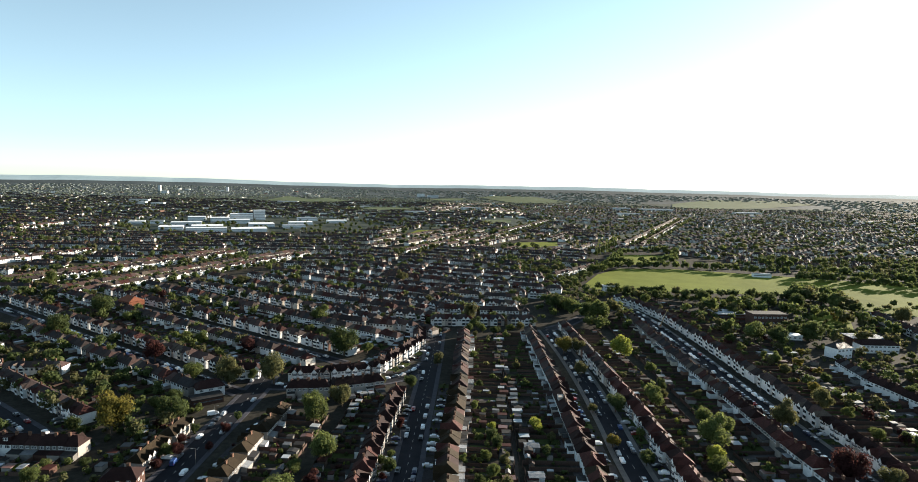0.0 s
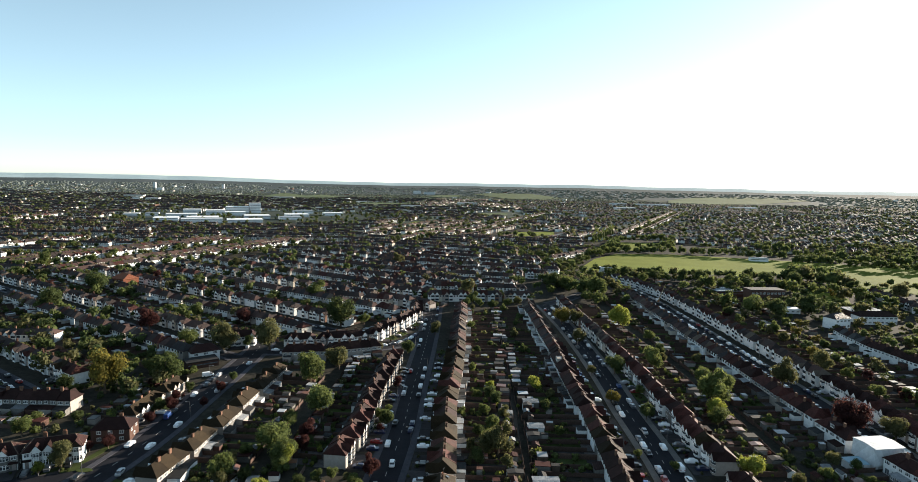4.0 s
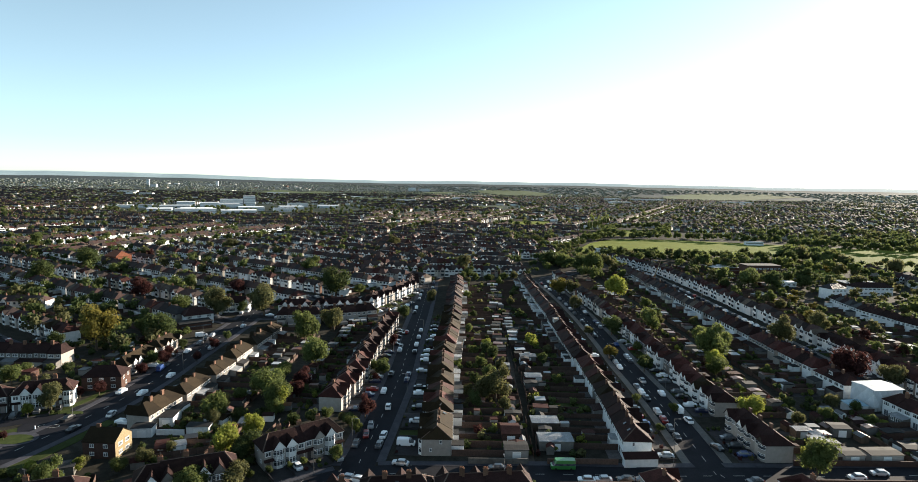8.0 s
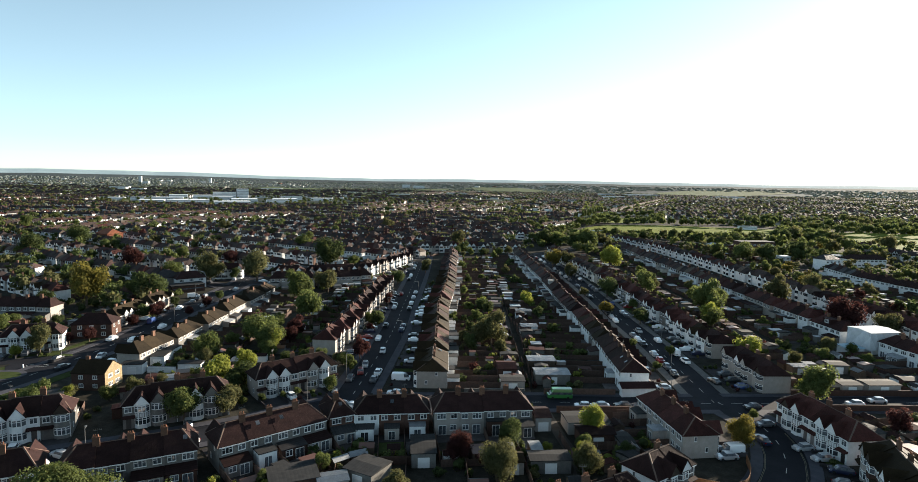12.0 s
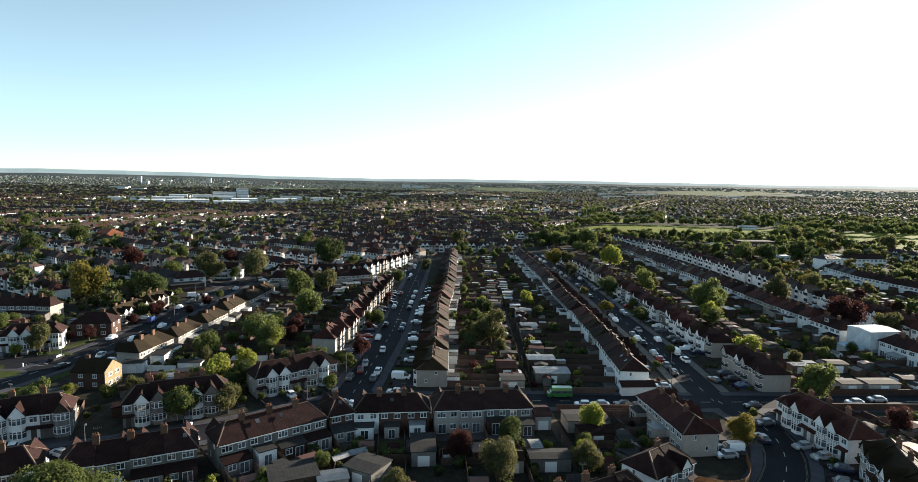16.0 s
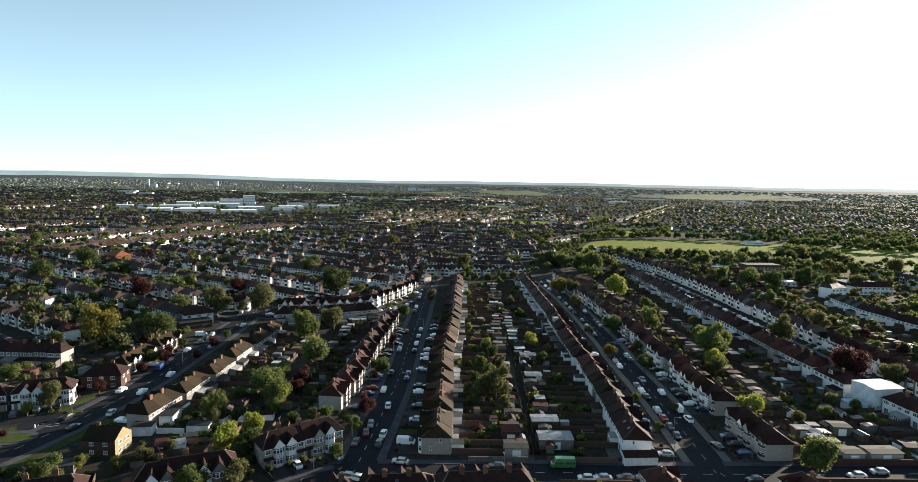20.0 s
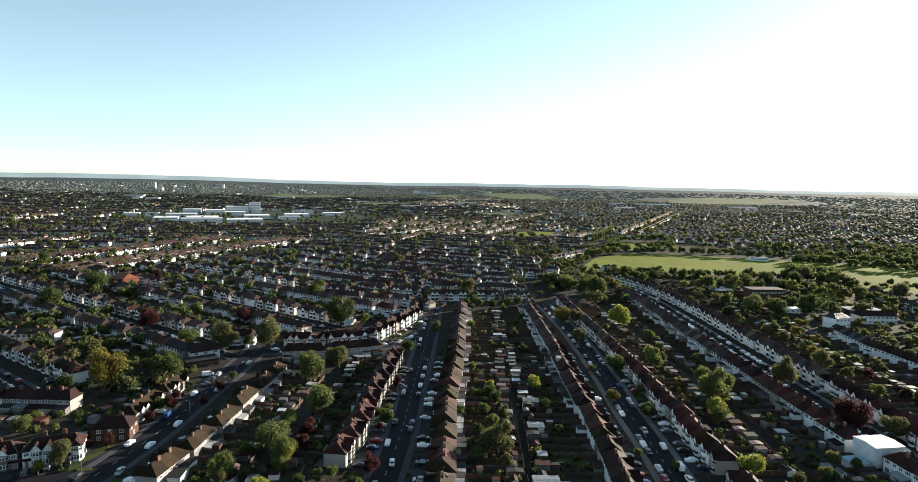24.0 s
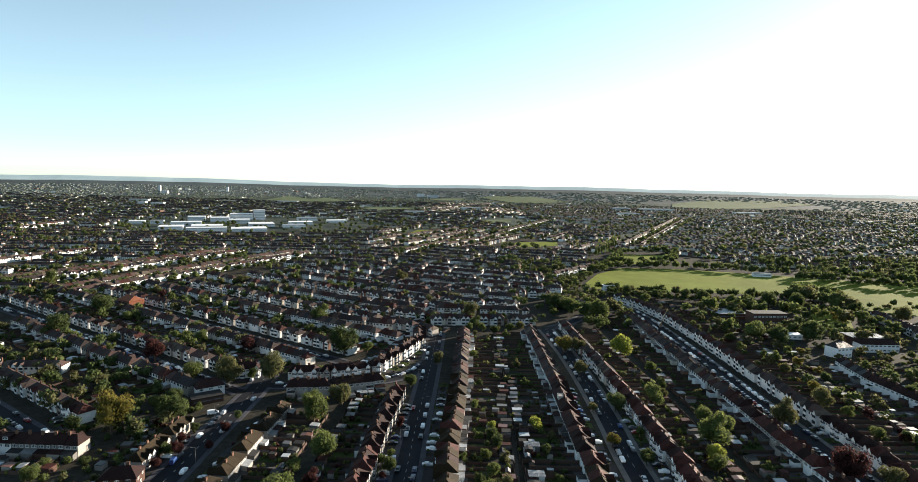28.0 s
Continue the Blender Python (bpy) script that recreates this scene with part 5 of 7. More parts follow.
# long back plots east of the streets
for _ in range(170):
    x, y = g_rng.uniform(194, 262), g_rng.uniform(214, 455)
    if (int(x // CELL), int(y // CELL)) in grid or (222 < x < 300 and 360 < y < 412):
        continue
    p = pose(x, y, 0, 0, 0, g_rng.choice((0, 90)) + g_rng.uniform(-12, 4))
    kind = g_rng.random()
    if kind < .3:
        g_rng.choice(far_sheds).add(Shape().box(-1.4, -2, 0, 1.4, 2, 2.1), p)
        g_rng.choice(far_shed_roofs).add(Shape().box(-1.55, -2.1, 2.1, 1.55, 2.1, 2.3), p)
    elif kind < .75:
        far_fence.add(Shape().box(-g_rng.uniform(5, 11), -.05, 0, g_rng.uniform(5, 11), .05, 1.7), p)
    else:
        lawns.add(Shape().box(-3, -6, -.1, 3, 6, .05 + .003 * g_rng.random()), p)
tagged(new("garden_lawns", lawns.mesh("garden_lawns", LAWN)), "small green lawns behind and before houses", "lawn", kind="stuff")
tagged(new("garden_patios", patios.mesh("garden_patios", PATIO)), "paved patios behind houses", "patio", kind="stuff")
tagged(new("front_drives", drives_s.mesh("front_drives", DRIVE)), "paved front drives and low garden walls", "drive", kind="stuff")
tagged(new("far_fences", far_fence.mesh("far_fences", FENCE)), "brown timber fences between distant gardens", "fence", kind="stuff")
for s, mt in zip(far_sheds, (CONCRETE, SHEDWOOD, BRICK, CREAM)):
    tagged(new("far_sheds", s.mesh("far_sheds", mt)), "sheds and garages in distant gardens", "shed", kind="stuff")
for s, mt in zip(far_shed_roofs, (OUT_ROOFS, FELT, TILE_RED, OUT_ROOFS)):
    tagged(new("far_shed_roofs", s.mesh("far_shed_roofs", mt)), "flat roofs of distant garden sheds", "shed", kind="stuff")
for k, clouds in shrub_clouds.items():
    if clouds:
        tagged(new("garden_shrubs", quads_mesh("garden_shrubs", np.concatenate(clouds), LEAF[k])), "mixed garden shrubs and hedges", "shrubs", kind="stuff")

for shapes, mats, nm, lb in ((far_walls, {"w": WHITE, "c": CREAM, "g": ROW_WALLS}, "far_house_walls", "rendered walls of distant terraced houses"),
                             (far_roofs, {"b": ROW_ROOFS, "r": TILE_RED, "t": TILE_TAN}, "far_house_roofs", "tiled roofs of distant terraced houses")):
    for k, s in shapes.items():
        tagged(new(nm, s.mesh(nm, mats[k])), lb, "houses", kind="stuff")
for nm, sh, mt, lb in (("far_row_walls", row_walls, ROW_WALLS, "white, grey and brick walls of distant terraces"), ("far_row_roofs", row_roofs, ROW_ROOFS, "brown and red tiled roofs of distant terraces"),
                       ("far_row_outbuilding_roofs", row_outs, OUT_ROOFS, "pale and dark flat roofs of distant extensions and sheds")):
    tagged(new(nm, sh.mesh(nm, mt)), lb, "houses", kind="stuff")
tagged(new("far_house_windows", far_glass.mesh("far_house_windows", PANE)), "dark windows of distant terraced houses", "windows", kind="stuff")
tagged(new("far_chimneys", far_chims.mesh("far_chimneys", CHIM)), "brick chimney stacks of distant houses", "chimneys", kind="stuff")

# ---------------------------------------------------------------- trees
TREE_KIND = {"g": "leafy green", "d": "dense dark green", "o": "olive green autumn-tinged", "y": "large yellowing", "b": "bright yellow-green", "r": "copper-red leaved"}
CROWNS, TRUNKS = [], []
for k in range(5):
    cloud = np.concatenate([leaf_cloud((0, 0, 1.15), 1.0, 4200, .050, 14, .95, 3)])
    CROWNS.append(quads_mesh("crown", cloud, LEAF["g"]))
    s = Shape()
    ring = []
    s.drum((0, 0), .075, 0, .55, 8, .05)
    for j in range(6):
        a = j * math.tau / 6 + rng.uniform(-.3, .3)
        top = (math.cos(a) * rng.uniform(.3, .6), math.sin(a) * rng.uniform(.3, .6), rng.uniform(1.0, 1.6))
        b0 = (0, 0, .45)
        dx, dy = -math.sin(a), math.cos(a)
        s.poly((b0[0] + dx * .035, b0[1] + dy * .035, b0[2]), (b0[0] - dx * .035, b0[1] - dy * .035, b0[2]), (top[0] - dx * .01, top[1] - dy * .01, top[2]), (top[0] + dx * .01, top[1] + dy * .01, top[2]))
        s.poly((b0[0], b0[1], b0[2] - .04), (b0[0], b0[1], b0[2] + .04), (top[0], top[1], top[2] + .012), (top[0], top[1], top[2] - .012))
    TRUNKS.append(s.mesh("trunk"))


FINE = [quads_mesh("crown", np.concatenate([leaf_cloud((0, 0, 1.15), 1.0, 15000, .031, 18, .95, 4)]), LEAF["g"]) for k in range(3)]


def tree(x, y, r, k, tall=1.0):
    i = rng.randrange(5)
    m = pose(x, y, land(x, y), 0, 0, rng.uniform(0, 360)) @ Matrix.Diagonal((r * rng.uniform(.86, 1.06), r * rng.uniform(.86, 1.06), r * tall * rng.uniform(.92, 1.25), 1))
    t = thing("tree", m, TREE_KIND[k] + " broadleaf tree standing among houses", "tree", "trees")
    part("trunk", TRUNKS[i], BARK, t)
    part("crown", CROWNS[i] if y > 118 else rng.choice(FINE), LEAF[k], t)
    return t


TREES = ("-143,235,7.9,y -263,379,7.8,d -271,441,8.8,d -140,304,5.4,g -118,295,8.0,o -163,367,4.8,g -96,300,7.9,o -128,352,5.3,r -175,332,6.4,r -69,351,8.6,d -62,248,6.8,g -54,270,5.6,o -50,215,5.7,g -59,187,5.7,g "
         "-52,175,3.8,b -50,195,3.4,r -57,145,4.0,b -68,166,4.2,g -51,145,3.3,d -124,248,6.7,d -11,335,3.4,o -25,170,3.1,r -26,159,2.2,g -102,428,7.9,g -60,604,7.2,o 15,185,5.4,o 15,236,2.9,d 35,245,3.5,b "
         "68,365,5.2,y 76,364,4.5,o 76,270,4.8,d 101,355,7.4,b 70,321,4.0,o 65,269,2.5,o 65,233,3.0,y 74,217,3.3,d 96,276,5.0,g 106,233,6.8,g 99,211,4.3,g 146,253,5.9,o 146,207,6.2,r 158,201,4.7,o "
         "92,173,4.1,b 91,138,4.8,g 179,278,5.7,o 218,391,7.6,d 208,403,7.7,g 187,393,4.1,d 252,407,8.2,d 326,552,4.0,g 336,548,4.7,d 346,545,4.5,g 353,540,4.0,g 340,541,5.6,d 297,507,6.7,d 281,525,6.1,d "
         "247,521,5.5,g 225,531,5.5,d 211,538,5.5,d 186,544,5.1,d 162,555,5.2,d 169,524,4.9,g 271,537,6.1,d 333,511,6,g 341,495,6.0,d 354,460,7,o 109,450,7.4,g 102,460,6.6,d 93,485,6.9,g 84,492,6.0,d "
         "29,444,4.9,g 9,440,7.0,o 13,421,5.1,d -24,207,3.0,d -26,202,1.7,r -56,358,3.6,g -24,297,3.3,d -161,238,3.5,d -213,280,4.2,g -147,194,3.5,g -119,172,3.9,o -124,169,2.0,b -243,424,3.9,g -389,553,7.4,g "
         "-213,571,5.5,o -109,305,3.3,d -39,300,2.5,o 128,178,2.0,g 70,177,1.8,g 122,288,2.9,o 79,242,2.1,g 182,243,3.1,g 235,296,3.8,d -56,124,4.2,g -49,129,3.4,o -55,82,6.5,g -49,87,2.6,b 3,107,2.8,r "
         "13,113,3.4,d 10,100,3.7,o 31,118,2.8,b 26,102,2.9,o 60,113,3.2,y -8,95,2.3,o -22,102,1.7,g -90,128,3.5,g -89,137,2.0,b -28,143,2.1,g 98,120,3.2,r -2,87,2.1,o 20,110,1.2,b -60,93,1.2,g "
         "-31,97,1.5,g 70,127,1.2,g -52,143,3.1,d -114,215,2.4,d -107,217,2.9,r -121,194,1.8,r -115,208,2.2,r -219,366,3.8,d -116,201,1.6,d -67,162,2.5,o -69,176,2.3,o -59,206,3.0,g -64,190,2.4,o -24,247,2.2,r "
         "-28,213,2.0,d -25,219,1.8,g 10,235,2.4,g 3,215,2.0,g 11,185,3.4,o 35,249,2.5,b 48,267,2.2,o -110.5,207,2.2,r -110.8,216,2.6,d -110.5,228,2.4,r -110,238,2.0,d -97,238,2.4,r -96.5,252,2.0,d -97,222,1.8,r "
         "-113,186,2.2,r -118,184,1.8,r 20,128,1.6,d 28,112,1.8,g 35,108,2.0,d 27,107,1.9,b 25.5,104.5,1.5,g 9,269,2.2,g 16,247,2.2,b 17,229,2.8,d 12,219,2.4,g 19,214,2.6,o 113,258,4,g 117,246,4.2,g "
         "102,219,4,b -65,259,5,g -53,155,3.4,b -53,176,4,g 108,300,3,d 112,330,3.4,g 104,286,2.8,o 118,212,2.6,g 36,300,2.4,d 12,300,2.2,d 34,330,2.6,o 10,350,2.5,g 190,330,3.5,o 195,352,4,g "
         "205,318,3,d 188,300,3,y 185,268,3.2,g 192,240,3,d 8,408,3.4,d 18,414,3,g 27,406,3.6,d 38,415,3.2,g 46,420,3.6,o 33,398,2.6,g 12,396,2.4,o 8,178,2.6,d 12,192,3,g 17,176,2.2,o "
         "9,199,2.4,d 14,205,2.6,g 6,188,2,o 38,200,2.2,g 36,222,2.6,d 40,236,2,o -40,166,2.2,d -36,168,1.8,g -31,167,1.6,o -44,162,2.4,d -132,266,4.2,d -139,262,3.6,g -128,258,2.6,o -150,205,2.4,g "
         "-137,208,2,d 115,172,2.2,g 122,180,2.6,o 109,182,2,d 126,168,1.8,g 104,168,2.2,o -97,133.5,1.7,g -89,138,1.9,o -79,136.5,2.0,g -75,139.5,2.3,o -100,136,1.5,b -104,132,1.6,d -71,146,1.6,o -52,171,3.2,g "
         "-49,186,2.6,r -66,181,2.6,g -61,166,2.4,d -54,152,1.6,o -29,165,2.2,g -36,141,1.1,g -43,136,1.1,d -33,146,1.2,o -39,139,1.0,g -47,134,1.2,g 33,121,1.5,b 35,129,1.1,g 61,163,1.3,d 61,185,1.4,g "
         "-119,153,1.3,r -121,154,1.1,d")
for item in TREES.split():
    x, y, r, k = item.split(",")
    tree(float(x), float(y), float(r), k, 1.0)

# woods, hedges and distant trees
t_rng = random.Random(33)
clouds = {k: [] for k in "gdoybhrw"}


def far_tree(x, y, r, k, n=45):
    near = n >= 80
    clouds[k].append(leaf_cloud((x, y, land(x, y) + r * .98), r, int(n * 1.1) if near else int(n * .7), r * (.12 if near else .25), 7 if near else 4, .9, 1 if near else 0))


def hedge_line(points, step, r0, r1, n, kinds, spread=4):
    total = sum(math.dist(a, b) for a, b in zip(points, points[1:]))
    s = 0
    while s < total:
        (x, y), d = along(points, s)
        far_tree(x + t_rng.uniform(-spread, spread), y + t_rng.uniform(-spread, spread), t_rng.uniform(r0, r1), t_rng.choice(kinds), n)
        s += step * t_rng.uniform(.7, 1.3)


hedge_line([(140, 588), (200, 572), (281, 560), (322, 552)], 2.8, 3.2, 5.2, 90, "ddddgo", 5)
hedge_line([(158, 560), (190, 546), (240, 530), (300, 515), (345, 500)], 2.6, 2.8, 4.6, 90, "dddgo", 5)
hedge_line([(322, 560), (345, 520), (352, 500)], 6, 6, 10, 150, "dgo", 6)
hedge_line([(165, 700), (205, 748), (275, 752), (372, 718), (470, 676), (600, 664)], 8, 5, 8, 120, "ddgg", 5)
for a, b in (((-420, 548), (-300, 812)), ((-343, 500), (-206, 809)), ((-444, 560), (-324, 824)), ((-367, 511), (-230, 820)), ((-80, 851), (17, 1080)), ((77, 1180), (236, 1578)), ((311, 1001), (685, 1786))):
    d = Vector((b[0] - a[0], b[1] - a[1])).normalized()
    for off in (-14, 15):
        hedge_line([(a[0] + d.y * off, a[1] - d.x * off), (b[0] + d.y * off, b[1] - d.x * off)], 7.5, 2.4, 5.0, 60, "ggdo", 4)
hedge_line([(200, 770), (300, 806), (335, 910), (247, 893), (203, 768)], 9, 5, 8, 90, "ddg", 4)
hedge_line([(190, 480), (240, 500), (300, 470), (330, 440)], 7, 5, 8, 150, "dggo", 14)
hedge_line([(205, 420), (270, 400), (300, 380)], 8, 4, 7, 150, "dgo", 12)
hedge_line([(392, 668), (431, 664), (449, 634), (487, 620), (560, 604), (660, 600)], 6, 5, 8, 120, "ggdd", 4)
for x, y in [(t_rng.uniform(400, 860), t_rng.uniform(640, 830)) for _ in range(260)]:
    if y > 690 - (x - 400) * .45:
        far_tree(x, y, t_rng.uniform(5, 9), t_rng.choice("ggggddo"), 90)
for x, y in [p for p in [(t_rng.uniform(86, 150), t_rng.uniform(424, 520)) for _ in range(90)] if not on_road(*p, 4) and (int(p[0] // CELL), int(p[1] // CELL)) not in grid]:
    far_tree(x, y, t_rng.uniform(4, 7), t_rng.choice("gdo"), 150)
for i in range(9):
    x, y = 200 + i * 7.5, 850 + i * 15
    clouds["g"].append(leaf_cloud((x, y, 9), 3.2, 70, 1.0, 5, 2.6))
for _ in range(230):
    x, y = uv(t_rng.uniform(-600, -235), t_rng.uniform(120, 520))
    v = Vector((x, y)).dot(V)
    if on_road(x, y, 3.5) or min(abs(v - q) for q in (160, 190, 226, 256, 292, 322, 358, 388, 424, 454, 490, 520)) < 6.5:
        continue
    far_tree(x, y, t_rng.uniform(2.2, 5.2), t_rng.choice("ggddor"), 160)
for _ in range(330):
    x, y = t_rng.uniform(194, 264), t_rng.uniform(214, 460)
    if (int(x // CELL), int(y // CELL)) in grid or (222 < x < 300 and 360 < y < 412) or on_road(x, y, 6):
        continue
    far_tree(x, y, t_rng.uniform(.8, 2.2), t_rng.choice("ggddoor"), 80)
for _ in range(210):
    x, y = t_rng.uniform(172, 345), t_rng.uniform(230, 480)
    if (int(x // CELL), int(y // CELL)) in grid or (225 < x < 300 and 366 < y < 412) or on_road(x, y, 6) or math.dist((x, y), (250, 470)) < 24:
        continue
    far_tree(x, y, t_rng.uniform(1.5, 4.4), t_rng.choice("gddoory"), 150)


def wood(x, y, r, k):
    """A far clump of wood: one uneven low mass."""
    clouds[k].append(lump((x, y, land(x, y) + r * .12), r * 1.25, 1 if y > 2600 else 2, .52))


for _ in range(12000):
    r, a = 1900 + 2350 * t_rng.random() ** .9, t_rng.uniform(-.74, .74)
    x, y = r * math.sin(a), r * math.cos(a)
    if not open_ground(x, y, .72) and noise.noise(Vector((x / 260, y / 420, 5))) > -.3 - (.4 if x > 500 else 0):
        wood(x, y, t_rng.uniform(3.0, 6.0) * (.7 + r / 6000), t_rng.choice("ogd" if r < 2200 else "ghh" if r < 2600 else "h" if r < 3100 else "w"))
for _ in range(70):
    x, y = t_rng.uniform(-690, -230), t_rng.uniform(1150, 1350)
    far_tree(x, y, t_rng.uniform(3, 6), t_rng.choice("ddgo"), 40)
for x, y in far_gardens:
    if t_rng.random() < .8 and not open_ground(x, y):
        far_tree(x, y, t_rng.uniform(2.0, 4.8), t_rng.choice("ggddoo"), 60 if y < 760 else 26)
for _ in range(420):
    x, y = t_rng.uniform(66, 200), t_rng.uniform(540, 770)
    if (x < 120 + max(0, y - 604) * .5 or y < 574) and (int(x // CELL), int(y // CELL)) not in grid:
        far_tree(x, y, t_rng.uniform(2.6, 5.5), t_rng.choice("ggddo"), 90)
for _ in range(170):
    x, y = t_rng.uniform(92, 150), t_rng.uniform(590, 700)
    if x < 126 + max(0, y - 604) * .42:
        far_tree(x, y, t_rng.uniform(1.3, 3.4), t_rng.choice("ggddo"), 80)
for _ in range(110):
    x, y = t_rng.uniform(-720, -230), t_rng.uniform(1060, 1480)
    far_tree(x, y, t_rng.uniform(2.5, 5), t_rng.choice("ddggo"), 40)
for x, y, r in ((316, 552, 8), (328, 558, 9), (341, 563, 9), (352, 559, 8), (363, 567, 8), (337, 573, 8), (350, 576, 8), (371, 571, 7)):
    far_tree(x, y, r, t_rng.choice("gd"), 220)
for _ in range(120):
    x, y = t_rng.uniform(222, 340), t_rng.uniform(352, 446)
    if min(math.dist((x, y), q) for q in ((268, 383), (279, 383), (290, 383), (245, 369), (280, 405), (292, 405), (240, 412), (243, 455))) > 11:
        far_tree(x, y, t_rng.uniform(1.2, 3.4), t_rng.choice("ggddoo"), 90)
count = 0
while count < 7000:
    y = 230 + 2900 * t_rng.random() ** 1.1
    x = t_rng.uniform(-1, 1) * (.9 * y + 60)
    if open_ground(x, y, 1.0) or (y < 430 and -125 < x < 240):
        continue
    if y < 700 and noise.noise(Vector((x / 60, y / 60, 9))) < -.2:
        continue
    if on_road(x, y, 3) and y < 540:
        continue
    r = t_rng.uniform(2.2, 5.5) if y < 900 else t_rng.uniform(2.8, 6.5)
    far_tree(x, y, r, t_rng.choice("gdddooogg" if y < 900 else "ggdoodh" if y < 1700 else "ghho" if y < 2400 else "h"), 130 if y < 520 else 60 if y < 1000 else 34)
    count += 1
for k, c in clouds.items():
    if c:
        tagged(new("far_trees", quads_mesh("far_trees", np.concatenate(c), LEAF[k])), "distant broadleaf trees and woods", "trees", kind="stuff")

# ---------------------------------------------------------------- vehicles


def rounded(l, w, c):
    """A plan outline with cut corners, along y."""
    a, b = w / 2, l / 2
    return [(-a + c, -b), (a - c, -b), (a, -b + c * 1.6), (a, b - c * 1.6), (a - c, b), (-a + c, b), (-a, b - c * 1.6), (-a, -b + c * 1.6)]


def shift(ring, dy):
    return [(x, y + dy) for x, y in ring]


CAR_BODY = Shape().prism(rounded(4.2, 1.72, .18), .22, .55, rounded(4.3, 1.78, .2)).prism(rounded(4.3, 1.78, .2), .55, .92, rounded(4.15, 1.62, .3)).mesh("body")
CAR_CABIN = Shape().prism(shift(rounded(2.75, 1.56, .15), -.25), .92, 1.40, shift(rounded(1.75, 1.25, .12), -.3)).mesh("glasshouse")
CAR_ROOF = Shape().prism(shift(rounded(1.78, 1.28, .12), -.3), 1.40, 1.47, shift(rounded(1.5, 1.05, .12), -.3)).mesh("roof")
VAN_BODY = Shape().prism(rounded(4.95, 1.8, .2), .22, .5, rounded(5.05, 1.92, .2)).prism(rounded(5.05, 1.92, .2), .5, 1.02, rounded(4.95, 1.86, .25)).prism(shift(rounded(3.55, 1.86, .12), -.68), 1.02, 1.82, shift(rounded(3.4, 1.72, .14), -.72)).prism(shift(rounded(3.4, 1.72, .14), -.72), 1.82, 2.02, shift(rounded(3.0, 1.4, .2), -.76)).mesh("body")
VAN_GLASS = Shape().prism(shift(rounded(1.55, 1.78, .22), 1.35), 1.02, 1.86, shift(rounded(.7, 1.6, .12), .95)).mesh("glasshouse")
BUS_BODY = Shape().prism(rounded(6.1, 2.0, .16), .28, 1.15).prism(shift(rounded(5.2, 2.0, .14), -.4), 1.75, 2.5, shift(rounded(4.9, 1.75, .2), -.5)).mesh("body")
BUS_GLASS = Shape().prism(shift(rounded(5.6, 1.94, .14), -.15), 1.152, 1.748, shift(rounded(5.1, 1.9, .14), -.4)).mesh("glasshouse")
WHEEL = Shape()
for i in range(10):
    a, b = i * math.tau / 10, (i + 1) * math.tau / 10
    p, q = (.31 * math.cos(a), .31 * math.sin(a)), (.31 * math.cos(b), .31 * math.sin(b))
    WHEEL.poly((-.11, *p), (-.11, *q), (.11, *q), (.11, *p)).poly((.11, 0, 0), (.11, *p), (.11, *q)).poly((-.11, 0, 0), (-.11, *q), (-.11, *p))
WHEEL = WHEEL.mesh("wheel")
LAMP_M = Shape().box(-.16, -.05, -.07, .16, .05, .07).mesh("headlight")


def car(m, colour, body=None, glass=None, name="car", label=None, wheels=(.80, 1.32), roof=True, zl=.68, yl=2.1, lamps=True):
    t = thing(name, m, label or f"parked {colour} hatchback car", "van" if name == "van" else "car", "parked vehicles")
    part("body", body or CAR_BODY, CAR_PAINT[colour], t)
    part("glasshouse", glass or CAR_CABIN, PANE, t)
    if roof:
        part("roof", CAR_ROOF, CAR_PAINT[colour], t)
    for sx in (-1, 1):
        for sy in (-1, 1):
            part("wheel", WHEEL, RUBBER, t, m=pose(sx * wheels[0], sy * wheels[1], .31))
        if lamps:
            part("headlight", LAMP_M, LAMPGLASS, t, m=pose(sx * .6, yl, zl))
            part("tail_light", LAMP_M, TAIL, t, m=pose(sx * .62, -yl - .02, zl + .05))
    return t


c_rng = random.Random(3)
COLOURS = ("white", "silver", "black", "grey", "white", "navy", "silver", "black", "grey", "black", "silver", "grey", "white", "black") * 2 + ("blue", "red")
far_car = {k: Shape() for k in ("white", "silver", "black", "grey", "blue", "red", "navy")}


taken = [(-117, 153.5), (-113, 152), (-120, 155), (-114, 156), (-121, 151), (-112, 171.5), (45.6, 93.3), (43.5, 95), (28.5, 140.3), (-11.5, 152.5), (72, 178), (-106, 212), (-110.5, 258), (-26, 97.5)]


def park(x, y, heading, d=None):
    """heading: degrees of the car's own y axis."""
    if any(abs(x - a) + abs(y - b) < 4.6 for a, b in taken):
        return
    taken.append((x, y))
    m = pose(x, y, .03, 0, 0, heading)
    k = c_rng.choice(COLOURS)
    dist = math.hypot(x, y)
    if dist < 182:
        if c_rng.random() < .07:
            car(m, "white", VAN_BODY, VAN_GLASS, "van", "parked white panel van", (.86, 1.6), False, .8, 2.45, dist < 140)
        else:
            car(m, k, lamps=dist < 140)
    else:
        far_car[k].add(Shape().prism(rounded(4.2, 1.75, .2), .2, .9).prism(shift(rounded(2.5, 1.5, .15), -.2), .9, 1.42, shift(rounded(1.7, 1.25, .1), -.25)), m)


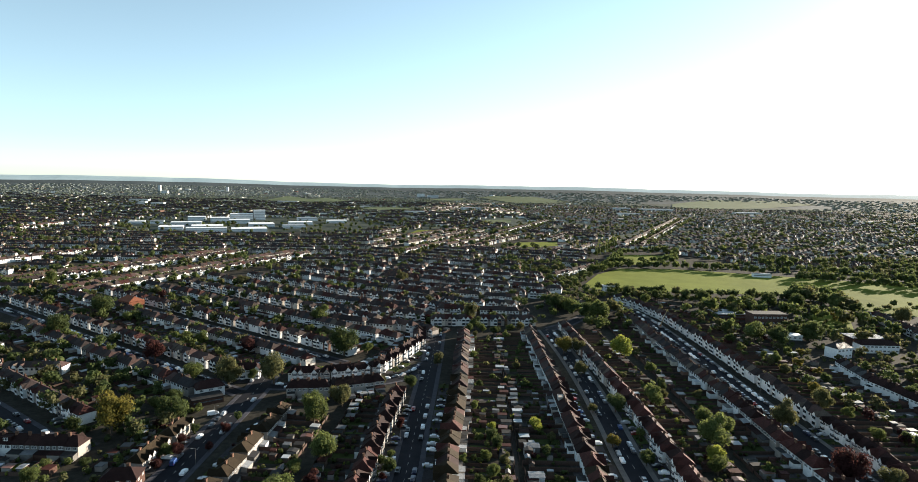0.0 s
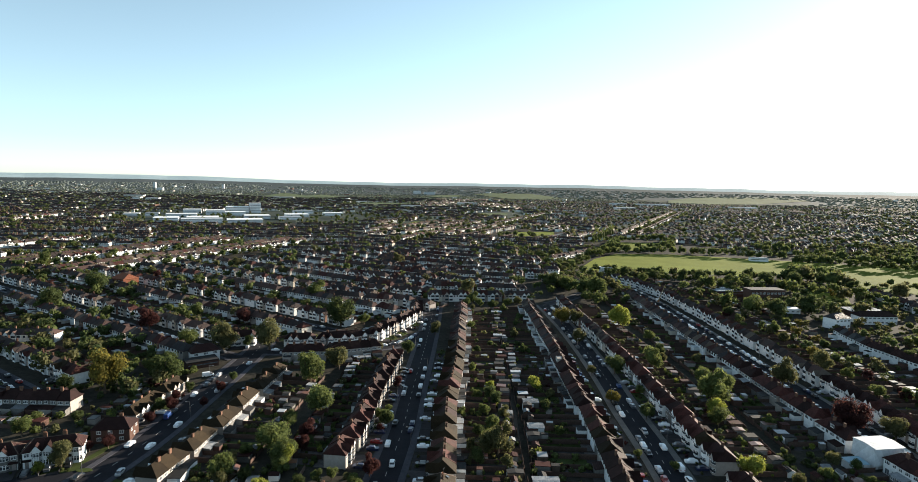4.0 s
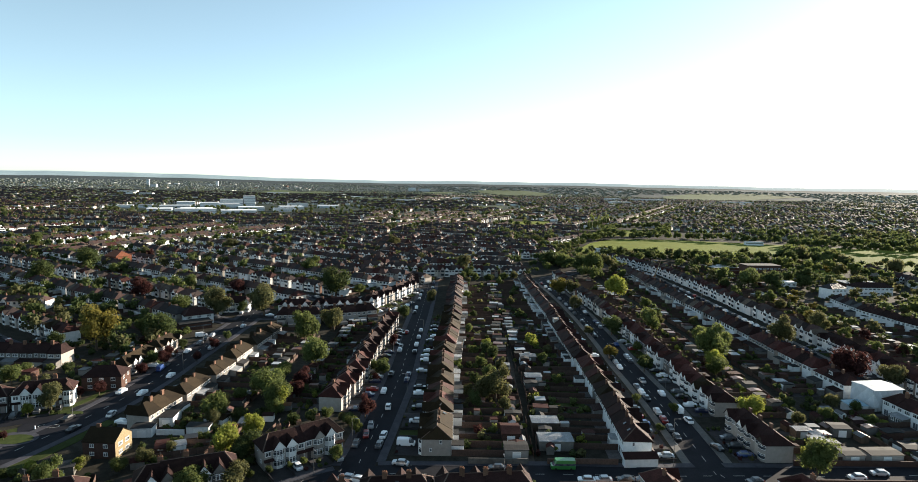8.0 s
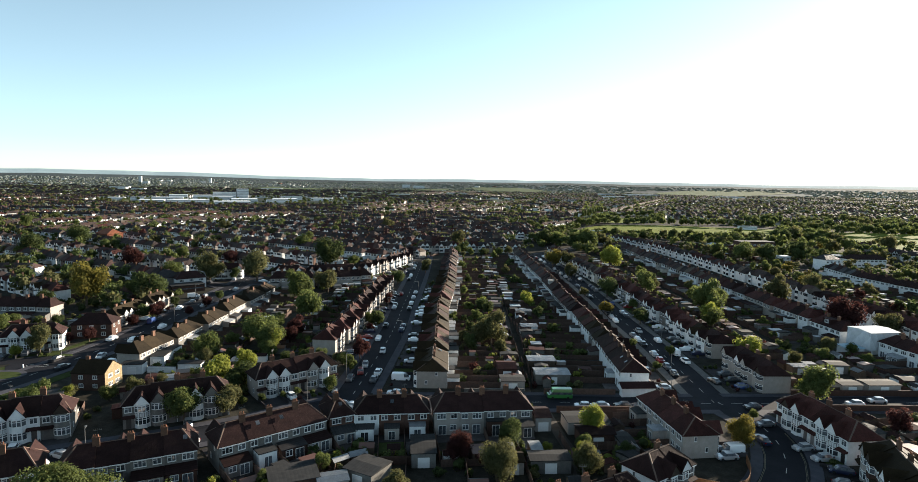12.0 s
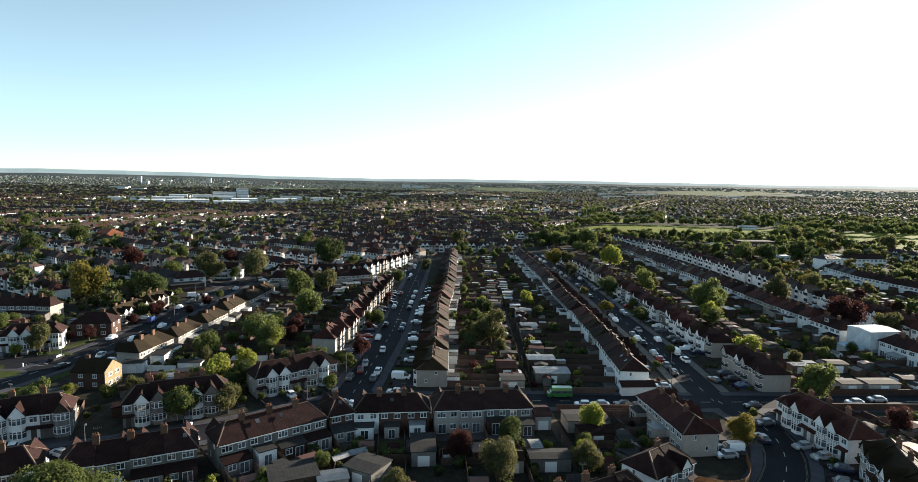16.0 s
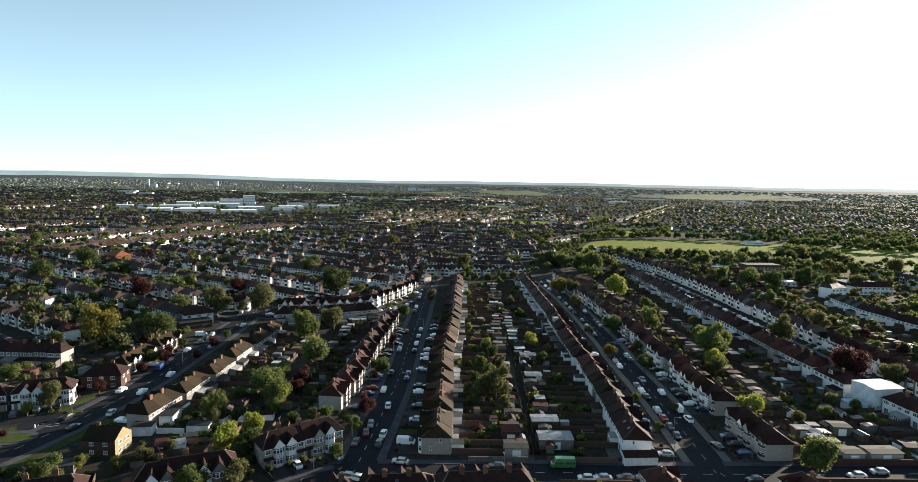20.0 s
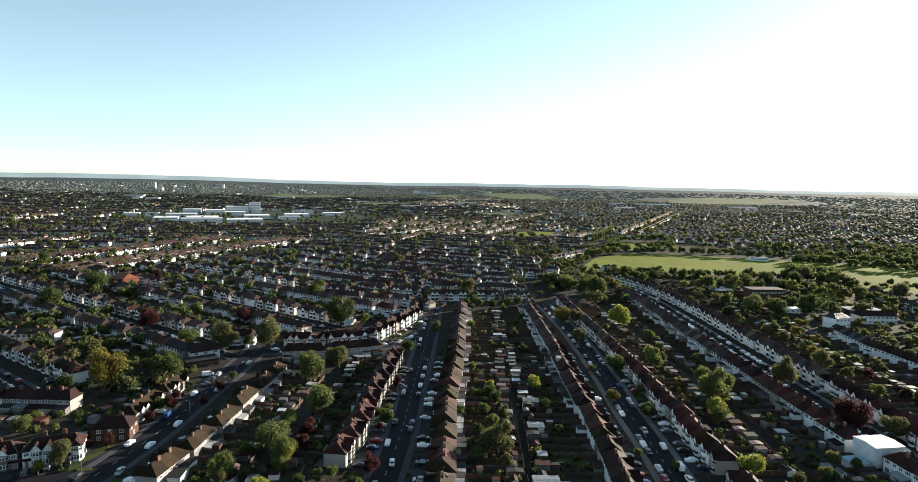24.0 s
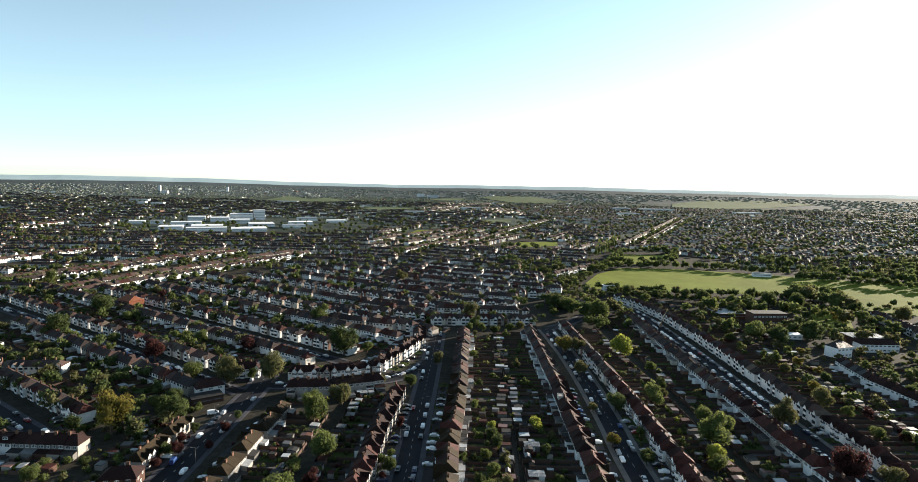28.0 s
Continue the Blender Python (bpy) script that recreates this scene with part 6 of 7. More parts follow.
for line, half, name, chance, t0 in ((ROAD_1, 4.2, "road_1", .35, 16), (ROAD_2, 4.3, "road_2", .4, 14), (ROAD_3, 4.3, "road_3", .7, 10), (CRESCENT, 3.4, "road_crescent", .5, 10), (smooth([uv(-372, 96), uv(-262, 96)]), 3.6, "road_estate_1", .5, 6), (MAIN, 4.8, "road_main", .22, 30)) + tuple((line, half, name, .5, 8) for name, line, half in ROADS if name.startswith("road_estate") and not name.endswith("_1")):
    total = sum(math.dist(a, b) for a, b in zip(line, line[1:]))
    for side in (1, -1):
        s = t0
        while s < total - 8:
            (x, y), (dx, dy) = along(line, s)
            px, py = x - dy * side * (half - 1.05), y + dx * side * (half - 1.05)
            if c_rng.random() < chance and not on_road(px, py, 1, name):
                park(px, py, math.degrees(math.atan2(-dx, dy)) + (180 if side > 0 else 0) + c_rng.uniform(-2, 2))
            s += c_rng.uniform(5.2, 6.4)
for m, w, length, level, drive in plots:
    if level < 2 and drive and c_rng.random() < .55:
        p = m @ Vector((c_rng.uniform(-1.2, -.6), -HD - c_rng.uniform(3.0, 5.2), 0))
        if not on_road(p.x, p.y, 1.0):
            q = (m @ pose(0, 0, 0, 0, 0, 0)).to_3x3() @ Vector((0, 1, 0))
            park(p.x, p.y, math.degrees(math.atan2(-q.x, q.y)) + (180 if c_rng.random() < .4 else 0))
# cars on the cross road and on the move
for x, y, h, k in ((37, 134.2, 92, "silver"), (33, 134.0, 88, "white"), (47, 134.4, 90, "grey"), (52, 136, 94, "silver"), (42.5, 134.3, 90, "black"), (12, 139.5, 92, "black"), (-12, 141.5, 80, "silver"), (-24, 134, 75, "silver"),
                   (-21.5, 133.2, 70, "white"), (-19, 178, 3, "white"), (-22.5, 164, 184, "silver"), (-23, 158, 186, "red"), (-20, 150, 186, "black"), (72, 170, 2, "white"), (69.5, 205, 178, "silver"), (72.5, 152, 15, "black"),
                   (-100, 170, 8, "silver"), (-104, 158, 12, "white"), (66, 116, 5, "navy"), (100, 136.5, 92, "white"), (107, 138.5, 88, "silver"), (73.5, 134, 100, "black"), (71, 124, 100, "grey"), (72.5, 112.5, 100, "silver"),
                   (73.5, 108, 100, "silver"), (74, 103.5, 100, "white"), (73.5, 99, 95, "silver"), (54, 111, 95, "black"), (55, 108.5, 95, "silver"), (-61, 112, 65, "silver"), (-72, 108, 66, "silver"), (-51, 115, 62, "white")):
    if all(math.hypot(x - a, y - b) > 2.4 for a, b in taken):
        taken.append((x, y))
        car(pose(x, y, .05, 0, 0, h), k, lamps=y < 140)
car(pose(28.5, 140.3, .05, 0, 0, 90), "green", BUS_BODY, BUS_GLASS, "van", "bright green minibus parked beside a garden wall", (.9, 1.9), False, .85, 3.0)
car(pose(-11.5, 152.5, .05, 0, 0, 268), "white", VAN_BODY, VAN_GLASS, "van", "white panel van parked on a front drive", (.86, 1.6), False, .8, 2.45)
car(pose(-110.5, 258, .05, 0, 0, -60), "white", VAN_BODY, VAN_GLASS, "van", "white panel van parked beside the main road", (.86, 1.6), False, .8, 2.45)
car(pose(-106, 212, .05, 0, 0, 5), "blue", VAN_BODY, VAN_GLASS, "van", "blue panel van parked beside the main road", (.86, 1.6), False, .8, 2.45)
car(pose(45.6, 93.3, .05, 0, 0, 250), "white", VAN_BODY, VAN_GLASS, "van", "white panel van parked on a corner drive", (.86, 1.6), False, .8, 2.45)
car(pose(72, 178, .05, 0, 0, 2), "white", VAN_BODY, VAN_GLASS, "van", "white panel van on the street", (.86, 1.6), False, .8, 2.45)
for k, s in far_car.items():
    if s.v:
        tagged(new("far_parked_cars", s.mesh("far_parked_cars", CAR_PAINT[k])), f"{k} cars parked along distant streets", "cars", kind="stuff")

# ---------------------------------------------------------------- street lamps
POLE = Shape().drum((0, 0), .08, 0, 6.6, 8, .05).mesh("pole")
ARM = Shape().box(-.04, -.04, 6.5, 1.3, .04, 6.58).mesh("arm")
HEADM = Shape().prism(shift(rounded(.34, .75, .08), 0), 6.46, 6.6).mesh("lamp_head")
for line, half, step in ((ROAD_1, 4.2, 38), (ROAD_2, 4.3, 38), (MAIN, 4.8, 42), (CROSS, 4.2, 44), (ROAD_3, 4.3, 45)):
    total = sum(math.dist(a, b) for a, b in zip(line, line[1:]))
    s, side = 18.0, 1
    while s < min(total, 230):
        (x, y), (dx, dy) = along(line, s)
        px, py = x - dy * side * (half + .5), y + dx * side * (half + .5)
        if not on_road(px, py, .2):
            t = thing("street_lamp", pose(px, py, .1, 0, 0, math.degrees(math.atan2(-dx * side, dy * side))), "grey steel street lamp beside the kerb", "street lamp", "street lamps")
            part("pole", POLE, STEEL, t)
            part("arm", ARM, STEEL, t)
            part("lamp_head", HEADM, STEEL, t, m=pose(1.4, 0, 0))
        s += step
        side = -side

# ---------------------------------------------------------------- single buildings


def block(name, label, category, m, size, wall, roof, floors=2, bays=6, flat=True, parapet=.4):
    """A plain large building with rows of windows."""
    lx, ly, h = size
    t = thing(name, m, label, category)
    part("wall", Shape().box(-lx / 2, -ly / 2, 0, lx / 2, ly / 2, h).mesh("wall"), wall, t)
    if flat:
        part("roof", Shape().box(-lx / 2 - .25, -ly / 2 - .25, h, lx / 2 + .25, ly / 2 + .25, h + parapet).mesh("roof"), roof, t)
    else:
        part("roof", roof_mesh(1, 1, lx, ly / 2, h, h + ly * .28).mesh("roof"), roof, t)
    fh = h / floors
    for f in range(floors):
        if lx / bays > 2.4 and ly < 14 and bays < 12 and m.translation.y < 500:
            for i in range(bays):
                part("window", WINC3, FRAME, t, m=pose(-lx / 2 + (i + .5) * lx / bays, -ly / 2, f * fh + fh * .35))
            continue
        for sy, rz in ((-1, 0), (1, 180)):
            glass = Shape()
            glass.box(-lx / 2 + .6, -.05, f * fh + fh * .48, lx / 2 - .6, .05, f * fh + fh * .66)
            part("window", glass.mesh("window"), PANE, t, m=pose(0, sy * ly / 2, 0, 0, 0, rz))
    return t


# yellow-brick end house by the main road
YW = Shape().across([(-4, 0), (4, 0), (4, 5.2), (0, 7.9), (-4, 5.2)], -5, 5)
yh = thing("gable_house", pose(-87.5, 146.5, 0, 0, 0, -4) @ Matrix.Diagonal((.85, .85, .85, 1)), "yellow brick house with a plain sunlit gable end", "house")
part("wall", YW.mesh("wall"), BRICK, yh)
# yellow slab over the brown wall: this face's sunlit tone is put into colour
part("gable_end", Shape().across([(-4, 0), (4, 0), (4, 5.2), (0, 7.85), (-4, 5.2)], 5.0, 5.06).mesh("gable_end"), STOCK, yh, "yellow brick gable face")
YR = Shape()
for sy in (-1, 1):
    a = [(-5.1, sy * 4.4, 5.0), (5.1, sy * 4.4, 5.0), (5.1, 0, 7.98), (-5.1, 0, 7.98)]
    b = [(x, y, z + .18) for x, y, z in a]
    YR.poly(*(a if sy > 0 else a[::-1])).poly(*(b[::-1] if sy > 0 else b)).poly(a[0], a[1], b[1], b[0]).poly(a[1], a[2], b[2], b[1]).poly(a[3], a[0], b[0], b[3])
part("roof", YR.mesh("roof"), TILE_TAN, yh)
part("chimney", CHIMNEY, CHIM, yh, m=pose(-2.5, 0, .3))
for x, z in ((-1.6, 3.4), (1.6, 3.4), (-1.6, .9), (1.6, .9)):
    f = part("window", WIN3, FRAME, yh, m=pose(5.06, x, z, 0, 0, 90))
    part("pane", PANE3, PANE, f)
for y, z in ((-2.2, 3.4), (2.0, 3.4), (-2.2, .9), (2, .9)):
    f = part("window", WIN2, FRAME, yh, m=pose(y, -4, z))
    part("pane", PANE2, PANE, f)

# house wrapped in white sheeting on a scaffold
sc = thing("scaffolded_house", pose(139.2, 184, 0, 0, 0, 8) @ Matrix.Diagonal((.56, .84, .97, 1)), "house wrapped in white scaffold sheeting", "house")
part("sheeting", Shape().prism([(-10, -5.5), (9.5, -5), (9.5, 5), (-10, 5.5)], 1.6, 7.3, [(-9.8, -5.3), (9.3, -4.8), (9.3, 4.8), (-9.8, 5.3)]).mesh("sheeting"), SHEETING, sc)
part("sheeting_roof", Shape().across([(-5.6, 7.3), (5.6, 7.3), (5.6, 7.42), (0, 7.9), (-5.6, 7.42)], -10, 9.5).mesh("sheeting_roof"), SHEETING, sc)
part("wall", Shape().box(-9, -4.4, 0, 8.6, 4.4, 4.9).mesh("wall"), WHITE, sc)
for x in (-9.8, -6, -2, 2, 6, 9.3):
    for y in (-5.2, 5.2):
        part("scaffold_pole", Shape().drum((0, 0), .05, 0, 7.4, 6).mesh("scaffold_pole"), STEEL, sc, m=pose(x, y * .93, 0))

block("school", "long flat-roofed brick school beside playing field", "school", pose(243, 455, 0, 0, 0, 3), (27, 12, 9), BRICK, FELT, 2, 9)
block("school_hall", "low school hall with pale flat roof", "school", pose(222, 476, 0, 0, 0, 3), (24, 18, 4.5), BRICK, SHEET, 1, 6)
block("school_annexe", "low white-roofed school annexe among trees", "school", pose(240, 412, 0, 0, 0, -8), (10, 8, 3), WHITE, MEMBRANE, 1, 3)
block("clubhouse", "small white pavilion at the field edge", "pavilion", pose(362, 695, 0, 0, 0, -8), (20, 7, 4), WHITE, SHEET, 1, 6)
block("field_house", "white flat-roofed building at the field corner", "building", pose(153, 586, 0, 0, 0, 6), (14, 8, 5.2), WHITE, MEMBRANE, 2, 4)
block("church_hall", "red brick building with steep tiled roof", "hall", pose(-262, 464, 0, 0, 0, -34), (17, 12, 8), TERRACOTTA, TERRACOTTA, 2, 4, False)
block("flats", "white two-storey flats with low tiled roof", "flats", pose(279, 383, 0, 0, 0, 0), (25, 9, 5.6), WHITE, TILE, 2, 9, False)
block("flats", "white two-storey end block with tiled roof", "flats", pose(245, 369, 0, 0, 0, 20), (13, 9, 7), WHITE, SLATE, 2, 4, False)
block("workshop", "low workshop with white flat roof", "workshop", pose(286, 405, 0, 0, 0, 0), (24, 14, 4.5), BRICK, SHEET, 1, 5)
block("corner_shop", "low red brick corner shop", "shop", pose(-120, 273, 0, 0, 0, 36), (14, 8, 3.0), BRICK, FELT, 1, 6)
block("corner_house", "white two-storey corner house", "house", pose(-123, 283, 0, 0, 0, 36), (13, 9, 5), WHITE, TILE, 2, 3, False)
# long white buildings of the hospital far off
for x, y, lx, ly, h, fl, wm, rm in ((-447, 1116, 92, 22, 9, 3, CLAD, MEMBRANE), (-535, 1158, 56, 40, 7, 2, CLAD, MEMBRANE), (-478, 1192, 76, 40, 7, 2, CLAD, MEMBRANE), (-545, 1245, 76, 30, 9, 2, CLAD, MEMBRANE),
                                    (-667, 1276, 40, 24, 6, 2, CLAD, MEMBRANE), (-630, 1290, 34, 22, 7, 2, CLAD, SHEET), (-590, 1396, 50, 30, 10, 3, CLAD, MEMBRANE), (-528, 1380, 54, 34, 10, 3, CLAD, MEMBRANE),
                                    (-468, 1340, 56, 30, 9, 3, CLAD, MEMBRANE), (-500, 1440, 66, 26, 16, 4, CLAD, MEMBRANE), (-464, 1462, 34, 22, 24, 6, CLAD, MEMBRANE), (-382, 1160, 84, 44, 6, 2, CLAD, MEMBRANE),
                                    (-395, 1270, 66, 50, 7, 2, CLAD, MEMBRANE), (-320, 1255, 56, 36, 6, 2, CLAD, SHEET), (-330, 1345, 66, 36, 6, 2, CLAD, MEMBRANE), (-345, 1460, 60, 28, 8, 2, CLAD, SHEET), (-262, 1415, 58, 28, 6, 2, CLAD, MEMBRANE)):
    block("hospital_block", "long white flat-roofed hospital block far off", "hospital", pose(x - 34, y, 0, 0, 0, 22), (lx * .78, ly, h), wm, rm, fl, 16)
town = Shape()
b_rng = random.Random(91)
for _ in range(230):
    r, az = b_rng.uniform(1750, 3900), b_rng.uniform(-.72, .68)
    x, y = r * math.sin(az), r * math.cos(az)
    if not open_ground(x, y, 1.1):
        lx, ly, h = b_rng.uniform(4, 14), b_rng.uniform(3, 8), b_rng.uniform(3.5, 7)
        town.add(Shape().box(-lx, -ly, 0, lx, ly, h), pose(x, y, land(x, y), 0, 0, b_rng.uniform(-30, 30)))
tagged(new("far_town", town.mesh("far_town", ROW_WALLS)), "pale blocks and sheds of the far town", "buildings", kind="stuff")
for x, y, lx, ly, h in ((-1633, 3208, 13, 13, 30), (-1319, 3350, 12, 12, 26), (-140, 1830, 60, 30, 9), (40, 2150, 70, 30, 8), (760, 2280, 130, 50, 10), (640, 2330, 60, 30, 10), (1050, 2150, 90, 40, 9), (-700, 2400, 80, 30, 9), (-1250, 2300, 70, 26, 10),
                        (-150, 3300, 60, 30, 14), (-220, 3330, 40, 30, 18), (-1500, 3000, 30, 20, 14), (560, 1950, 70, 30, 9), (-1050, 2050, 42, 24, 10), (-1120, 2080, 26, 24, 11)):
    block("far_building", "white block far away among trees", "building", pose(x, y, land(x, y), 0, 0, 8), (lx, ly, h), WHITE, SHEET, max(1, int(h / 4)), 8)

# crane lorry working in the far street
cr = thing("crane_lorry", pose(154, 438, .05, 0, 0, -8), "crane lorry with a raised yellow boom in the street", "lorry")
part("chassis", Shape().box(-1.2, -4, .5, 1.2, 4, 1.3).mesh("chassis"), STEEL, cr)
part("cab", Shape().across([(2.2, 1.3), (4, 1.3), (3.8, 2.9), (2.4, 3.0)], -1.2, 1.2).mesh("cab"), CAR_PAINT["white"], cr)
part("turret", Shape().drum((0, -1.5), .9, 1.3, 2.4, 10, .7).mesh("turret"), FENCE_ORANGE, cr)
boom = Shape().prism([(-.35, -1.85), (.35, -1.85), (.35, -1.15), (-.35, -1.15)], 2.3, 14.5, [(4.6, -.5), (4.9, -.5), (4.9, -.2), (4.6, -.2)])
part("boom", boom.mesh("boom"), STOCK, cr, "raised yellow steel boom")
for x in (-1.1, 1.1):
    for y in (-3, -1.6, 2.9):
        part("wheel", Shape().across([(.5 * math.cos(i * math.tau / 12), .5 + .5 * math.sin(i * math.tau / 12)) for i in range(12)], -.15, .15).mesh("wheel"), RUBBER, cr, m=pose(x, y, 0))
# pale blue sheeted lean-to beside the wrapped house
tl = thing("sheeted_lean_to", pose(129.5, 180.5, 0, 0, 0, 8), "low lean-to with pale blue plastic sheet roof", "outbuilding")
part("wall", Shape().box(-3, -2.2, 0, 3, 2.2, 2.2).mesh("wall"), WHITE, tl)
part("roof", Shape().across([(-2.4, 2.2), (2.4, 2.7), (2.4, 2.8), (-2.4, 2.3)], -3.2, 3.2).mesh("roof"), BLUE_SHEET, tl)

# garages and yard walls beside the cross road
for x, y, w, l, h, a, wm, rm, lb in ((30.5, 122.5, 9, 6, 2.6, 4, CREAM, FELT, "cream flat-roofed double garage"), (31, 116, 7, 5, 2.5, 4, BRICK, TILE, "low brick garage with brown roof"), (28.6, 152.6, 9, 5.5, 2.7, 0, CONCRETE, SHEET, "green-grey garden garage with pale sheet roof"), (27.6, 164.5, 7.6, 5, 2.6, 0, SHEDWOOD, SHEET, "timber garage with a pale blue-grey sheet roof"), (29.8, 204, 5.6, 4.4, 2.5, 0, WHITE, SHEET, "white garden room with a pale sheet roof"), (31, 228, 6, 4.2, 2.5, 0, CONCRETE, SHEET, "grey garage with a pale sheet roof"),
                                    (17.5, 147.5, 6, 5, 2.5, 0, CREAM, FELT, "rendered garage beside the lane"), (17, 158, 5, 7, 2.6, 0, BRICK, TILE_RED, "brick garden room with red roof"), (104.6, 146.2, 5.4, 4.2, 2.4, 2, CREAM, FELT, "small cream rendered flat-roofed garage"), (113.2, 146.6, 8.6, 4.6, 2.4, 2, CREAM, FELT, "cream lock-up garage with a grey felt roof"), (100.4, 160.5, 4.6, 3.2, 2.4, 0, SHEDWOOD, SHEET, "timber garden store with pale sheet roof"), (101.2, 154.6, 4, 3.4, 2.3, 0, CONCRETE, SHEET, "grey garden store with a pale sheet roof"), (112.4, 162.5, 5, 4.4, 2.5, -4, CONCRETE, FELT, "low grey garden building with blue-grey felt roof"),
                                    (124.5, 150, 6, 4.5, 2.4, -8, BRICK, FELT, "dark garden building with flat roof"), (-4, 108.5, 4.5, 8, 2.8, 4, GREY, FELT, "white garage with blue-grey pitched sheet roof"), (19.5, 104.5, 7.5, 4, 2.5, 2, GREY, FELT, "white flat-roofed garden building"),
                                    (21, 123.8, 3.4, 6, 3.0, 4, CREAM, TILE, "cream side annexe with tiled roof"), (12.5, 104, 4, 4, 2.4, 2, CREAM, TILE_TAN, "white shed with brown roof"), (-26, 97.5, 8, 6.5, 2.7, 22, BRICK, FELT, "brick garage with white door"), (-41, 89, 6, 5, 2.3, 30, BRICK, SHEET, "red shed with pale roof"), (-13.5, 100.5, 6, 6, 2.6, -30, CONCRETE, FELT, "grey garage with shallow pitched roof"),
                                    (-83.8, 157.2, 5.2, 3.6, 2.7, 6, WHITE, FELT, "white flat-roofed garage beside a garden wall"), (-80.6, 166.5, 3.8, 8, 2.8, 4, WHITE, FELT, "white flat-roofed annexe behind a house"), (-66.5, 164.5, 6, 4.5, 2.5, -12, WHITE, TILE_TAN, "white pitched-roof garage in a garden"), (-69.2, 158.6, 6, 3.2, 2.5, 3, WHITE, FELT, "white garage with dark flat roof"), (-70.5, 147.6, 4.4, 3.4, 2.1, 28, WHITE, SHEET, "white garden room with pale sheet roof"), (-19, 96.5, 5, 3.6, 2.4, 18, CREAM, SHEET, "pale pink shed with corrugated roof"), (-92, 135, 6, 4, 2.4, 22, CONCRETE, FELT, "grey flat-roofed garage behind a hedge"), (-47, 87.5, 6, 4, 2.3, 30, CONCRETE, FELT, "grey flat-roofed garden store")):
    t = thing("garage", pose(x, y, 0, 0, 0, a), lb, "garage")
    part("wall", Shape().box(-w / 2, -l / 2, 0, w / 2, l / 2, h).mesh("wall"), wm, t)
    part("roof", Shape().across([(-l / 2 - .2, h), (l / 2 + .2, h), (l / 2 + .2, h + .12), (0, h + (.9 if rm in (TILE, TILE_RED, TILE_TAN) else .35)), (-l / 2 - .2, h + .12)], -w / 2 - .2, w / 2 + .2).mesh("roof"), rm, t)
    part("door", GAR_D, FRAME, t, m=pose(0, -l / 2, 0))
# brick boundary walls along the cross road
for x0, x1, y, mt in ((5, 20, 142.4, CONCRETE), (25, 43, 142.6, FENCE), (88, 140, 142.9, BRICK), (26, 43, 131.2, FENCE), (84, 140, 133, BRICK), (-80.5, -72.8, 157.2, WHITE)):
    tagged(new("boundary_wall", Shape().box(x0, y - .11, 0, x1, y + .11, 1.5).box(x0 - .03, y - .15, 1.5, x1 + .03, y + .15, 1.58).mesh("boundary_wall", mt)), "low boundary wall along the street", "wall")
# curved orange fence round the corner garden
cf = thing("corner_fence", pose(0, 0, 0), "orange-brown timber fence curving round a corner garden", "fence")
ring = smooth([(44, 98.2), (48.5, 96.2), (52.6, 97), (56, 101.5), (58, 107)], 1.83)
for a, b in zip(ring, ring[1:]):
    part("fence_panel", PANEL, FENCE_ORANGE, cf, m=pose(a[0], a[1], .05, 0, 0, math.degrees(math.atan2(b[1] - a[1], b[0] - a[0]))) @ Matrix.Diagonal((math.dist(a, b) / 1.83, 1, 1, 1)))

# sheds, stores and fences in the southern gardens
n_rng = random.Random(77)
for x, y, a in ((-35, 92, 25), (-31, 88, 25), (-19, 92, 20), (-13, 91, 20), (-6, 92, 5), (1, 93, 4), (6, 96, 4), (-9, 84, 5), (0, 86, 5), (9, 90, 5), (-2, 81, 5), (-22, 84, 22), (-30, 80, 25), (-16, 80, 15), (10, 82, 5), (23, 97, 5), (28, 107, 5), (37, 121, 5), (36, 113, 5),
                (-74, 84, 22), (-68, 81, 22), (-52, 76, 22), (-44, 80, 25), (-36, 76, 25), (104, 158, 5), (110, 164, 95), (116, 158, 5), (121, 167, 5), (112, 172, 5), (105, 175, 95), (118, 178, 5), (99, 165, 5), (126, 160, 5), (90, 118, 8), (92, 108, 8), (95, 125, 8), (101, 119, 8), (90, 98, 10), (98, 104, 10),
                (-74, 147, 20), (-69, 153, 20), (-60, 157, 10), (-58, 163, 5), (-66, 171, 5), (-55, 158, 80), (-53, 168, 5), (-50, 176, 5), (-76, 139, 20), (-70.5, 128, 112), (-95, 124, 22), (-86, 128, 22), (-100, 121, 22), (-66, 137, 24), (-57, 140, 24)):
    shed(pose(x, y, 0, 0, 0, a + n_rng.choice((0, 90, 180))), n_rng.random() < .5)
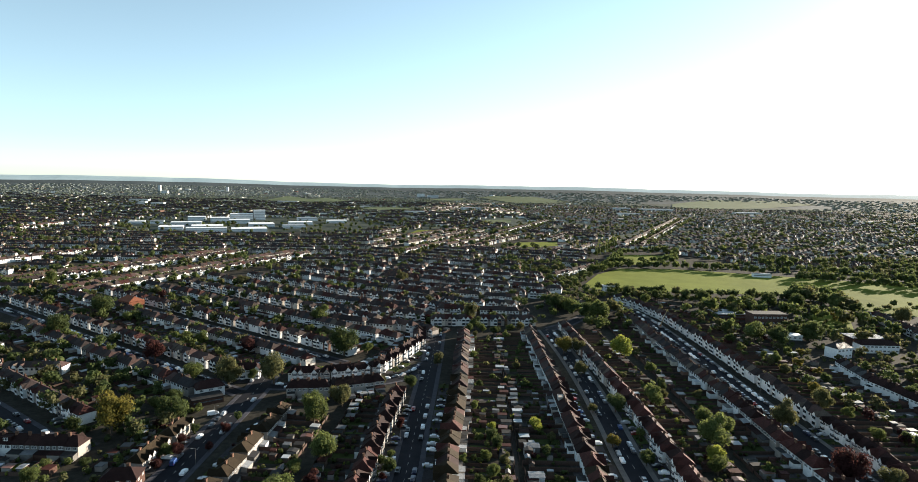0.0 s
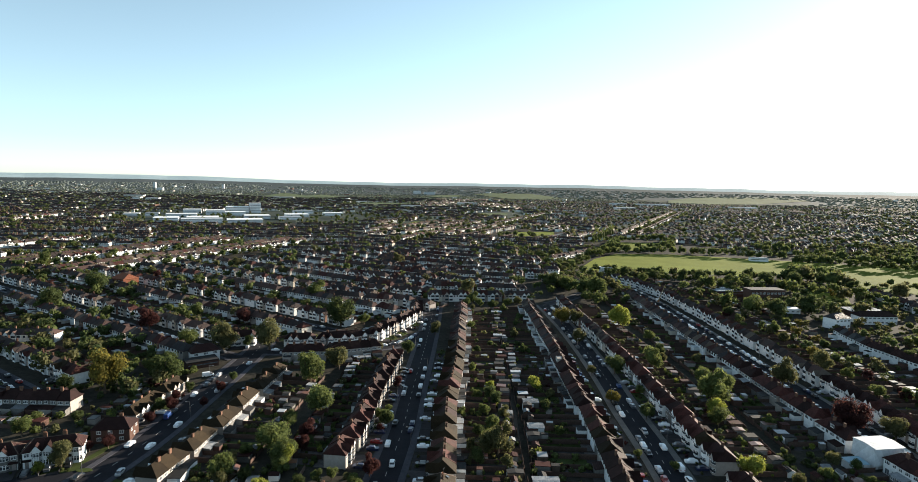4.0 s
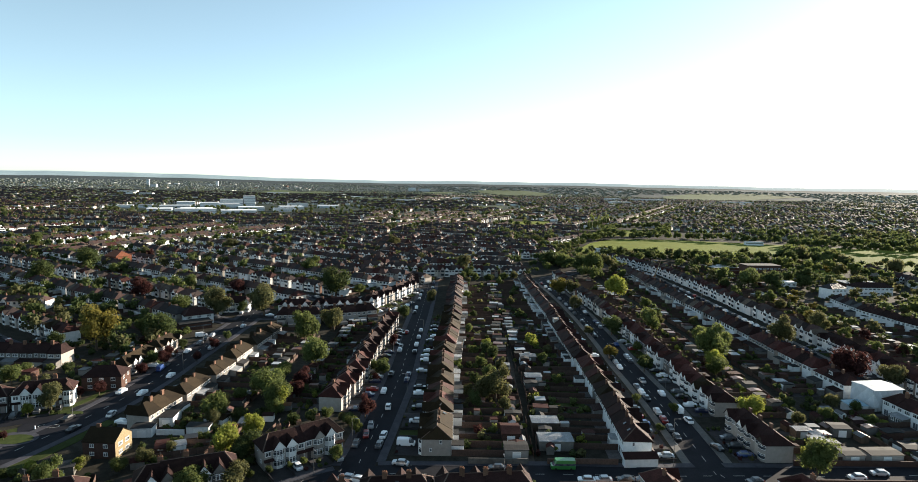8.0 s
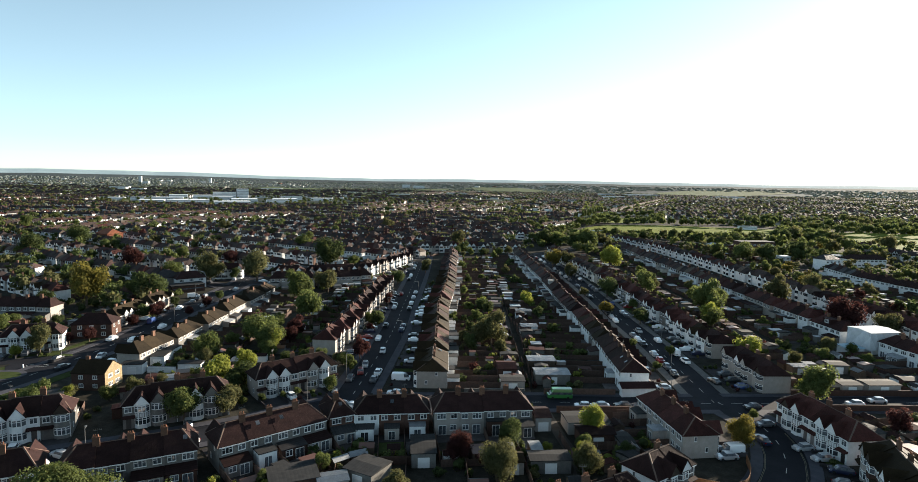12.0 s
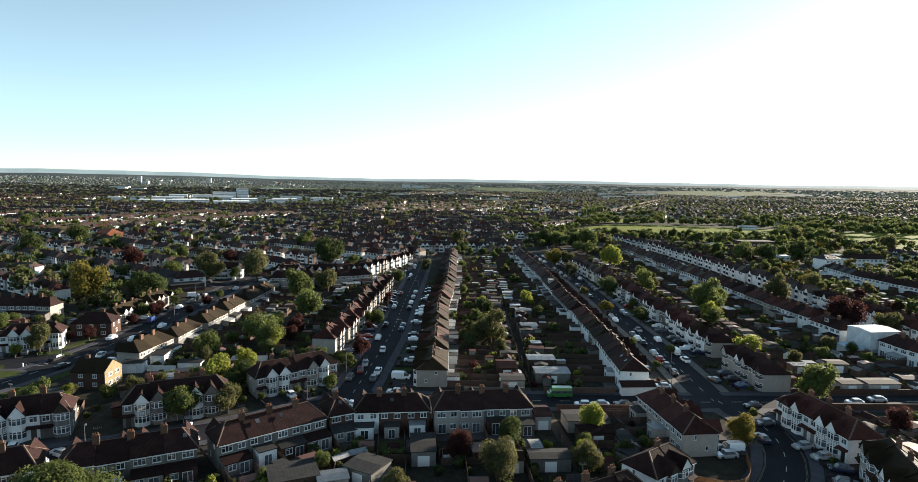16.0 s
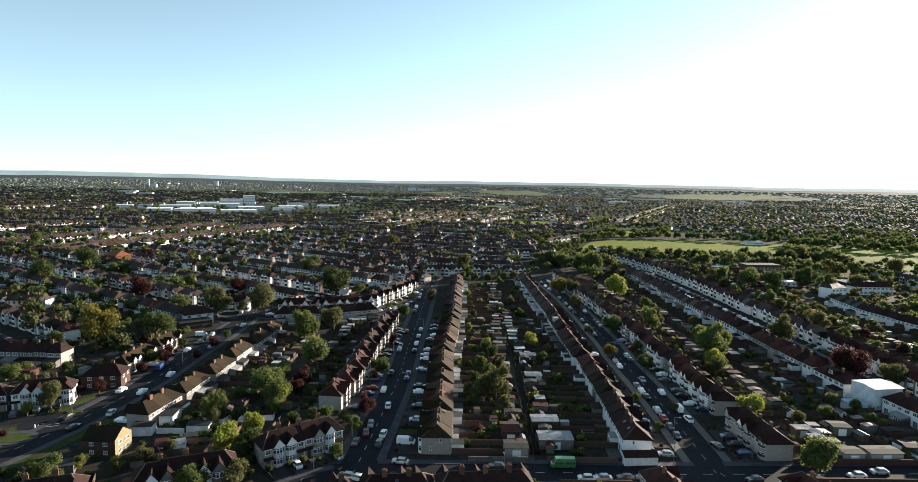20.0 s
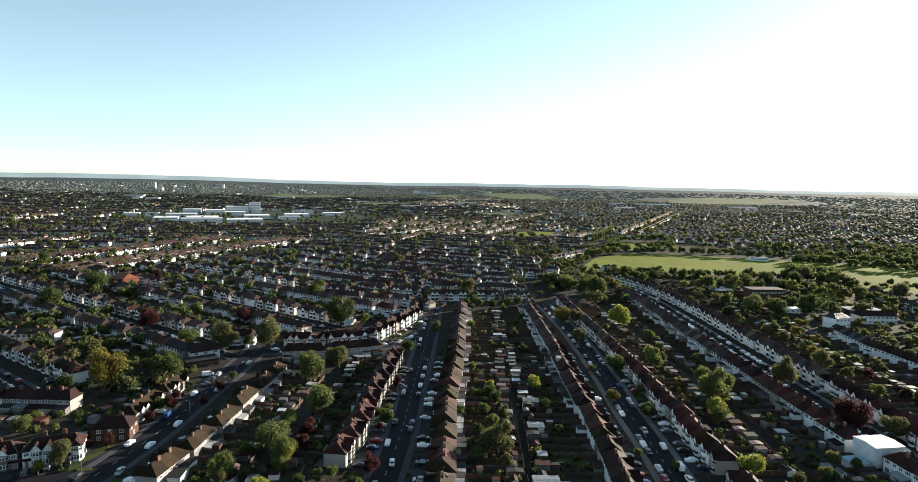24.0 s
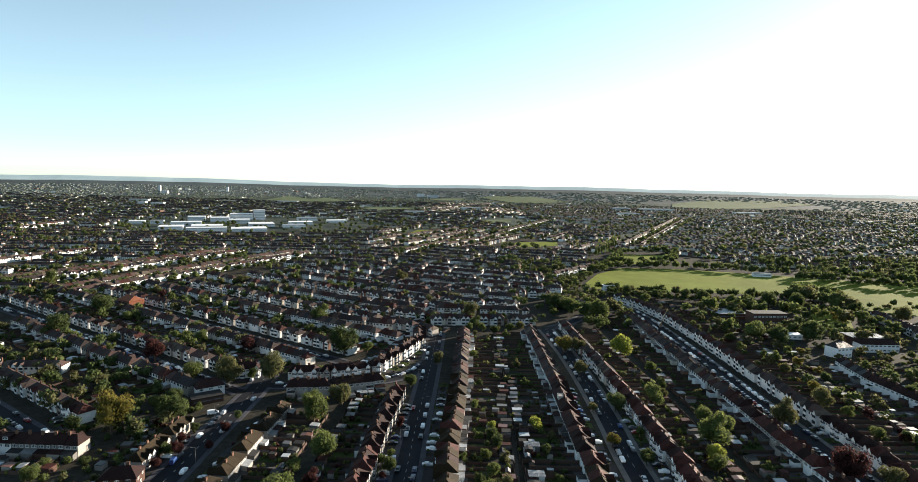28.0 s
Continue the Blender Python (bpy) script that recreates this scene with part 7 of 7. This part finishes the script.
for x, y, a, n in ((-44, 98, -62, 9), (-37, 96, -62, 9), (-31, 100, -60, 10), (-20, 107, -85, 10), (-13, 107, -88, 9), (-7, 106, -88, 10), (4, 106, -88, 9), (9, 108, -88, 8), (15, 108, -88, 9), (-46, 84, 22, 12), (-30, 86, 18, 12), (-12, 88, 6, 14), (8, 92, 6, 8), (24, 118, -86, 14), (27, 112, 3, 7),
                   (27, 104, 3, 8), (38, 118, -86, 6), (27, 127, 2, 8), (88, 124, 5, 8), (88, 116, 5, 8), (88, 108, 5, 9), (88, 100, 8, 9), (-62, 90, -65, 7), (-56, 92, -65, 7), (-50, 95, -65, 7),
                   (-80, 140, 22, 16), (-74, 150, 8, 12), (-52, 146, 80, 9), (-62, 144, 75, 10), (-46, 160, 88, 8)):
    f = thing("garden_fence", pose(x, y, 0, 0, 0, a), "weathered brown close-boarded timber garden fence", "fence", "garden fences")
    for i in range(n):
        part("fence_panel", PANEL, FENCE, f, m=pose(i * 1.83, 0, n_rng.uniform(-.03, .03)))
near_shrubs = {k: [] for k in "gdob"}
for _ in range(90):
    x, y = n_rng.uniform(-165, -118), n_rng.uniform(196, 266)
    r = n_rng.uniform(.7, 2.2)
    if not on_road(x, y, 3) and all((p[0].translation.xy - Vector((x, y))).length > 6.5 for p in plots[:260]):
        near_shrubs[n_rng.choice("gddo")].append(leaf_cloud((x, y, r * .7), r, 130, .14 * r + .04, 6))
for _ in range(150):
    x, y = n_rng.uniform(-80, 40), n_rng.uniform(76, 112)
    if on_road(x, y, 2.5) or any((p[0].translation.xy - Vector((x, y))).length < 7.5 for p in plots if p[3] == 0 and p[0].translation.y < 135):
        continue
    r = n_rng.uniform(.5, 1.5)
    near_shrubs[n_rng.choice("ggddob")].append(leaf_cloud((x, y, r * .7), r, 150, .13 * r + .04, 6))
for x, y in [(n_rng.uniform(86, 112), n_rng.uniform(98, 130)) for _ in range(30)] + [(n_rng.uniform(100, 131), n_rng.uniform(150, 190)) for _ in range(60)] + [(n_rng.uniform(-80, -46), n_rng.uniform(138, 176)) for _ in range(70)] + [(n_rng.uniform(-74, -48), n_rng.uniform(137, 142)) for _ in range(20)] + [(n_rng.uniform(-105, -76), n_rng.uniform(124, 134)) for _ in range(30)]:
    r = n_rng.uniform(.6, 1.6)
    near_shrubs[n_rng.choice("ggdo")].append(leaf_cloud((x, y, r * .7), r, 150, .13 * r + .04, 6))
for k, c in near_shrubs.items():
    if c:
        tagged(new("garden_shrubs", quads_mesh("garden_shrubs", np.concatenate(c), LEAF[k])), "leafy garden shrubs between sheds and fences", "shrubs", kind="stuff")

# round trampoline on a lawn
tr = thing("trampoline", pose(19.5, 108.5, .03), "round garden trampoline with timber-coloured rim", "trampoline")
rim, mat_ring = Shape(), [(1.55 * math.cos(i * math.tau / 20), 1.55 * math.sin(i * math.tau / 20)) for i in range(20)]
for i in range(20):
    (ax, ay), (bx, by) = mat_ring[i], mat_ring[(i + 1) % 20]
    rim.prism([(ax, ay), (ax * 1.2, ay * 1.2), (bx * 1.2, by * 1.2), (bx, by)], .82, .92)
part("rim", rim.mesh("rim"), FENCE_ORANGE, tr)
part("mat", Shape().prism(mat_ring, .80, .84).mesh("mat"), RUBBER, tr)
for i in range(0, 20, 4):
    part("leg", Shape().drum((mat_ring[i][0] * 1.1, mat_ring[i][1] * 1.1), .04, -.05, .84, 6).mesh("leg"), STEEL, tr)
# patterned patio
slabs = Shape()
for i in range(10):
    for j in range(12):
        slabs.box(i * .6 - 3, j * .6 - 3.6, -.1, i * .6 - 2.42, j * .6 - 3.02, .075 + .004 * ((i * 7 + j * 3) % 4))
slab_patio = new("slab_patio", slabs.mesh("slab_patio", PATIO))
slab_patio.matrix_basis = pose(-46.5, 94.5, 0, 0, 0, 24)
tagged(slab_patio, "two-toned square paving slabs behind a house", "patio", kind="stuff")

# folded parasol and white chairs on the patios
pa = thing("parasol", pose(-45.2, 94.6, .08), "folded white garden parasol on a patio", "parasol")
part("pole", Shape().drum((0, 0), .03, 0, 2.6, 6).mesh("pole"), STEEL, pa)
part("canopy", Shape().drum((0, 0), .16, .9, 2.5, 8, .05).mesh("canopy"), FRAME, pa)
part("base", Shape().drum((0, 0), .3, 0, .08, 10, .26).mesh("base"), CONCRETE, pa)
CHAIR_SEAT = Shape().box(-.25, -.25, .40, .25, .25, .45).mesh("seat")
CHAIR_BACK = Shape().across([(.20, .45), (.25, .45), (.36, .92), (.31, .92)], -.25, .25).mesh("backrest")
CHAIR_LEG = Shape().box(-.025, -.025, 0, .025, .025, .41).mesh("leg")
chair = thing("garden_chair", pose(-29.6, 103.4, .06, 0, 0, 30), "white plastic garden chair on a patio", "chair", "garden chairs")
part("seat", CHAIR_SEAT, FRAME, chair)
part("backrest", CHAIR_BACK, FRAME, chair)
for x, y in ((-.22, -.22), (.22, -.22), (-.22, .22), (.22, .22)):
    part("leg", CHAIR_LEG, FRAME, chair, m=pose(x, y, 0))
for x, y, a in ((-28.7, 103.0, 120), (-29.2, 102.2, 200)):
    copy_thing(chair, pose(x, y, .06, 0, 0, a))
# white bollard on the junction's island
bo = thing("traffic_bollard", pose(-115.4, 159.9, .1), "white illuminated-type plastic bollard on a traffic island", "bollard")
part("body", Shape().drum((0, 0), .2, 0, .95, 8, .17).mesh("body"), FRAME, bo)
part("base", Shape().drum((0, 0), .3, -.02, .12, 8, .26).mesh("base"), CONCRETE, bo)

# brick house with a hipped roof by the main road
bh = thing("hip_roofed_house", pose(-115.5, 194.5, 0, 0, 0, 10), "brown brick house with hipped tiled roof", "house")
part("wall", Shape().box(-6, -4.2, 0, 6, 4.2, 4.8).mesh("wall"), BRICK, bh)
part("roof", roof_mesh(1, 1, 12, 4.2, 4.8, 7.2).mesh("roof"), TILE, bh)
part("chimney", CHIMNEY, CHIM, bh, m=pose(2, .5, -.3))
for x, z in ((-3.5, 3.2), (0, 3.2), (3.5, 3.2), (-3.5, .9), (3.5, .9)):
    f = part("window", WIN2, FRAME, bh, m=pose(x, -4.2, z))
    part("pane", PANE2, PANE, f)
for y, z in ((-2, 3.2), (2, 3.2), (0, .9)):
    f = part("window", WIN2, FRAME, bh, m=pose(6, y, z, 0, 0, 90))
    part("pane", PANE2, PANE, f)
# lean-to against the end of a terrace
lt = thing("lean_to", pose(48.4, 142.9, 0, 0, 0, 3), "white lean-to with dark tiled roof against a gable end", "outbuilding")
part("wall", Shape().box(-4.3, -1.6, 0, 4.3, .05, 2.4).mesh("wall"), WHITE, lt)
part("roof", Shape().across([(-1.95, 2.3), (.1, 3.3), (.1, 3.45), (-1.95, 2.42)], -4.5, 4.5).mesh("roof"), TILE, lt)

tagged(new("garden_path", strip(Shape(), smooth([(23.5, 132), (24.5, 118), (25.5, 104), (22, 95)]), 1.2, 1.2, -.2, .02).mesh("garden_path", LANE)), "narrow worn track between gardens", "path", kind="structure")
